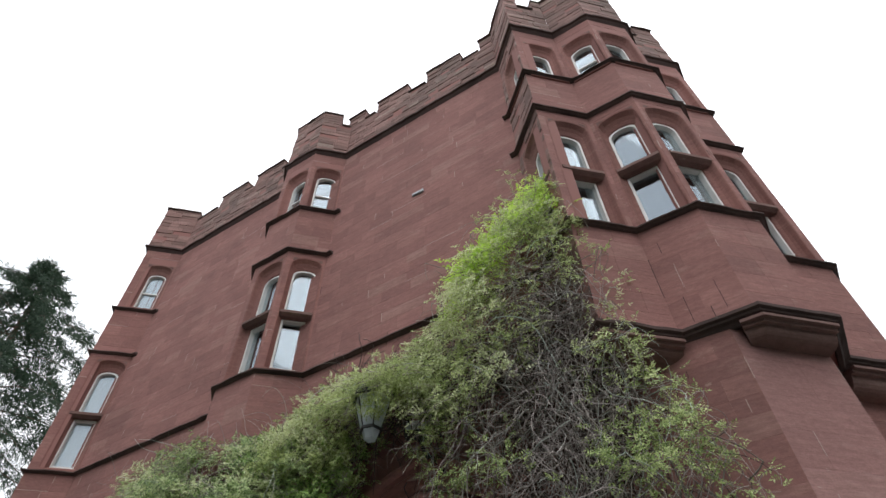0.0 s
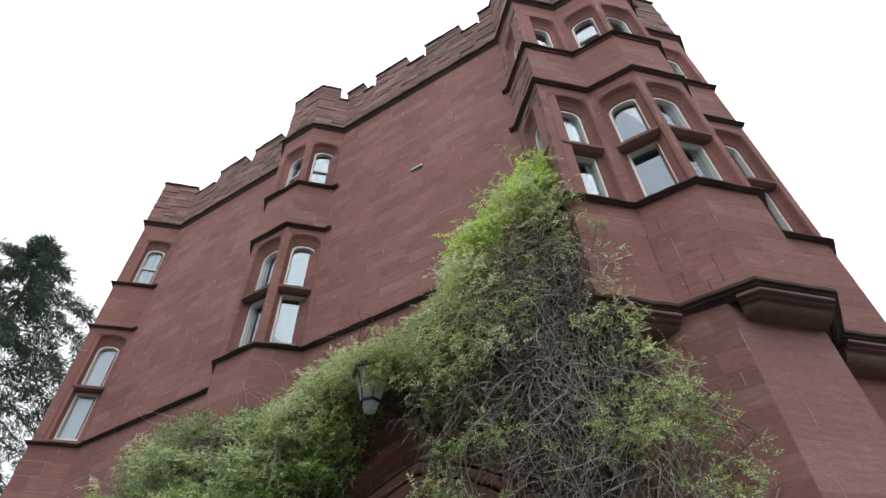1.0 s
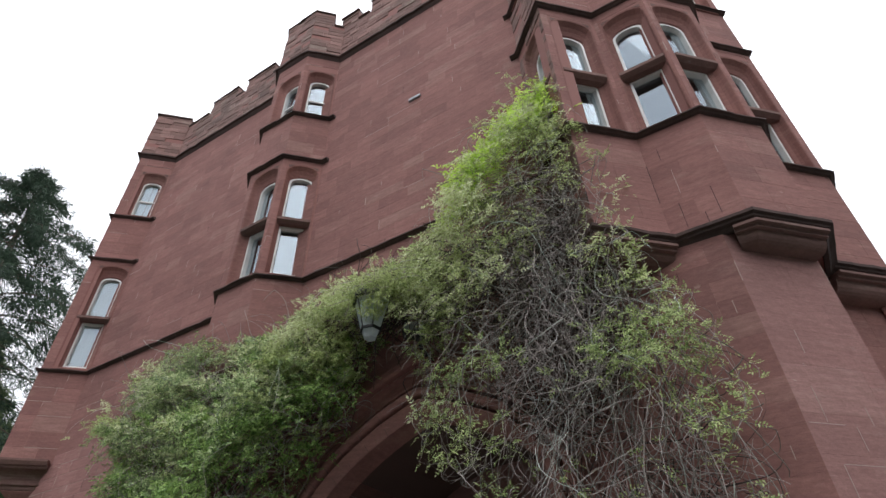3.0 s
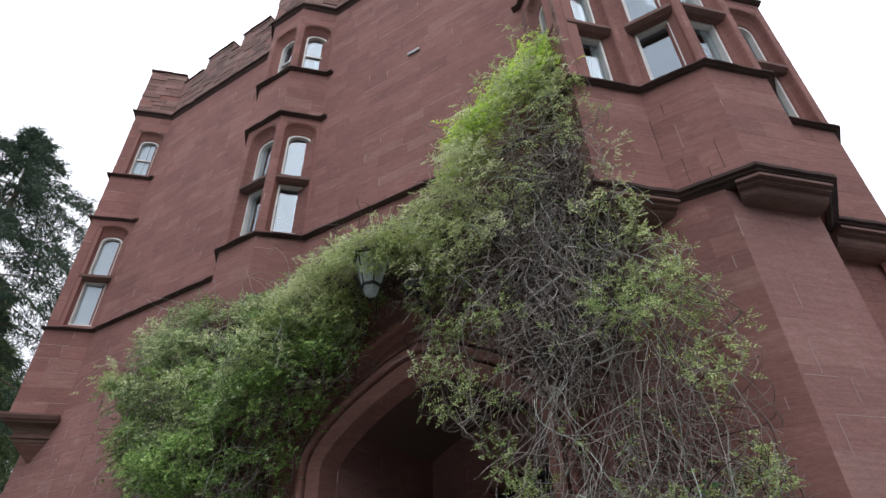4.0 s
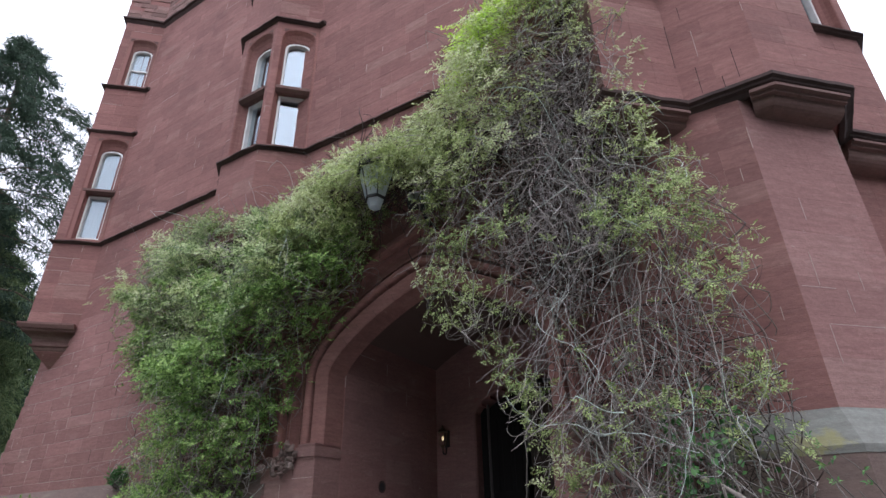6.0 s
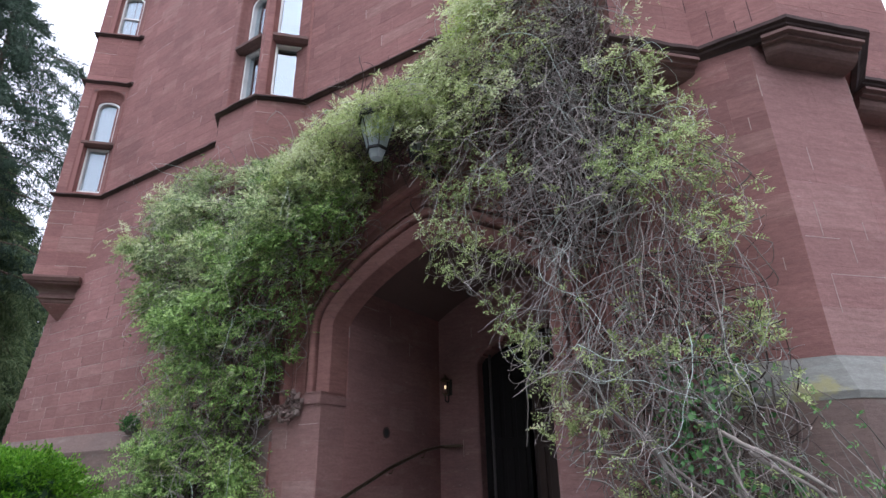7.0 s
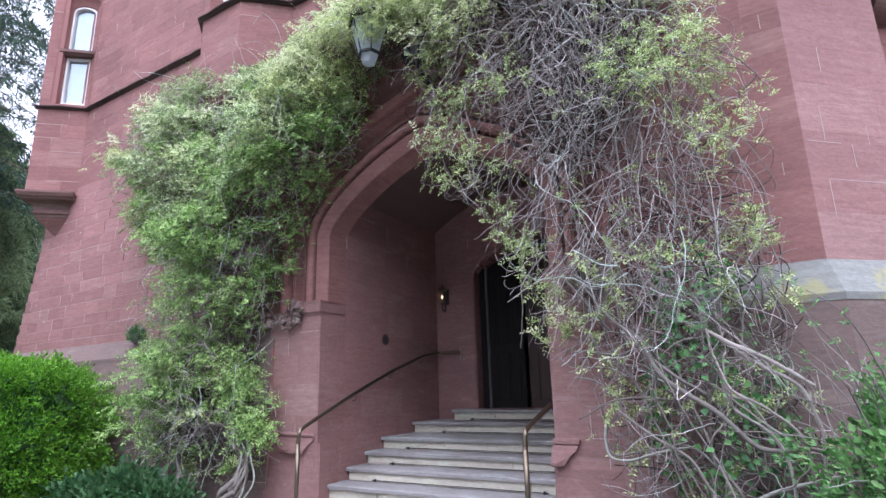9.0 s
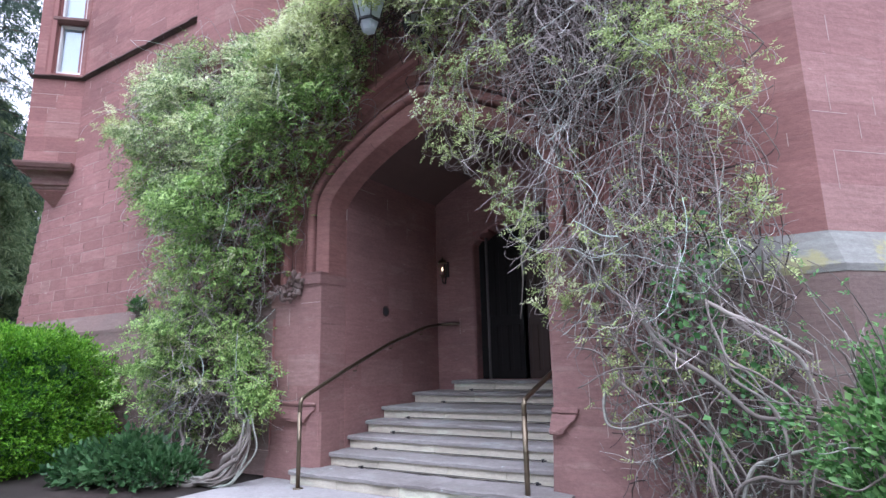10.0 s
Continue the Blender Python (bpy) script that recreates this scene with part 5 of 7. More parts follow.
def sample(poly, n):
    a = np.array(poly)
    lo, hi = a.min(0), a.max(0)
    got = np.zeros((0, 2))
    dd = np.zeros(0)
    while len(got) < n:
        p = rng.uniform(lo, hi, (2 * n, 2))
        h, d = inside(poly, p)
        got, dd = np.vstack((got, p[h])), np.append(dd, d[h])
    return got[:n], dd[:n]


def norm(v):
    return v / np.maximum(np.linalg.norm(v, axis=-1, keepdims=True), 1e-9)


def mesh_quads(name, quads, mat, parent, label="", kind=""):
    """One mesh of separate leaf blades, each folded along its middle: quads is (n, 4, 3): base, side, tip, side."""
    n = len(quads)
    me = bpy.data.meshes.new(name)
    me.vertices.add(4 * n)
    me.vertices.foreach_set("co", quads.reshape(-1).astype(np.float32))
    idx = np.arange(4 * n).reshape(n, 4)
    tris = np.concatenate((idx[:, [0, 1, 2]], idx[:, [0, 2, 3]]), 1).reshape(-1)
    me.loops.add(6 * n)
    me.loops.foreach_set("vertex_index", tris.astype(np.int32))
    me.polygons.add(2 * n)
    me.polygons.foreach_set("loop_start", np.arange(0, 6 * n, 3, dtype=np.int32))
    me.update(calc_edges=True)
    me.materials.append(mat)
    ob = new(name, me)
    if parent is not None:
        ob.parent = parent
        ob.matrix_parent_inverse = Matrix.Translation(-parent.location)
    return tagged(ob, label, "", "", kind)


def blades(base, direction, normal, length, width, fold=0.25):
    """Leaf blades from base points along a direction, facing a normal."""
    d = norm(direction)
    s = norm(np.cross(d, normal))
    up = norm(np.cross(s, d))
    L, W = length[:, None], width[:, None]
    mid = base + d * L * 0.45 + up * W * fold
    return np.stack((base, mid + s * W * 0.5, base + d * L - up * L * 0.12, mid - s * W * 0.5), 1)


def sprays(centres, outward, pairs, rachis, leaflet, ratio=0.45, up=0.55, droop=0.25, lean=1.0):
    """Compound leaves: a stalk with pairs of leaflets and one at its tip."""
    n = len(centres)
    d = norm((outward + rng.normal(0, 0.55, (n, 3))) * np.array((1, lean, 1)) + np.array((0, 0, -droop)))
    nrm = norm(np.array((0.15, -0.95, 0.72)) * up * 1.3 + rng.normal(0, 0.33, (n, 3)) + outward * 0.3)
    s = norm(np.cross(d, nrm))
    L = rachis * rng.uniform(0.7, 1.3, n)
    out = []
    for k in range(pairs):
        f = (k + 0.7) / (pairs + 0.3)
        pos = centres + d * (L * f)[:, None] + np.array((0, 0, -1.0)) * (L * 0.18 * f * f)[:, None]
        for sg in (-1, 1):
            ll = leaflet * rng.uniform(0.7, 1.25, n) * (1.0 - 0.35 * abs(f - 0.5))
            out.append(blades(pos, s * sg + d * 0.55 + rng.normal(0, 0.18, (n, 3)), nrm + rng.normal(0, 0.25, (n, 3)), ll, ll * ratio))
    pos = centres + d * L[:, None] + np.array((0, 0, -1.0)) * (L * 0.18)[:, None]
    ll = leaflet * rng.uniform(0.8, 1.3, n)
    out.append(blades(pos, d, nrm, ll, ll * ratio))
    return np.concatenate(out)


def twig_mesh(name, starts, dirs, steps, step, radius, mat, parent, wander=0.35, gravity=-0.06, y_lo=-1.15, y_hi=0.04, sides=4, curl=0.12, poly=None, slack=0.2):
    """Many thin shoots, each winding from its start and turning back at the edge of its patch. Returns their joints too."""
    n = len(starts)
    pts = np.zeros((n, steps + 1, 3))
    pts[:, 0] = starts
    d = norm(dirs)
    axis = norm(rng.normal(0, 1, (n, 3)) * np.array((0.4, 1.0, 0.4)))
    turn = rng.normal(0, curl, n)[:, None]
    st = step * rng.uniform(0.6, 1.4, n)[:, None]
    middle = np.mean(np.array(poly), 0) if poly is not None else None
    for k in range(steps):
        turn = turn * 0.94 + rng.normal(0, curl * 0.3, n)[:, None]
        d = norm(d + rng.normal(0, wander * 0.2, (n, 3)) + np.cross(axis, d) * turn + np.array((0, 0, gravity)))
        p = pts[:, k] + d * st
        low, high = p[:, 1] < y_lo, p[:, 1] > y_hi
        p[:, 1] = np.clip(p[:, 1], y_lo, y_hi)
        p[:, 2] = np.maximum(p[:, 2], 0.02)
        d[low | high, 1] *= -0.5
        if poly is not None:
            h, far = inside(poly, p[:, [0, 2]])
            edge = ~h | (far < 0.12)
            home = np.stack((middle[0] - p[:, 0], np.zeros(n), np.clip(middle[1] - p[:, 2], -1.5, 1.5)), 1)
            d[edge] = norm(d[edge] + norm(home[edge]) * 0.1)
            gone = ~h & (far > slack * rng.uniform(0.5, 1.3, n))
            p[gone] = pts[gone, k] + d[gone] * 1e-4
        pts[:, k + 1] = p
    r = (radius * rng.uniform(0.55, 1.5, n))[:, None, None] * np.linspace(1, 0.45, steps + 1)[None, :, None]
    t = norm(np.gradient(pts, axis=1))
    a = norm(np.cross(t, np.array((0.31, 0.77, 0.55))))
    b = np.cross(t, a)
    ring_v = [pts + r * (a * math.cos(s * math.tau / sides) + b * math.sin(s * math.tau / sides)) for s in range(sides)]
    v = np.stack(ring_v, 2).reshape(-1, 3)
    i = np.arange(n)[:, None, None] * (steps + 1) * sides + np.arange(steps)[None, :, None] * sides
    s = np.arange(sides)[None, None, :]
    q = (s + 1) % sides
    f = np.stack((i + s, i + q, i + sides + q, i + sides + s), -1).reshape(-1, 4)
    me = bpy.data.meshes.new(name)
    me.vertices.add(len(v))
    me.vertices.foreach_set("co", v.reshape(-1).astype(np.float32))
    me.loops.add(4 * len(f))
    me.loops.foreach_set("vertex_index", f.reshape(-1).astype(np.int32))
    me.polygons.add(len(f))
    me.polygons.foreach_set("loop_start", np.arange(0, 4 * len(f), 4, dtype=np.int32))
    me.update(calc_edges=True)
    me.polygons.foreach_set("use_smooth", [True] * len(f))
    me.materials.append(mat)
    ob = tagged(new(name, me), kind="stuff")
    ob.parent = parent
    ob.matrix_parent_inverse = Matrix.Translation(-parent.location)
    return ob, pts


def limb(points, r0, r1, parent, name="stem", mat=None, seed=0, wob=0.05, sides=9):
    """A gnarled woody limb through the points."""
    pts = [Vector(p) for p in points]
    fine = []
    for i in range(len(pts) - 1):
        a, b, c, d = pts[max(i - 1, 0)], pts[i], pts[i + 1], pts[min(i + 2, len(pts) - 1)]
        for k in range(7):
            t = k / 7
            fine.append(0.5 * ((2 * b) + (c - a) * t + (2 * a - 5 * b + 4 * c - d) * t * t + (3 * b - a - 3 * c + d) * t ** 3))
    fine.append(pts[-1])
    fine = [p + Vector([wob * noise.noise(p * 3.1 + Vector((seed, j * 7, 0))) for j in range(3)]) for p in fine]
    v, f = tube(fine, r0, sides, r1 / r0)
    c = [fine[min(i // sides, len(fine) - 1)] for i in range(len(v))]
    v = [Vector(p) + (Vector(p) - q) * 0.35 * noise.noise(Vector(p) * 14 + Vector((seed, 0, 0))) for p, q in zip(v, c)]
    return solid(name, v, f, mat or M_BARK, parent, smooth=True)


# the left part of the vine: dense and green
VL = [(-5.75, 5.1), (-5.55, 5.9), (-5.0, 6.45), (-4.4, 6.45), (-3.4, 6.32), (-2.4, 6.12), (-1.75, 6.08), (-1.2, 6.42), (-0.6, 6.45), (-0.1, 6.4), (0.5, 6.4), (0.35, 5.75), (-0.25, 5.85), (-0.72, 5.3), (-0.75, 4.6), (-1.35, 4.25), (-1.7, 3.8), (-1.9, 3.4), (-2.15, 2.9), (-2.4, 2.3), (-2.65, 1.95), (-2.4, 1.5), (-2.1, 1.2), (-2.0, 0.95), (-2.3, 0.7), (-2.7, 0.4), (-4.1, 0.4), (-4.6, 0.8), (-4.3, 1.2), (-4.5, 1.9), (-4.4, 2.4), (-4.3, 2.9), (-3.95, 3.35), (-4.85, 3.65), (-5.2, 4.05), (-5.1, 4.5)]
VR = [(0.15, 6.4), (0.6, 6.75), (0.85, 7.15), (0.98, 7.6), (1.28, 8.0), (1.55, 8.4), (1.85, 8.6), (2.2, 8.95), (2.45, 9.08), (2.7, 8.35), (2.82, 7.6), (2.98, 7.1), (3.02, 6.4), (2.95, 6.0), (3.02, 5.5), (3.2, 5.0), (3.4, 4.75), (3.46, 4.4), (3.56, 4.1), (3.66, 3.8), (3.64, 3.2), (3.58, 2.8), (3.6, 2.4), (3.66, 2.2), (3.56, 1.6), (3.65, 1.1), (3.6, 0.3), (2.7, 0.25), (2.35, 0.65), (2.2, 1.0), (2.1, 1.35), (1.85, 1.6), (1.65, 1.8), (1.62, 2.05), (1.5, 2.3), (1.4, 2.6), (1.2, 2.9), (1.1, 3.25), (0.62, 3.5), (0.38, 3.9), (0.3, 4.4), (0.25, 5.1), (0.3, 5.7)]

vine_l = thing("climbing_vine", "dense green climbing vine with woody stems on the arch wall", "vine", "vines on the facade", at=(-2.9, -0.4, 0))
vine_r = thing("climbing_vine", "sprawling vine of bare grey tangled stems and pale young leaves", "vine", "vines on the facade", at=(3.1, -0.5, 0))


def bulge(d, deep, base=-0.12, reach=0.8):
    return base - deep * np.sqrt(np.clip(d / reach, 0, 1))


# clumps of foliage: flat tufts with shaded gaps between
def clumps(poly, n, deep, keep, flat=(0.2, 0.15, 0.06), per=34, gap=None, scale=1.9, shift=0.0, lump=0.4, near=0.45):
    c, d = sample(poly, n)
    k = rng.uniform(0, 1, n) < keep(c[:, 0], c[:, 1])
    if gap is not None:
        hollow = np.array([noise.noise(Vector((x * scale + shift, z * scale * 1.5, 2.2))) for x, z in c])
        k &= hollow > (gap(c[:, 0], c[:, 1]) if callable(gap) else gap)
    c, d = c[k], d[k]
    swell = np.array([1 + lump * noise.noise(Vector((x * 1.2, z * 1.5, 7.7 + shift))) for x, z in c])
    deep = deep * np.clip(1.15 - 0.4 * (c[:, 1] - 7.0), 0.45, 1.0)
    y = bulge(d, deep) * rng.uniform(near, 1.06, len(c)) * swell
    centre = np.stack((c[:, 0], y, c[:, 1]), 1)
    size = rng.uniform(0.5, 1.5, len(c))
    idx = np.repeat(np.arange(len(c)), (per * size).astype(int))
    off = rng.normal(0, 1, (len(idx), 3)) * np.array(flat) * size[idx][:, None]
    off[:, 2] -= 1.1 * (off[:, 0] ** 2 + off[:, 1] ** 2)
    p = centre[idx] + off
    p[:, 1] = np.minimum(p[:, 1], -0.02)
    outw = norm(np.stack((off[:, 0] * 2, off[:, 1] * 2 - 0.2, np.full(len(off), 0.08)), 1))
    h, far = inside(poly, p[:, [0, 2]])
    k = h | (far < 0.1 * rng.uniform(0.2, 1.6, len(p)))
    return p[k], outw[k]


def leafy(joints, first, pairs, rachis, leaflet, droop=0.1, chance=0.8):
    """Compound leaves set along shoots, from the joint named first to the tip."""
    j = joints[:, first:]
    t = norm(np.gradient(joints, axis=1))[:, first:]
    p, t = j.reshape(-1, 3), t.reshape(-1, 3)
    k = (rng.uniform(0, 1, len(p)) < chance) & (np.linalg.norm(np.gradient(joints, axis=1)[:, first:].reshape(-1, 3), axis=1) > 0.004)
    p, t = p[k], t[k]
    return sprays(p, norm(t * 0.5 + rng.normal(0, 0.6, p.shape) + np.array((0, -0.3, 0.1))), pairs, rachis, leaflet, droop=droop, lean=0.5)


def near_lantern(p):
    """Leaves that would hang in front of the lantern's glass are left out."""
    return ~((p[:, 0] > LX - 0.5) & (p[:, 0] < LX + 0.12) & (p[:, 1] < LY + 0.35) & (p[:, 2] > LZ - 0.2) & (p[:, 2] < LZ + HH + 0.02))


p, o = clumps(VL, 1150, 0.85, lambda x, z: np.where((x > -1.6) & (z > 5.2), 0.35, np.where(z < 0.7, 0.04, np.where(z < 1.2, 0.5, np.where(z < 2.7, 0.62, 0.95)))), flat=(0.125, 0.1, 0.028), per=26, gap=lambda x, z: np.where(z < 2.7, 0.05, np.where(z < 3.8, 0.08, 0.03)), scale=3.1, lump=0.6, near=0.35)
tone = np.array([noise.noise(Vector((x * 1.3, y, z * 1.3))) for x, y, z in p])
k = p[:, 2] + 2.2 * tone + rng.normal(0, 0.25, len(p)) > 4.5
mesh_quads("foliage", sprays(p[k], o[k], 4, 0.13, 0.05, lean=0.6), M_LEAF_SAGE, vine_l, "pale sage green compound leaves", "stuff")
mesh_quads("foliage", sprays(p[~k], o[~k], 4, 0.135, 0.052), M_LEAF_GREEN, vine_l, "fresh green compound leaves", "stuff")
p, o = clumps(VL, 700, 0.8, lambda x, z: np.where((x > -1.8) & (z > 5.0), 1.0, np.where(z < 4.2, 0.03, 0.09)), flat=(0.15, 0.12, 0.05), gap=-0.2, shift=9)
k = near_lantern(p)
mesh_quads("young_foliage", sprays(p[k], o[k], 4, 0.12, 0.045), M_LEAF_OLIVE, vine_l, "pale olive young leaves", "stuff")
p, o = clumps(VL, 1000, 0.9, lambda x, z: np.where((x > -2.1) & (z > 5.0), 0.9, np.where(z > 4.6, 0.1, 0.02)), flat=(0.1, 0.07, 0.045), per=11, gap=-0.1, shift=5, near=0.92)
k = near_lantern(p)
mesh_quads("young_foliage", sprays(p[k], o[k], 4, 0.11, 0.043), M_LEAF_PALE, vine_l, "pale olive leaf tips", "stuff")
# bright fresh tuft over the pier's edge
p = np.stack((rng.normal(-2.12, 0.14, 110), rng.normal(-0.5, 0.1, 110), rng.normal(1.06, 0.13, 110)), 1)
mesh_quads("fresh_foliage", sprays(p, norm(rng.normal(0, 1, p.shape)), 4, 0.15, 0.055), M_LEAF_GREEN, vine_l, "bright fresh green leaves", "stuff")
p = np.stack((rng.normal(-2.5, 0.18, 130), rng.normal(-0.5, 0.1, 130), rng.normal(1.45, 0.15, 130)), 1)
mesh_quads("foliage", sprays(p, norm(rng.normal(0, 1, p.shape)), 4, 0.15, 0.052), M_LEAF_GREEN, vine_l, "fresh green compound leaves", "stuff")
# growth over the lantern's roof
p = np.stack((rng.normal(LX + 0.12, 0.32, 620), rng.normal(LY - 0.02, 0.17, 620), LZ + HH - 0.03 + np.abs(rng.normal(0, 0.16, 620))), 1)
mesh_quads("young_foliage", sprays(p, norm(rng.normal(0, 1, p.shape)), 4, 0.11, 0.042), M_LEAF_OLIVE, vine_l, "pale olive young leaves", "stuff")
q = np.stack((rng.uniform(LX + 0.03, LX + 0.4, 230), rng.normal(LY - 0.2, 0.06, 230), LZ + 0.08 + rng.uniform(0, 0.5, 230)), 1)
mesh_quads("young_foliage", sprays(q, norm(rng.normal(0, 1, q.shape)), 3, 0.08, 0.036), M_LEAF_OLIVE, vine_l, "pale olive young leaves", "stuff")
q = np.stack((rng.uniform(LX + 0.3, LX + 0.75, 150), rng.normal(LY + 0.12, 0.12, 150), rng.uniform(LZ + 0.42, LZ + HH + 0.3, 150)), 1)
mesh_quads("young_foliage", sprays(q, norm(rng.normal(0, 1, q.shape)), 3, 0.09, 0.038), M_LEAF_OLIVE, vine_l, "pale olive young leaves", "stuff")
twig_mesh("twig_tangle", p[:90], rng.normal(0, 1, (90, 3)) * np.array((1, 0.6, 0.5)), 8, 0.05, 0.004, M_TWIG, vine_l, y_lo=-1.25)
c, d = sample(VL, 1500)
st = np.stack((c[:, 0], bulge(d, 0.8) * rng.uniform(0.3, 1.05, len(c)), c[:, 1]), 1)
twig_mesh("twig_tangle", st, rng.normal(0, 1, st.shape) * np.array((1, 0.5, 0.8)), 16, 0.055, 0.0036, M_TWIG, vine_l, poly=VL, curl=0.14)
# dark layer near the wall, painted shade for the gaps in the leaves
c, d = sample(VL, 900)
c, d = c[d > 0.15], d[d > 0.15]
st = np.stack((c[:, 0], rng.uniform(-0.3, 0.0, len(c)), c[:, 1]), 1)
twig_mesh("deadwood_tangle", st, rng.normal(0, 1, st.shape) * np.array((1.0, 0.3, 1.1)), 14, 0.06, 0.0055, M_SHADE_TWIG, vine_l, wander=0.4, gravity=-0.02, poly=VL, slack=0.06, curl=0.12)
# dark twigs added over the arch as the deep shade below the overhanging growth
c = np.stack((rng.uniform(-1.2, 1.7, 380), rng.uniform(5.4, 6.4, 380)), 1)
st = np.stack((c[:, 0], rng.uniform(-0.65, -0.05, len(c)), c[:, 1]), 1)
twig_mesh("deadwood_tangle", st, rng.normal(0, 1, st.shape) * np.array((1.2, 0.4, 0.5)), 14, 0.06, 0.0075, M_SHADE_TWIG, vine_l, wander=0.4, gravity=-0.01, y_lo=-0.7, curl=0.1)
# shoots that arch out over the edge of the growth
c, d = sample(VL, 2600)
c = c[(d < 0.3) & (c[:, 1] > 1.0)][:330]
st = np.stack((c[:, 0], rng.uniform(-0.55, -0.1, len(c)), c[:, 1]), 1)
ob, joints = twig_mesh("shoot_tangle", st, rng.normal(0, 0.7, st.shape) + np.array((-0.3, -0.2, 0.5)), 9, 0.045, 0.0035, M_TWIG, vine_l, gravity=-0.14, poly=VL, slack=0.3)
q = leafy(joints, 3, 3, 0.09, 0.045)
mesh_quads("shoot_foliage", q[near_lantern(q[:, 0])], M_LEAF_GREEN, vine_l, "fresh green compound leaves", "stuff")
# bare grey shoots that wind up the lower column
COLUMN = [(-4.1, 0.6), (-4.3, 2.6), (-3.9, 3.6), (-2.2, 3.6), (-2.5, 2.0), (-2.1, 1.0), (-2.4, 0.5)]
c, d = sample(COLUMN, 90)
st = np.stack((c[:, 0], bulge(d, 0.5) * rng.uniform(0.2, 1.0, len(c)), c[:, 1]), 1)
twig_mesh("shoot_tangle", st, rng.normal(0, 0.7, st.shape) * np.array((1, 0.4, 1)) + np.array((0, 0, 0.5)), 20, 0.055, 0.006, M_BARK, vine_l, wander=0.8, gravity=0.0, sides=5, curl=0.16, poly=COLUMN, slack=0.15)
# main stems, from the root upwards
limb([(-2.75, -0.55, -0.02), (-2.5, -0.5, 0.3), (-2.45, -0.35, 0.8), (-2.85, -0.25, 1.5), (-3.1, -0.2, 2.4), (-2.8, -0.2, 3.4), (-2.2, -0.25, 4.3), (-1.0, -0.3, 5.3)], 0.045, 0.014, vine_l, "stem", seed=0)
limb([(-2.7, -0.5, 0.0), (-2.62, -0.55, 0.25), (-2.35, -0.4, 0.6), (-2.6, -0.3, 1.2), (-2.85, -0.15, 2.0), (-2.7, -0.1, 2.9), (-2.3, -0.15, 3.7)], 0.045, 0.014, vine_l, "stem", seed=1)
limb([(-2.8, -0.6, 0.0), (-3.0, -0.75, 0.1), (-3.15, -0.8, 0.3), (-3.3, -0.6, 0.28), (-3.6, -0.5, 0.7), (-3.5, -0.35, 1.5), (-3.8, -0.3, 2.6), (-4.3, -0.3, 4.0)], 0.03, 0.014, vine_l, "stem", seed=2)
limb([(-2.55, -0.4, 0.9), (-2.9, -0.5, 1.05), (-3.3, -0.45, 0.95), (-3.7, -0.5, 1.2)], 0.03, 0.014, vine_l, "stem", seed=3)
limb([(-2.9, -0.2, 2.4), (-3.4, -0.3, 3.1), (-3.9, -0.35, 4.2), (-4.6, -0.4, 5.4)], 0.03, 0.014, vine_l, "stem", seed=4)
# the bundle of stems that dips to the ground and loops up again
rb = random.Random(77)
for k in range(10):
    e, r_ = rb.uniform(-0.05, 0.05), 0.3 + 0.022 * k + rb.uniform(-0.02, 0.02)
    arc = [(-2.52 + e + r_ * math.cos(radians(a)), -0.82 + 0.0022 * (a + 95) + 0.5 * e, max(0.02, 0.43 + r_ * math.sin(radians(a)))) for a in range(-100, 101, 28)]
    limb([(-3.0 + e, -0.85, 0.02)] + arc + [(-2.72 + e, -0.35 + e, 1.0 + 2 * e), (-2.85 + 3 * e, -0.3, 1.35 + e), (-2.7 + 3 * e, -0.25, 1.9 + 3 * e)], 0.0135, 0.009, vine_l, "stem", seed=5 + k, wob=0.07, sides=7)
limb([(-3.25, -0.7, 0.45), (-3.12, -0.78, 0.28), (-3.05, -0.85, 0.1), (-2.9, -0.88, 0.0), (-2.7, -0.85, 0.03), (-2.45, -0.8, 0.12), (-2.2, -0.7, 0.3)], 0.036, 0.028, vine_l, "stem", seed=90)
limb([(-3.05, -0.85, 0.12), (-3.3, -0.9, 0.1), (-3.5, -0.9, 0.16), (-3.7, -0.85, 0.2)], 0.016, 0.008, vine_l, "stem", seed=91)
limb([(-2.3, -0.6, 0.75), (-2.45, -0.55, 0.95), (-2.6, -0.5, 1.0), (-2.85, -0.45, 1.02), (-3.0, -0.4, 1.2)], 0.016, 0.008, vine_l, "stem", seed=92)


# the right part: a tangle with thin leaves, greener to the top
def blob(x, z, cx, cz, rx, rz):
    return np.exp(-(((x - cx) / rx) ** 2 + ((z - cz) / rz) ** 2))


def band(x, z, x0, z0, x1, z1, r):
    """Nearness to the line between two points of the wall."""
    dx, dz = x1 - x0, z1 - z0
    k = np.clip(((x - x0) * dx + (z - z0) * dz) / (dx * dx + dz * dz), 0, 1)
    return np.exp(-((x - x0 - k * dx) ** 2 + (z - z0 - k * dz) ** 2) / r ** 2)


def hollow(x, z):
    """The bare dark heart of the tangle."""
    return np.maximum(blob(x, z, 2.35, 6.2, 0.28, 0.7), 0.6 * blob(x, z, 2.05, 5.1, 0.4, 0.7))


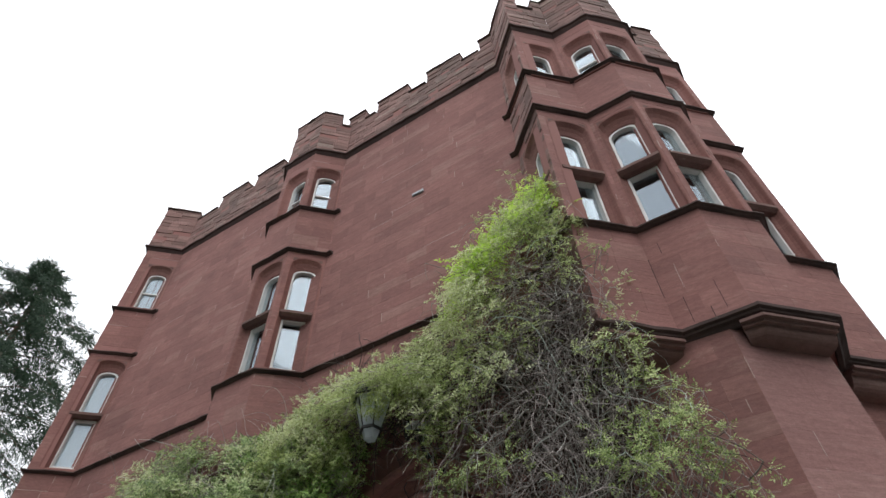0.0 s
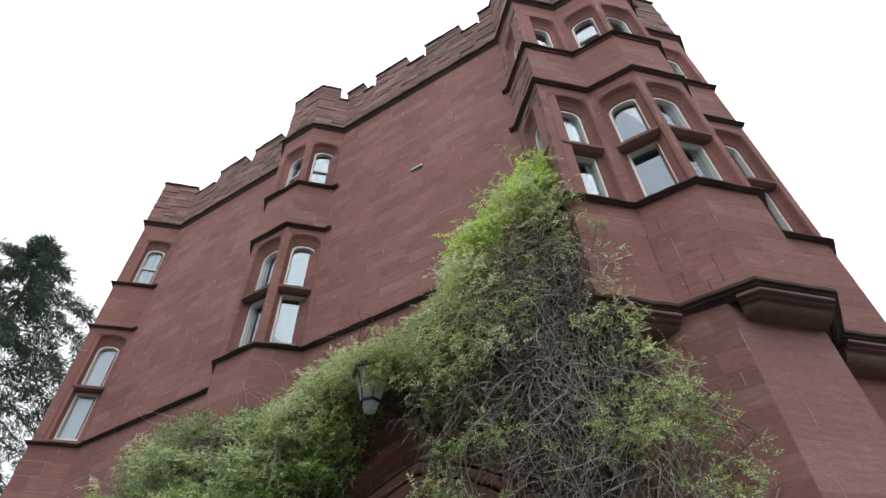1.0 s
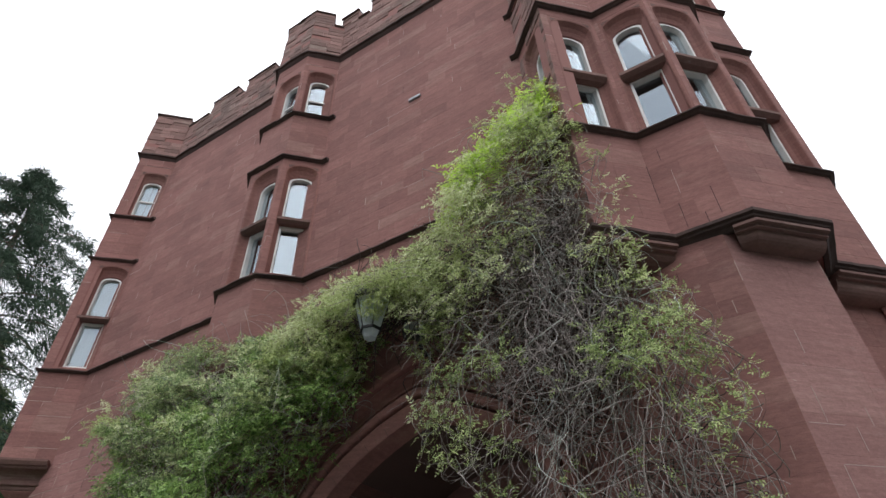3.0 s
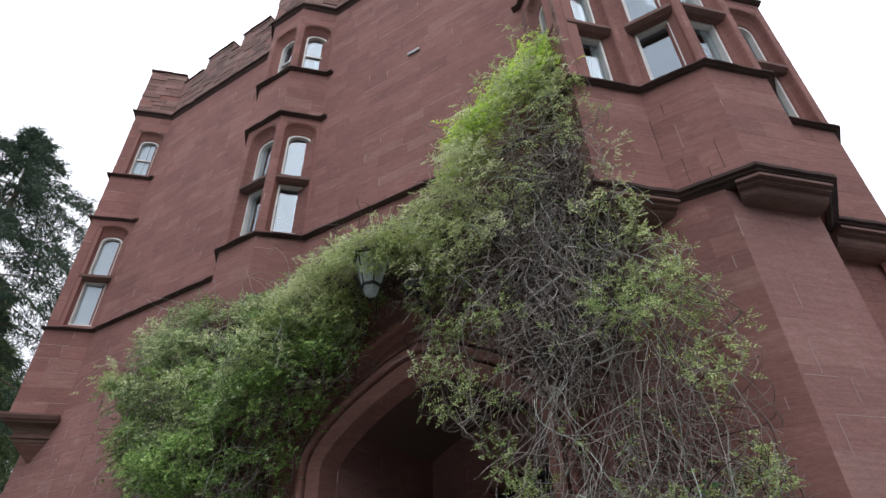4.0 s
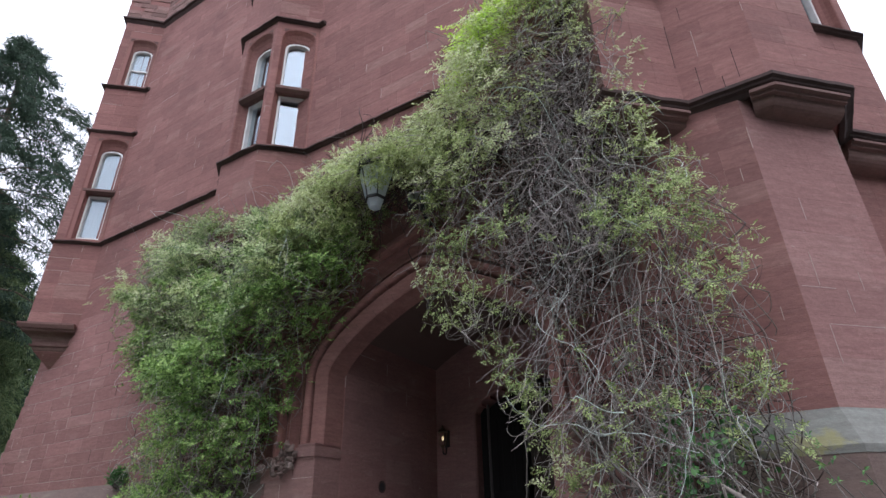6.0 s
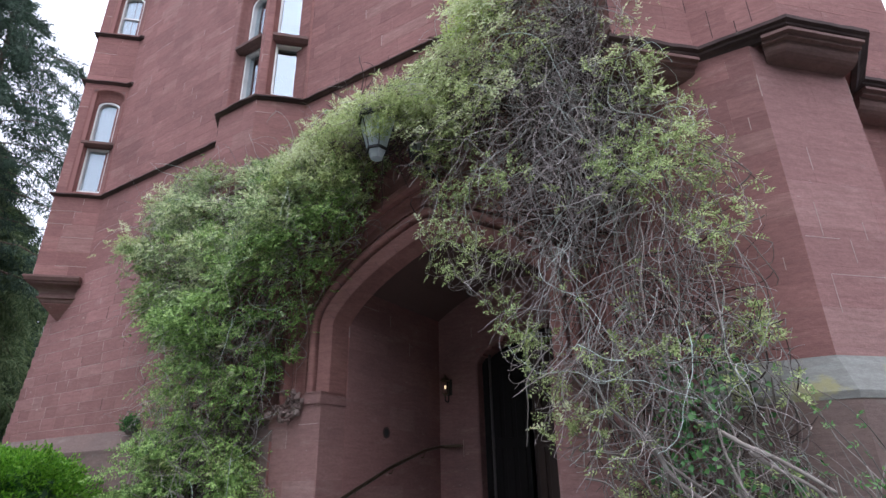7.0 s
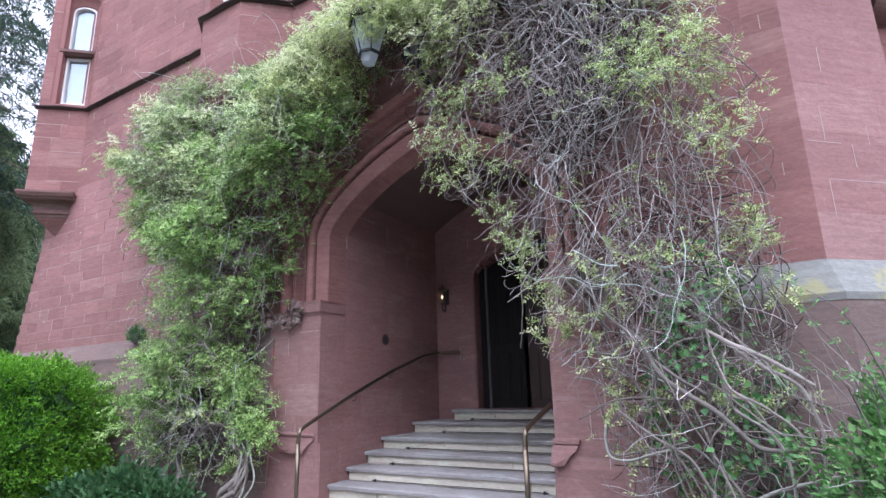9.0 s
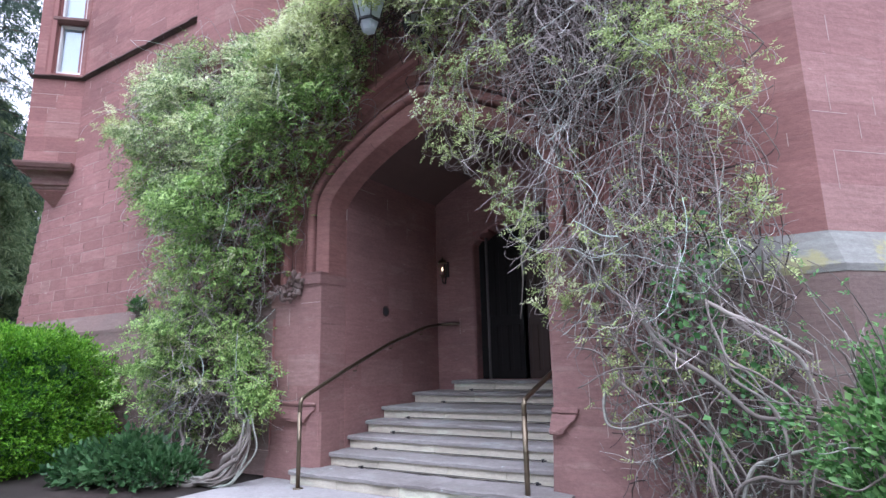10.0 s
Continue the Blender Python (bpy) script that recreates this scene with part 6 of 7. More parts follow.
def leafage(x, z):
    """How leafy the right part is from place to place."""
    crown = 0.62 * np.clip((z - 6.55) / 0.7, 0, 1)
    shoulder = np.clip((1.9 - x) / 0.6, 0, 1) * np.clip((z - 4.9) / 0.5, 0, 1)
    right = np.maximum(band(x, z, 2.78, 6.6, 2.86, 5.5, 0.2), band(x, z, 2.86, 5.5, 3.2, 4.7, 0.18))
    patch = np.maximum(blob(x, z, 3.03, 4.3, 0.28, 0.5), 0.7 * blob(x, z, 3.33, 3.6, 0.2, 0.45))
    low = 0.5 * blob(x, z, 3.3, 2.55, 0.28, 0.35)
    fringe = np.maximum(0.8 * band(x, z, 0.65, 4.15, 1.42, 2.95, 0.17), 0.7 * band(x, z, 1.42, 2.95, 1.82, 1.9, 0.14))
    under = 0.45 * band(x, z, 0.7, 4.6, 1.6, 4.3, 0.3)
    return np.clip(np.maximum.reduce((0.85 * crown, 0.75 * shoulder, 0.42 * right, 0.3 * patch, 0.5 * low, 0.09 * blob(x, z, 2.65, 1.25, 0.55, 0.75), 0.42 * fringe, 0.4 * under)) * (1 - 0.9 * hollow(x, z)) + 0.045, 0, 1)


p, o = clumps(VR, 1500, 0.86, leafage, (0.11, 0.09, 0.05), 14, gap=-0.02, scale=2.1, near=0.6)
k = p[:, 2] + rng.normal(0, 0.4, len(p)) > 5.0
mesh_quads("young_foliage", sprays(p[k], o[k], 3, 0.11, 0.052, droop=0.1, lean=0.3), M_LEAF_OLIVE, vine_r, "pale olive young leaves", "stuff")
mesh_quads("hanging_foliage", sprays(p[~k], o[~k], 4, 0.1, 0.038, droop=0.1, lean=0.3), M_LEAF_HANG, vine_r, "olive green hanging leaves", "stuff")
p, o = clumps(VR, 2300, 0.84, lambda x, z: np.clip(0.95 * np.clip((z - 7.9) / 0.5, 0, 1) + 0.8 * band(x, z, 0.95, 7.1, 2.1, 8.7, 0.34), 0, 1), (0.1, 0.09, 0.045), 13, gap=-0.05, scale=3.0, near=0.75)
mesh_quads("fresh_foliage", sprays(p, o, 3, 0.14, 0.066, droop=0.1, lean=0.3), M_LEAF_BRIGHT, vine_r, "bright lime green fresh leaves", "stuff")
# the outer shell of pale tips on the leafy parts
p, o = clumps(VR, 1700, 0.93, lambda x, z: np.clip(leafage(x, z) * 1.1 - 0.12, 0, 1) * np.where(z > 7.0, 0.3, np.where(z > 5.0, 1.0, 0.08)), (0.085, 0.06, 0.045), 10, gap=0.07, scale=3.0, shift=3, near=0.9)
mesh_quads("young_foliage", sprays(p, o, 3, 0.11, 0.052, droop=0.1, lean=0.3), M_LEAF_PALE, vine_r, "pale olive leaf tips", "stuff")
# long hanging strands, thickest in the bare heart
c, d = sample(VR, 3600)
thick = np.where(c[:, 1] > 6.9, 0.25, 0.42) + 0.5 * hollow(c[:, 0], c[:, 1]) - 0.3 * np.clip((c[:, 0] - 3.1) / 0.4, 0, 1) - np.where((c[:, 0] < 1.75) & (c[:, 1] < 4.5), 0.32, 0.0) - 0.2 * (c[:, 1] < 2.1)
k = rng.uniform(0, 1, len(c)) < thick
c, d = c[k], d[k]
st = np.stack((c[:, 0], bulge(d, 0.75) * rng.uniform(0.15, 1.0, len(c)), c[:, 1]), 1)
m = len(st) * 2 // 3
twig_mesh("twig_tangle", st[:m], rng.normal(0, 1, (m, 3)) * np.array((0.55, 0.3, 0.4)) + np.array((0, 0, -0.9)), 24, 0.05, 0.0037, M_TWIG, vine_r, wander=0.7, gravity=-0.045, poly=VR, slack=0.06, curl=0.1)
twig_mesh("twig_tangle", st[m:], rng.normal(0, 1, st[m:].shape) * np.array((1.0, 0.35, 0.8)), 22, 0.05, 0.0039, M_TWIG, vine_r, wander=0.6, gravity=-0.03, poly=VR, slack=0.06, curl=0.14)
# the thick grey knot in the middle
KNOT = [(1.5, 4.2), (1.5, 5.2), (1.85, 6.2), (2.15, 6.9), (2.55, 6.8), (2.72, 5.4), (2.6, 4.2), (1.9, 3.6)]
c, d = sample(KNOT, 460)
st = np.stack((c[:, 0], bulge(d, 0.75) * rng.uniform(0.2, 1.0, len(c)), c[:, 1]), 1)
twig_mesh("twig_tangle", st, rng.normal(0, 1, st.shape) * np.array((0.9, 0.4, 1.1)), 24, 0.05, 0.004, M_TWIG, vine_r, wander=0.4, gravity=-0.04, poly=KNOT, slack=0.3, curl=0.1)
# dark twigs behind the knot, their colour standing for its inner shade
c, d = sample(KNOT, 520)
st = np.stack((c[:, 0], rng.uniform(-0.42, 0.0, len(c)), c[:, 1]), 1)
twig_mesh("deadwood_tangle", st, rng.normal(0, 1, st.shape) * np.array((1.0, 0.3, 1.1)), 16, 0.06, 0.006, M_SHADE_TWIG, vine_r, wander=0.4, gravity=-0.02, poly=KNOT, slack=0.2, curl=0.12)
# the same painted shade behind the rest of the tangle
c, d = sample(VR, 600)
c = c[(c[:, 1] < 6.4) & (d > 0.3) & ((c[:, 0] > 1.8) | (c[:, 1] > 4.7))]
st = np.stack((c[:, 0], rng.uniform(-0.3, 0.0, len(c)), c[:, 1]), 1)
twig_mesh("deadwood_tangle", st, rng.normal(0, 1, st.shape) * np.array((0.8, 0.3, 1.2)), 14, 0.06, 0.005, M_SHADE_TWIG, vine_r, wander=0.4, gravity=-0.04, poly=VR, slack=0.06, curl=0.1)
c, d = sample(VR, 190)
k = (c[:, 0] > 1.75) | (c[:, 1] > 4.6) | (rng.uniform(0, 1, len(c)) < 0.35)
c, d = c[k], d[k]
st = np.stack((c[:, 0], bulge(d, 0.75) * rng.uniform(0.3, 1.05, len(c)), c[:, 1]), 1)
twig_mesh("shoot_tangle", st, rng.normal(0, 1, st.shape) * np.array((0.5, 0.3, 0.6)) + np.array((0, 0, -0.7)), 26, 0.06, 0.0055, M_BARK, vine_r, wander=0.4, gravity=-0.03, sides=5, curl=0.06, poly=VR, slack=0.06)
# arching and hanging shoots strung with small leaves
c, d = sample(VR, 3000)
k = rng.uniform(0, 1, len(c)) < np.clip(0.3 * leafage(c[:, 0], c[:, 1]) + 0.02 + 0.16 * (d < 0.2) * (c[:, 1] > 2.2), 0, 1)
c, d = c[k], d[k]
st = np.stack((c[:, 0], bulge(d, 0.8) * rng.uniform(0.5, 1.05, len(c)), c[:, 1]), 1)
ob, joints = twig_mesh("shoot_tangle", st, rng.normal(0, 0.8, st.shape) + np.array((0.15, -0.3, 0.4)), 10, 0.042, 0.003, M_TWIG, vine_r, gravity=-0.16, poly=VR, slack=0.16)
up_ = joints[:, 0, 2] + rng.normal(0, 0.4, len(joints)) > 5.2
mesh_quads("shoot_foliage", leafy(joints[up_], 3, 3, 0.085, 0.037, chance=0.85), M_LEAF_OLIVE, vine_r, "pale olive young leaves", "stuff")
mesh_quads("shoot_foliage", leafy(joints[~up_], 3, 3, 0.085, 0.036, chance=0.85), M_LEAF_HANG, vine_r, "olive green leaves on hanging shoots", "stuff")
LOW = [(2.3, 0.2), (2.2, 1.2), (1.9, 2.2), (2.2, 3.0), (3.0, 3.2), (3.6, 2.6), (3.6, 1.4), (3.75, 0.2)]
c, d = sample(LOW, 90)
st = np.stack((c[:, 0], bulge(d, 0.75) * rng.uniform(0.4, 1.05, len(c)), c[:, 1]), 1)
twig_mesh("branch_tangle", st, rng.normal(0, 1, st.shape) * np.array((0.9, 0.4, 1.0)), 22, 0.055, 0.0044, M_BARK, vine_r, wander=0.9, gravity=0.0, sides=6, curl=0.16, poly=LOW, slack=0.12)
c, d = sample(LOW, 190)
st = np.stack((c[:, 0], bulge(d, 0.7) * rng.uniform(0.2, 1.05, len(c)), c[:, 1]), 1)
ob, joints = twig_mesh("twig_tangle", st, rng.normal(0, 1, st.shape) * np.array((0.9, 0.4, 0.9)), 18, 0.045, 0.0036, M_TWIG, vine_r, wander=0.9, gravity=-0.02, curl=0.16, poly=LOW, slack=0.12)
mesh_quads("shoot_foliage", leafy(joints, 6, 3, 0.075, 0.03, chance=0.05), M_LEAF_HANG, vine_r, "olive green leaves on hanging shoots", "stuff")
# dark twigs at the back that put shade between the low stems
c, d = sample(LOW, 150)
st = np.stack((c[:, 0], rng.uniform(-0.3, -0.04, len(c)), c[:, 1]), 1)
twig_mesh("deadwood_tangle", st, rng.normal(0, 1, st.shape) * np.array((0.9, 0.3, 1.0)), 14, 0.06, 0.006, M_SHADE_TWIG, vine_r, wander=0.7, gravity=-0.02, poly=LOW, slack=0.08, curl=0.14)
# main stems, from the root upwards
limb([(3.3, -0.75, -0.02), (3.2, -0.8, 0.35), (3.0, -0.7, 0.9), (2.75, -0.5, 1.7), (2.5, -0.4, 2.8), (2.45, -0.4, 4.2), (2.5, -0.5, 5.6), (2.5, -0.75, 7.2)], 0.01, 0.007, vine_r, "stem", seed=20, wob=0.03)
limb([(2.54, -0.7, 1.76), (2.73, -0.75, 1.45), (3.02, -0.8, 1.24), (3.15, -0.8, 1.12), (3.28, -0.8, 0.97), (3.41, -0.8, 0.93), (3.64, -0.8, 0.96), (3.72, -0.8, 0.88), (3.75, -0.8, 0.71), (3.64, -0.8, 0.58), (3.43, -0.8, 0.53), (3.27, -0.8, 0.55), (3.12, -0.8, 0.42), (3.05, -0.75, 0.0)], 0.019, 0.013, vine_r, "stem", seed=21, wob=0.03)
limb([(3.1, -0.75, 0.0), (3.19, -0.8, 0.52), (3.34, -0.8, 0.68), (3.58, -0.8, 0.77), (3.8, -0.8, 0.8), (3.95, -0.75, 0.7)], 0.015, 0.01, vine_r, "stem", seed=22, wob=0.03)
limb([(2.9, -0.55, 1.85), (3.25, -0.8, 1.65), (3.45, -0.8, 1.54), (3.69, -0.8, 1.34)], 0.02, 0.013, vine_r, "stem", seed=23, wob=0.03)
limb([(3.25, -0.8, 1.63), (3.41, -0.8, 1.49), (3.6, -0.8, 1.35), (3.66, -0.8, 1.13), (3.67, -0.8, 0.98), (3.6, -0.8, 0.5), (3.5, -0.8, 0.0)], 0.015, 0.01, vine_r, "stem", seed=24, wob=0.03)
limb([(1.94, -0.5, 2.33), (2.17, -0.55, 2.05), (2.3, -0.55, 1.84), (2.49, -0.55, 1.78), (2.75, -0.55, 1.72), (3.0, -0.6, 1.6), (3.2, -0.7, 1.3)], 0.011, 0.01, vine_r, "stem", seed=25, wob=0.03)
limb([(1.9, -0.4, 1.72), (2.0, -0.5, 1.69), (2.24, -0.55, 1.66), (2.49, -0.55, 1.78), (2.68, -0.5, 1.91), (2.9, -0.45, 2.2)], 0.008, 0.01, vine_r, "stem", seed=26, wob=0.03)
limb([(1.93, -0.4, 1.48), (2.17, -0.55, 1.42), (2.3, -0.55, 1.19), (2.17, -0.55, 1.05), (2.22, -0.55, 0.85), (2.54, -0.55, 0.89), (2.91, -0.6, 0.9), (3.2, -0.7, 0.5), (3.3, -0.75, 0.0)], 0.008, 0.01, vine_r, "stem", seed=27, wob=0.03)
limb([(3.04, -0.7, 1.77), (3.09, -0.75, 1.52), (3.17, -0.8, 1.24), (3.36, -0.8, 1.08), (3.46, -0.8, 0.87), (3.46, -0.8, 0.58), (3.4, -0.8, 0.0)], 0.011, 0.01, vine_r, "stem", seed=28, wob=0.03)
limb([(3.1, -0.75, 1.6), (3.2, -0.85, 1.35), (3.4, -0.88, 1.2), (3.58, -0.85, 1.0), (3.55, -0.8, 0.6), (3.4, -0.8, 0.0)], 0.009, 0.01, vine_r, "stem", seed=29, wob=0.03)
limb([(2.9, -0.6, 0.0), (2.8, -0.65, 0.5), (2.55, -0.5, 1.2), (2.2, -0.35, 1.9), (2.0, -0.3, 3.0), (2.1, -0.35, 4.3), (2.0, -0.5, 5.4)], 0.009, 0.007, vine_r, "stem", seed=30, wob=0.03)
limb([(3.0, -0.6, 0.0), (2.95, -0.6, 0.8), (3.1, -0.5, 1.8), (3.2, -0.4, 2.8), (3.0, -0.4, 4.0), (2.8, -0.55, 5.4)], 0.009, 0.007, vine_r, "stem", seed=31, wob=0.03)
# crossing stems low in the tangle
for k, (r_, pts) in enumerate((
    (0.014, [(3.0, -0.75, 1.3), (2.72, -0.7, 1.52), (2.53, -0.7, 1.72), (2.38, -0.65, 1.9), (2.22, -0.6, 2.09), (2.0, -0.5, 2.4)]),
    (0.011, [(2.2, -0.55, 1.12), (2.21, -0.65, 0.98), (2.28, -0.7, 0.85), (2.54, -0.7, 0.89), (2.86, -0.72, 0.94)]),
    (0.008, [(2.0, -0.5, 1.68), (2.19, -0.65, 1.65), (2.42, -0.7, 1.67), (2.59, -0.7, 1.8), (2.72, -0.65, 1.92)]),
    (0.012, [(2.32, -0.6, 1.2), (2.62, -0.7, 0.99), (2.86, -0.75, 0.87), (3.0, -0.8, 0.64), (3.15, -0.85, 0.3), (3.2, -0.85, 0.0)]),
    (0.009, [(2.65, -0.7, 1.52), (2.65, -0.72, 1.31), (2.71, -0.75, 1.12), (2.77, -0.75, 0.95), (2.9, -0.75, 0.0)]),
    (0.007, [(2.96, -0.75, 0.93), (3.03, -0.8, 1.05), (3.11, -0.8, 1.14), (3.14, -0.75, 1.25), (3.1, -0.6, 1.5)]),
    (0.009, [(3.5, -0.75, 0.9), (3.41, -0.8, 1.01), (3.27, -0.8, 1.25), (3.16, -0.8, 1.32), (3.15, -0.75, 1.55), (3.16, -0.6, 1.68), (3.1, -0.5, 2.3)]),
    (0.008, [(3.5, -0.8, 1.01), (3.33, -0.85, 1.17), (3.18, -0.8, 1.27), (2.9, -0.7, 1.45)]),
    (0.013, [(3.0, -0.8, 0.61), (2.99, -0.85, 0.5), (3.0, -0.85, 0.38), (3.02, -0.85, 0.0)]),
)):
    limb(pts, r_, r_ * 0.75, vine_r, "stem", seed=140 + k, wob=0.05, sides=7)
# broad green leaves low in the tangle
IVY = [(2.5, 0.8), (2.45, 1.7), (2.7, 2.6), (3.1, 2.6), (3.4, 2.2), (3.55, 1.5), (3.6, 0.4), (2.7, 0.4)]
c, d = sample(IVY, 1300)
k = rng.uniform(0, 1, 1300) < 0.25 + 0.75 * (np.sin(c[:, 0] * 7) * np.sin(c[:, 1] * 4.1) > -0.1)
c, d = c[k], d[k]
p = np.stack((c[:, 0], bulge(d, 0.75, -0.2) * rng.uniform(0.45, 1.1, len(c)), c[:, 1]), 1)
ll = rng.uniform(0.035, 0.075, len(p))
ivy = thing("ivy", "broad dark green leaves growing through the bare stems", "ivy", at=(3.1, -0.5, 0.0))
mesh_quads("foliage", blades(p, rng.normal(0, 1, p.shape) + np.array((0, -0.4, -0.5)), np.array((0.1, -1.0, 0.7)) + rng.normal(0, 0.35, p.shape), ll, ll * 0.8, 0.12), M_LEAF_IVY, ivy, "", "stuff")
twig_mesh("runner_tangle", np.stack((rng.uniform(2.8, 3.4, 40), rng.uniform(-0.6, -0.3, 40), rng.uniform(0.0, 1.6, 40)), 1), rng.normal(0, 0.4, (40, 3)) + np.array((0, 0, 1.0)), 10, 0.07, 0.005, M_BARK, ivy, gravity=0.05)


# shrubs
def shrub(name, label, centre, radii, leaf, mat, n, power=2.6, lump=0.16, base_z=0.0, upward=0.35, ratio=0.5, core=False):
    """A leafy shrub: short woody stems inside, leaves in tufts over an uneven outline."""
    ob = thing(name, label, "shrub", at=(centre[0], centre[1], base_z))
    tufts = max(60, n // 14)
    d = norm(rng.normal(0, 1, (tufts, 3)))
    d[:, 2] = np.where(d[:, 2] < -0.62, -d[:, 2], d[:, 2])
    d = norm(d)
    rad = (np.abs(d) ** power).sum(1) ** (-1 / power)
    bump_r = np.array([1 + lump * noise.noise(Vector(q * 2.3) + Vector(centre)) + 0.5 * lump * noise.noise(Vector(q * 6.1)) for q in d])
    depth = rng.uniform(0.72, 1.03, tufts)
    c = np.array(centre) + d * (rad * bump_r * depth)[:, None] * np.array(radii)
    idx = np.repeat(np.arange(tufts), 14)
    off = rng.normal(0, 1, (len(idx), 3)) * leaf * 0.85
    p = c[idx] + off
    keep = p[:, 2] > base_z + 0.02
    p, idx, off = p[keep], idx[keep], off[keep]
    out = norm(d[idx] + off / leaf * 0.35 + np.array((0, 0, upward)) + rng.normal(0, 0.35, p.shape))
    ll = leaf * rng.uniform(0.7, 1.35, len(p))
    mesh_quads("foliage", blades(p, out, norm(d[idx] + np.array((0, 0, 0.8)) + rng.normal(0, 0.4, p.shape)), ll, ll * ratio), mat, ob, "", "stuff")
    # closed dark core whose colour stands for the shade between the leaves
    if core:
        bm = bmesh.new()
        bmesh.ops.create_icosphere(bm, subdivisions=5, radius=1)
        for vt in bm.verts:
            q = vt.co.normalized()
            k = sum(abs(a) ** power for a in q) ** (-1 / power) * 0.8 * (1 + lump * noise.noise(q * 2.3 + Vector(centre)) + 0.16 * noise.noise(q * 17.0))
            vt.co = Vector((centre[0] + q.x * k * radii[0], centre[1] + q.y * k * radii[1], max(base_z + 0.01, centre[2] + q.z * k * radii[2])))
        tagged(part("shade_core", bm, M_LEAF_BED, ob, "dark lumpy core standing in for shade between the leaves"), kind="stuff")
    m = 90
    dd = norm(rng.normal(0, 1, (m, 3)) + np.array((0, 0, 0.8)))
    st = np.array((centre[0], centre[1], base_z)) + rng.normal(0, 1, (m, 3)) * np.array((radii[0] * 0.3, radii[1] * 0.3, 0.0))
    steps = 9
    twig_mesh("stem_tangle", st, dd, steps, min(radii) * 0.1, 0.01, M_BARK, ob, y_lo=centre[1] - radii[1] * 0.9, y_hi=centre[1] + radii[1] * 0.9, gravity=0.08)
    return ob


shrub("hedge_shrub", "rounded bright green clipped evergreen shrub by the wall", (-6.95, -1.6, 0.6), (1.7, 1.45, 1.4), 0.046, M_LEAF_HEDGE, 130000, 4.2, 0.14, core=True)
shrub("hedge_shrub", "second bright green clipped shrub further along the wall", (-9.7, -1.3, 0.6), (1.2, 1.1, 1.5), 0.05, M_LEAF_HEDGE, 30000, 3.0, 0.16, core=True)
shrub("low_shrub", "low blue-green leafy plant at the foot of the vine", (-3.7, -1.05, 0.1), (0.6, 0.45, 0.29), 0.105, M_LEAF_BED, 2000, 2.2, 0.5, ratio=0.64)
shrub("low_shrub", "low blue-green leafy plant beside the pale landing", (-3.15, -0.95, 0.08), (0.36, 0.36, 0.24), 0.08, M_LEAF_BED, 1200, 2.2, 0.5, ratio=0.5)
shrub("low_shrub", "low blue-green leafy plant between the hedge and the landing", (-4.2, -1.3, 0.08), (0.42, 0.4, 0.24), 0.1, M_LEAF_BED, 1000, 2.2, 0.5, ratio=0.64)
shrub("leafy_shrub", "green broad-leaved shrub at the tower's foot", (4.5, -0.95, 0.5), (0.8, 0.55, 0.86), 0.044, M_LEAF_SHRUB, 15000, 2.2, 0.55, ratio=0.75)
bare = thing("bare_shrub", "thin bare grey branches with a few pale leaves by the plinth", "shrub", at=(4.1, -0.9, 0.0))
st = np.stack((rng.uniform(3.85, 4.45, 60), rng.uniform(-1.1, -0.75, 60), rng.uniform(0.5, 1.1, 60)), 1)
ob, joints = twig_mesh("branch_tangle", st, rng.normal(0, 0.45, st.shape) + np.array((0.0, 0.0, 1.0)), 14, 0.065, 0.0065, M_BARK, bare, gravity=0.0, curl=0.08, y_lo=-1.4)
mesh_quads("foliage", leafy(joints, 9, 2, 0.05, 0.034, chance=0.25), M_LEAF_SHRUB, bare, "pale young leaves", "stuff")
for k in range(5):
    limb([(4.05 + 0.08 * k, -0.95, 0.0), (4.0 + 0.1 * k, -0.95, 0.5), (3.92 + 0.14 * k, -0.92, 1.0), (3.85 + 0.15 * k, -0.9, 1.5)], 0.012, 0.006, bare, "stem", seed=60 + k, wob=0.06, sides=6)
shrub("wall_tuft", "small green tuft growing on the plinth ledge", (-5.72, 0.02, 2.37), (0.11, 0.08, 0.13), 0.05, M_LEAF_IVY, 110, 2.0, 0.3, base_z=2.3)


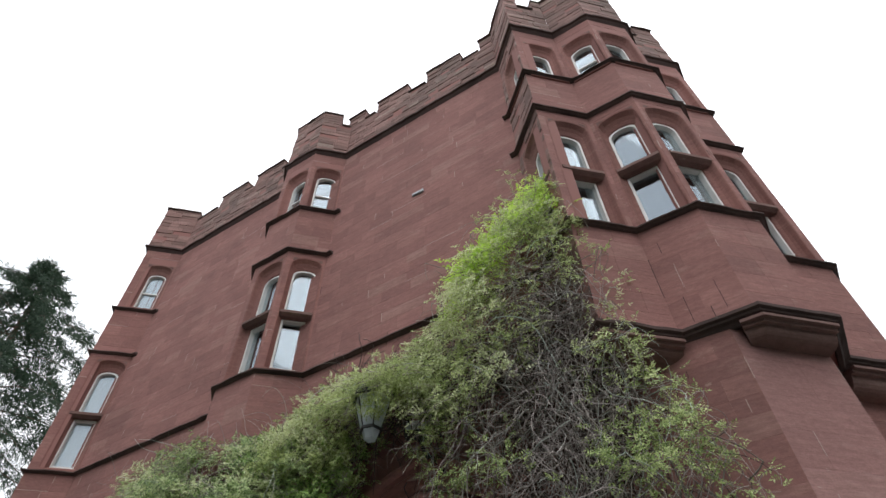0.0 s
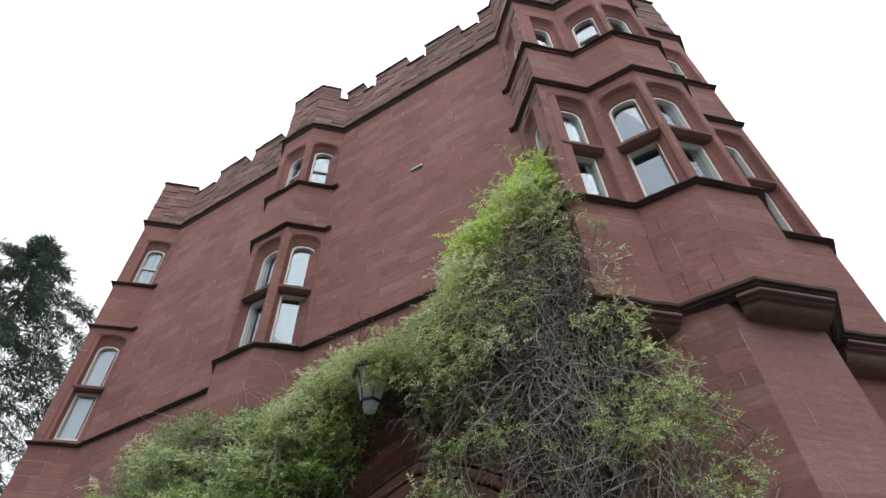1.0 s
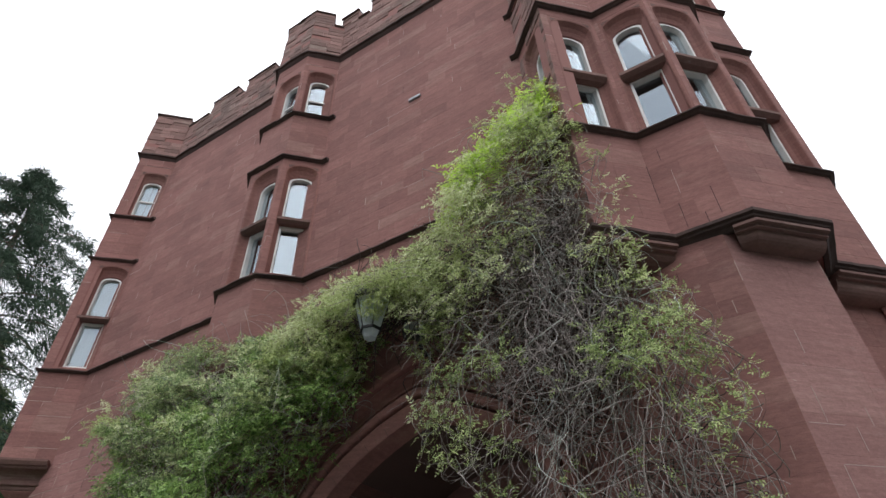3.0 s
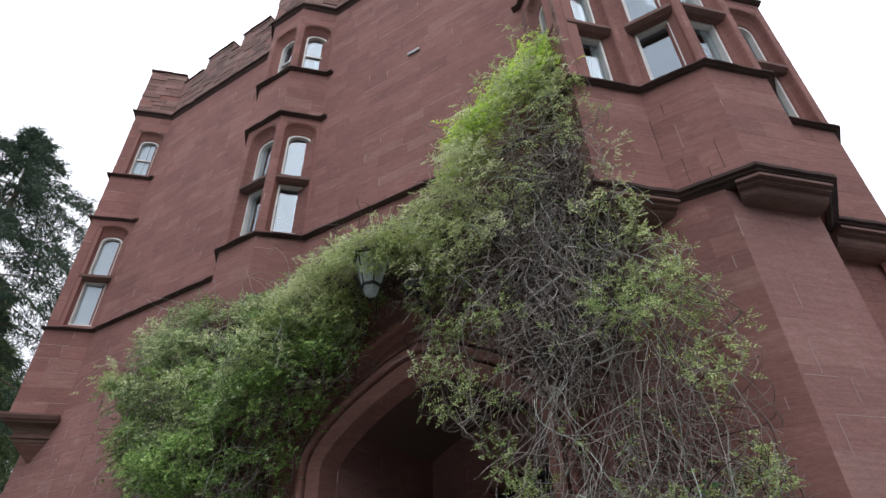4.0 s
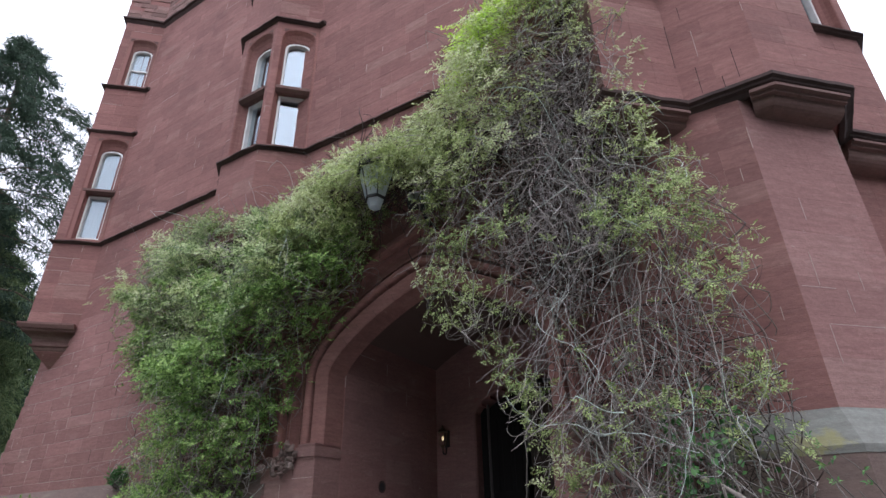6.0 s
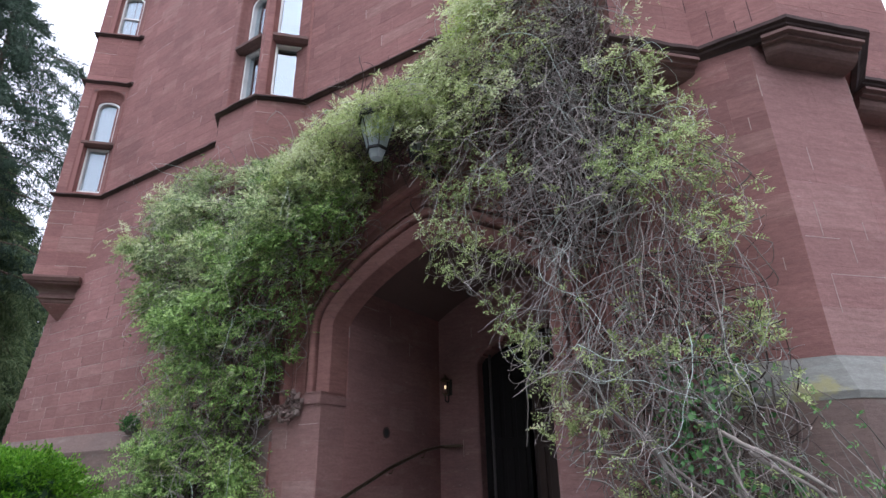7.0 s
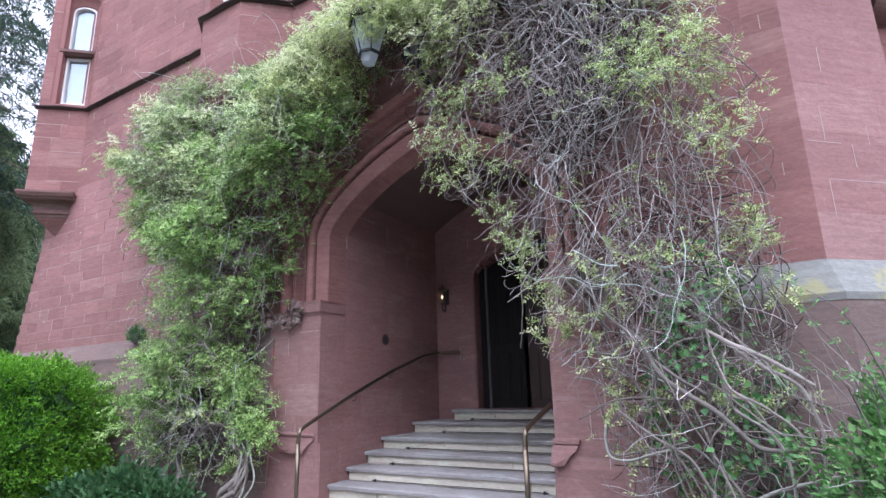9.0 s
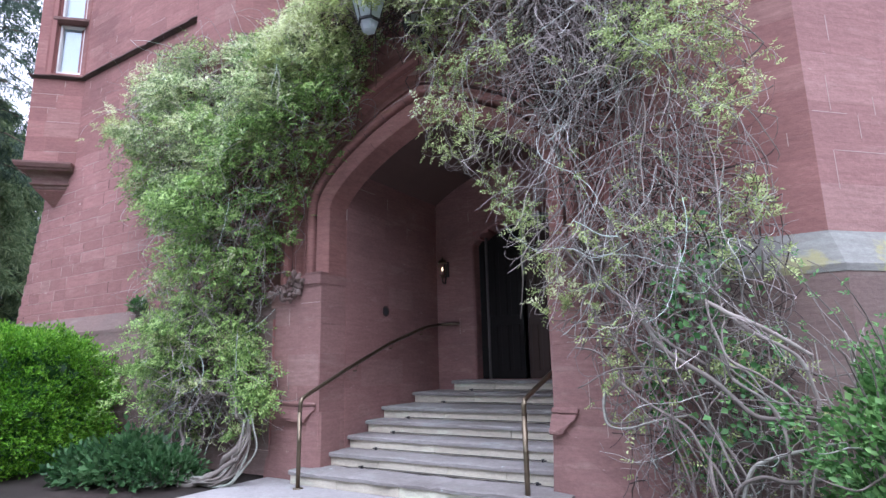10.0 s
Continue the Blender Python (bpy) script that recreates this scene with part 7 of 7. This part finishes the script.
# trees beyond the corner
def conifer(name, label, x, y, height, spread, mat, n_branch, seed, start=0.2, droop=0.35, per=120, size=0.2, top=0.45):
    """A tapered trunk with drooping limbs, each hung with many small sprays."""
    ob = thing(name, label, "tree", at=(x, y, 0))
    r = random.Random(seed)
    trunk = [(x + 0.25 * math.sin(k * 0.7 + seed), y + 0.2 * math.cos(k * 0.9), height * k / 9) for k in range(10)]
    v, f = tube(trunk, height * 0.017, 10, 0.12)
    solid("trunk", v, f, M_TRUNK, ob, smooth=True)
    allp, alld, wood = [], [], Batch()
    for b in range(n_branch):
        k = start + (1 - start) * (b / n_branch) ** 0.85
        z0 = height * k
        i = min(8, int(k * 9))
        q = k * 9 - i
        base = Vector(trunk[i]).lerp(Vector(trunk[i + 1]), q)
        a = b * 2.399 + r.uniform(-0.4, 0.4)
        reach = spread * (1 - max(0, (k - top) / (1 - top)) ** 1.6) * r.uniform(0.6, 1.1) + 0.35
        pts = []
        for s in range(8):
            u = s / 7
            pts.append(base + Vector((math.cos(a) * reach * u, math.sin(a) * reach * u, reach * (0.22 * u - droop * 1.5 * u * u) + 0.15 * r.uniform(-1, 1) * u)))
        wood.add(*tube(pts, 0.05 * (1.15 - k) + 0.012, 5, 0.2))
        pp = np.array([tuple(p) for p in pts])
        m = int(per * (0.4 + reach / spread))
        u = rng.uniform(0.12, 1, m) ** 0.75 * 6.999
        j = u.astype(int)
        w = (u - j)[:, None]
        c = pp[j] * (1 - w) + pp[j + 1] * w
        side = rng.normal(0, 1, (m, 3)) * np.array((1, 1, 0.35))
        c = c + side * 0.17 * (reach / spread + 0.4) + np.array((0, 0, -1)) * np.abs(rng.normal(0, 0.16, m))[:, None]
        allp.append(c)
        alld.append(norm(side * 0.7 + (pp[-1] - pp[0]) / reach * 0.6 + np.array((0, 0, -0.7))))
    tagged(wood.out("branchwood", M_TRUNK, ob), kind="stuff")
    c, d = np.concatenate(allp), np.concatenate(alld)
    idx = np.repeat(np.arange(len(c)), 11)
    p = c[idx] + rng.normal(0, 0.11, (len(idx), 3)) * np.array((1, 1, 0.5))
    dd = d[idx] + rng.normal(0, 0.5, (len(idx), 3))
    ll = size * rng.uniform(0.6, 1.4, len(p))
    mesh_quads("crown", blades(p, dd, rng.normal(0, 1, p.shape) + np.array((0, 0, 0.6)), ll, ll * 0.11), mat, ob, "", "stuff")
    return ob


conifer("conifer_tree", "tall dark conifer with drooping limbs and gaps of sky", -22.6, 0.9, 22.6, 5.2, M_NEEDLE, 105, 3, 0.38, 0.34, 58, 0.26, 0.68)
conifer("conifer_tree", "dark drooping conifer standing behind the first", -25.2, 2.8, 16.3, 3.7, M_FAR_LEAF, 90, 5, 0.06, 0.6, 110, 0.32, 0.5)
conifer("conifer_tree", "dark conifer in the distance beyond the wall corner", -31.0, 6.5, 14.0, 4.5, M_NEEDLE, 90, 8, 0.02, 0.4, 110, 0.42, 0.3)
conifer("conifer_tree", "dark conifer far off at the garden edge", -33.0, 0.5, 13.0, 4.5, M_NEEDLE, 80, 11, 0.02, 0.4, 110, 0.42, 0.3)
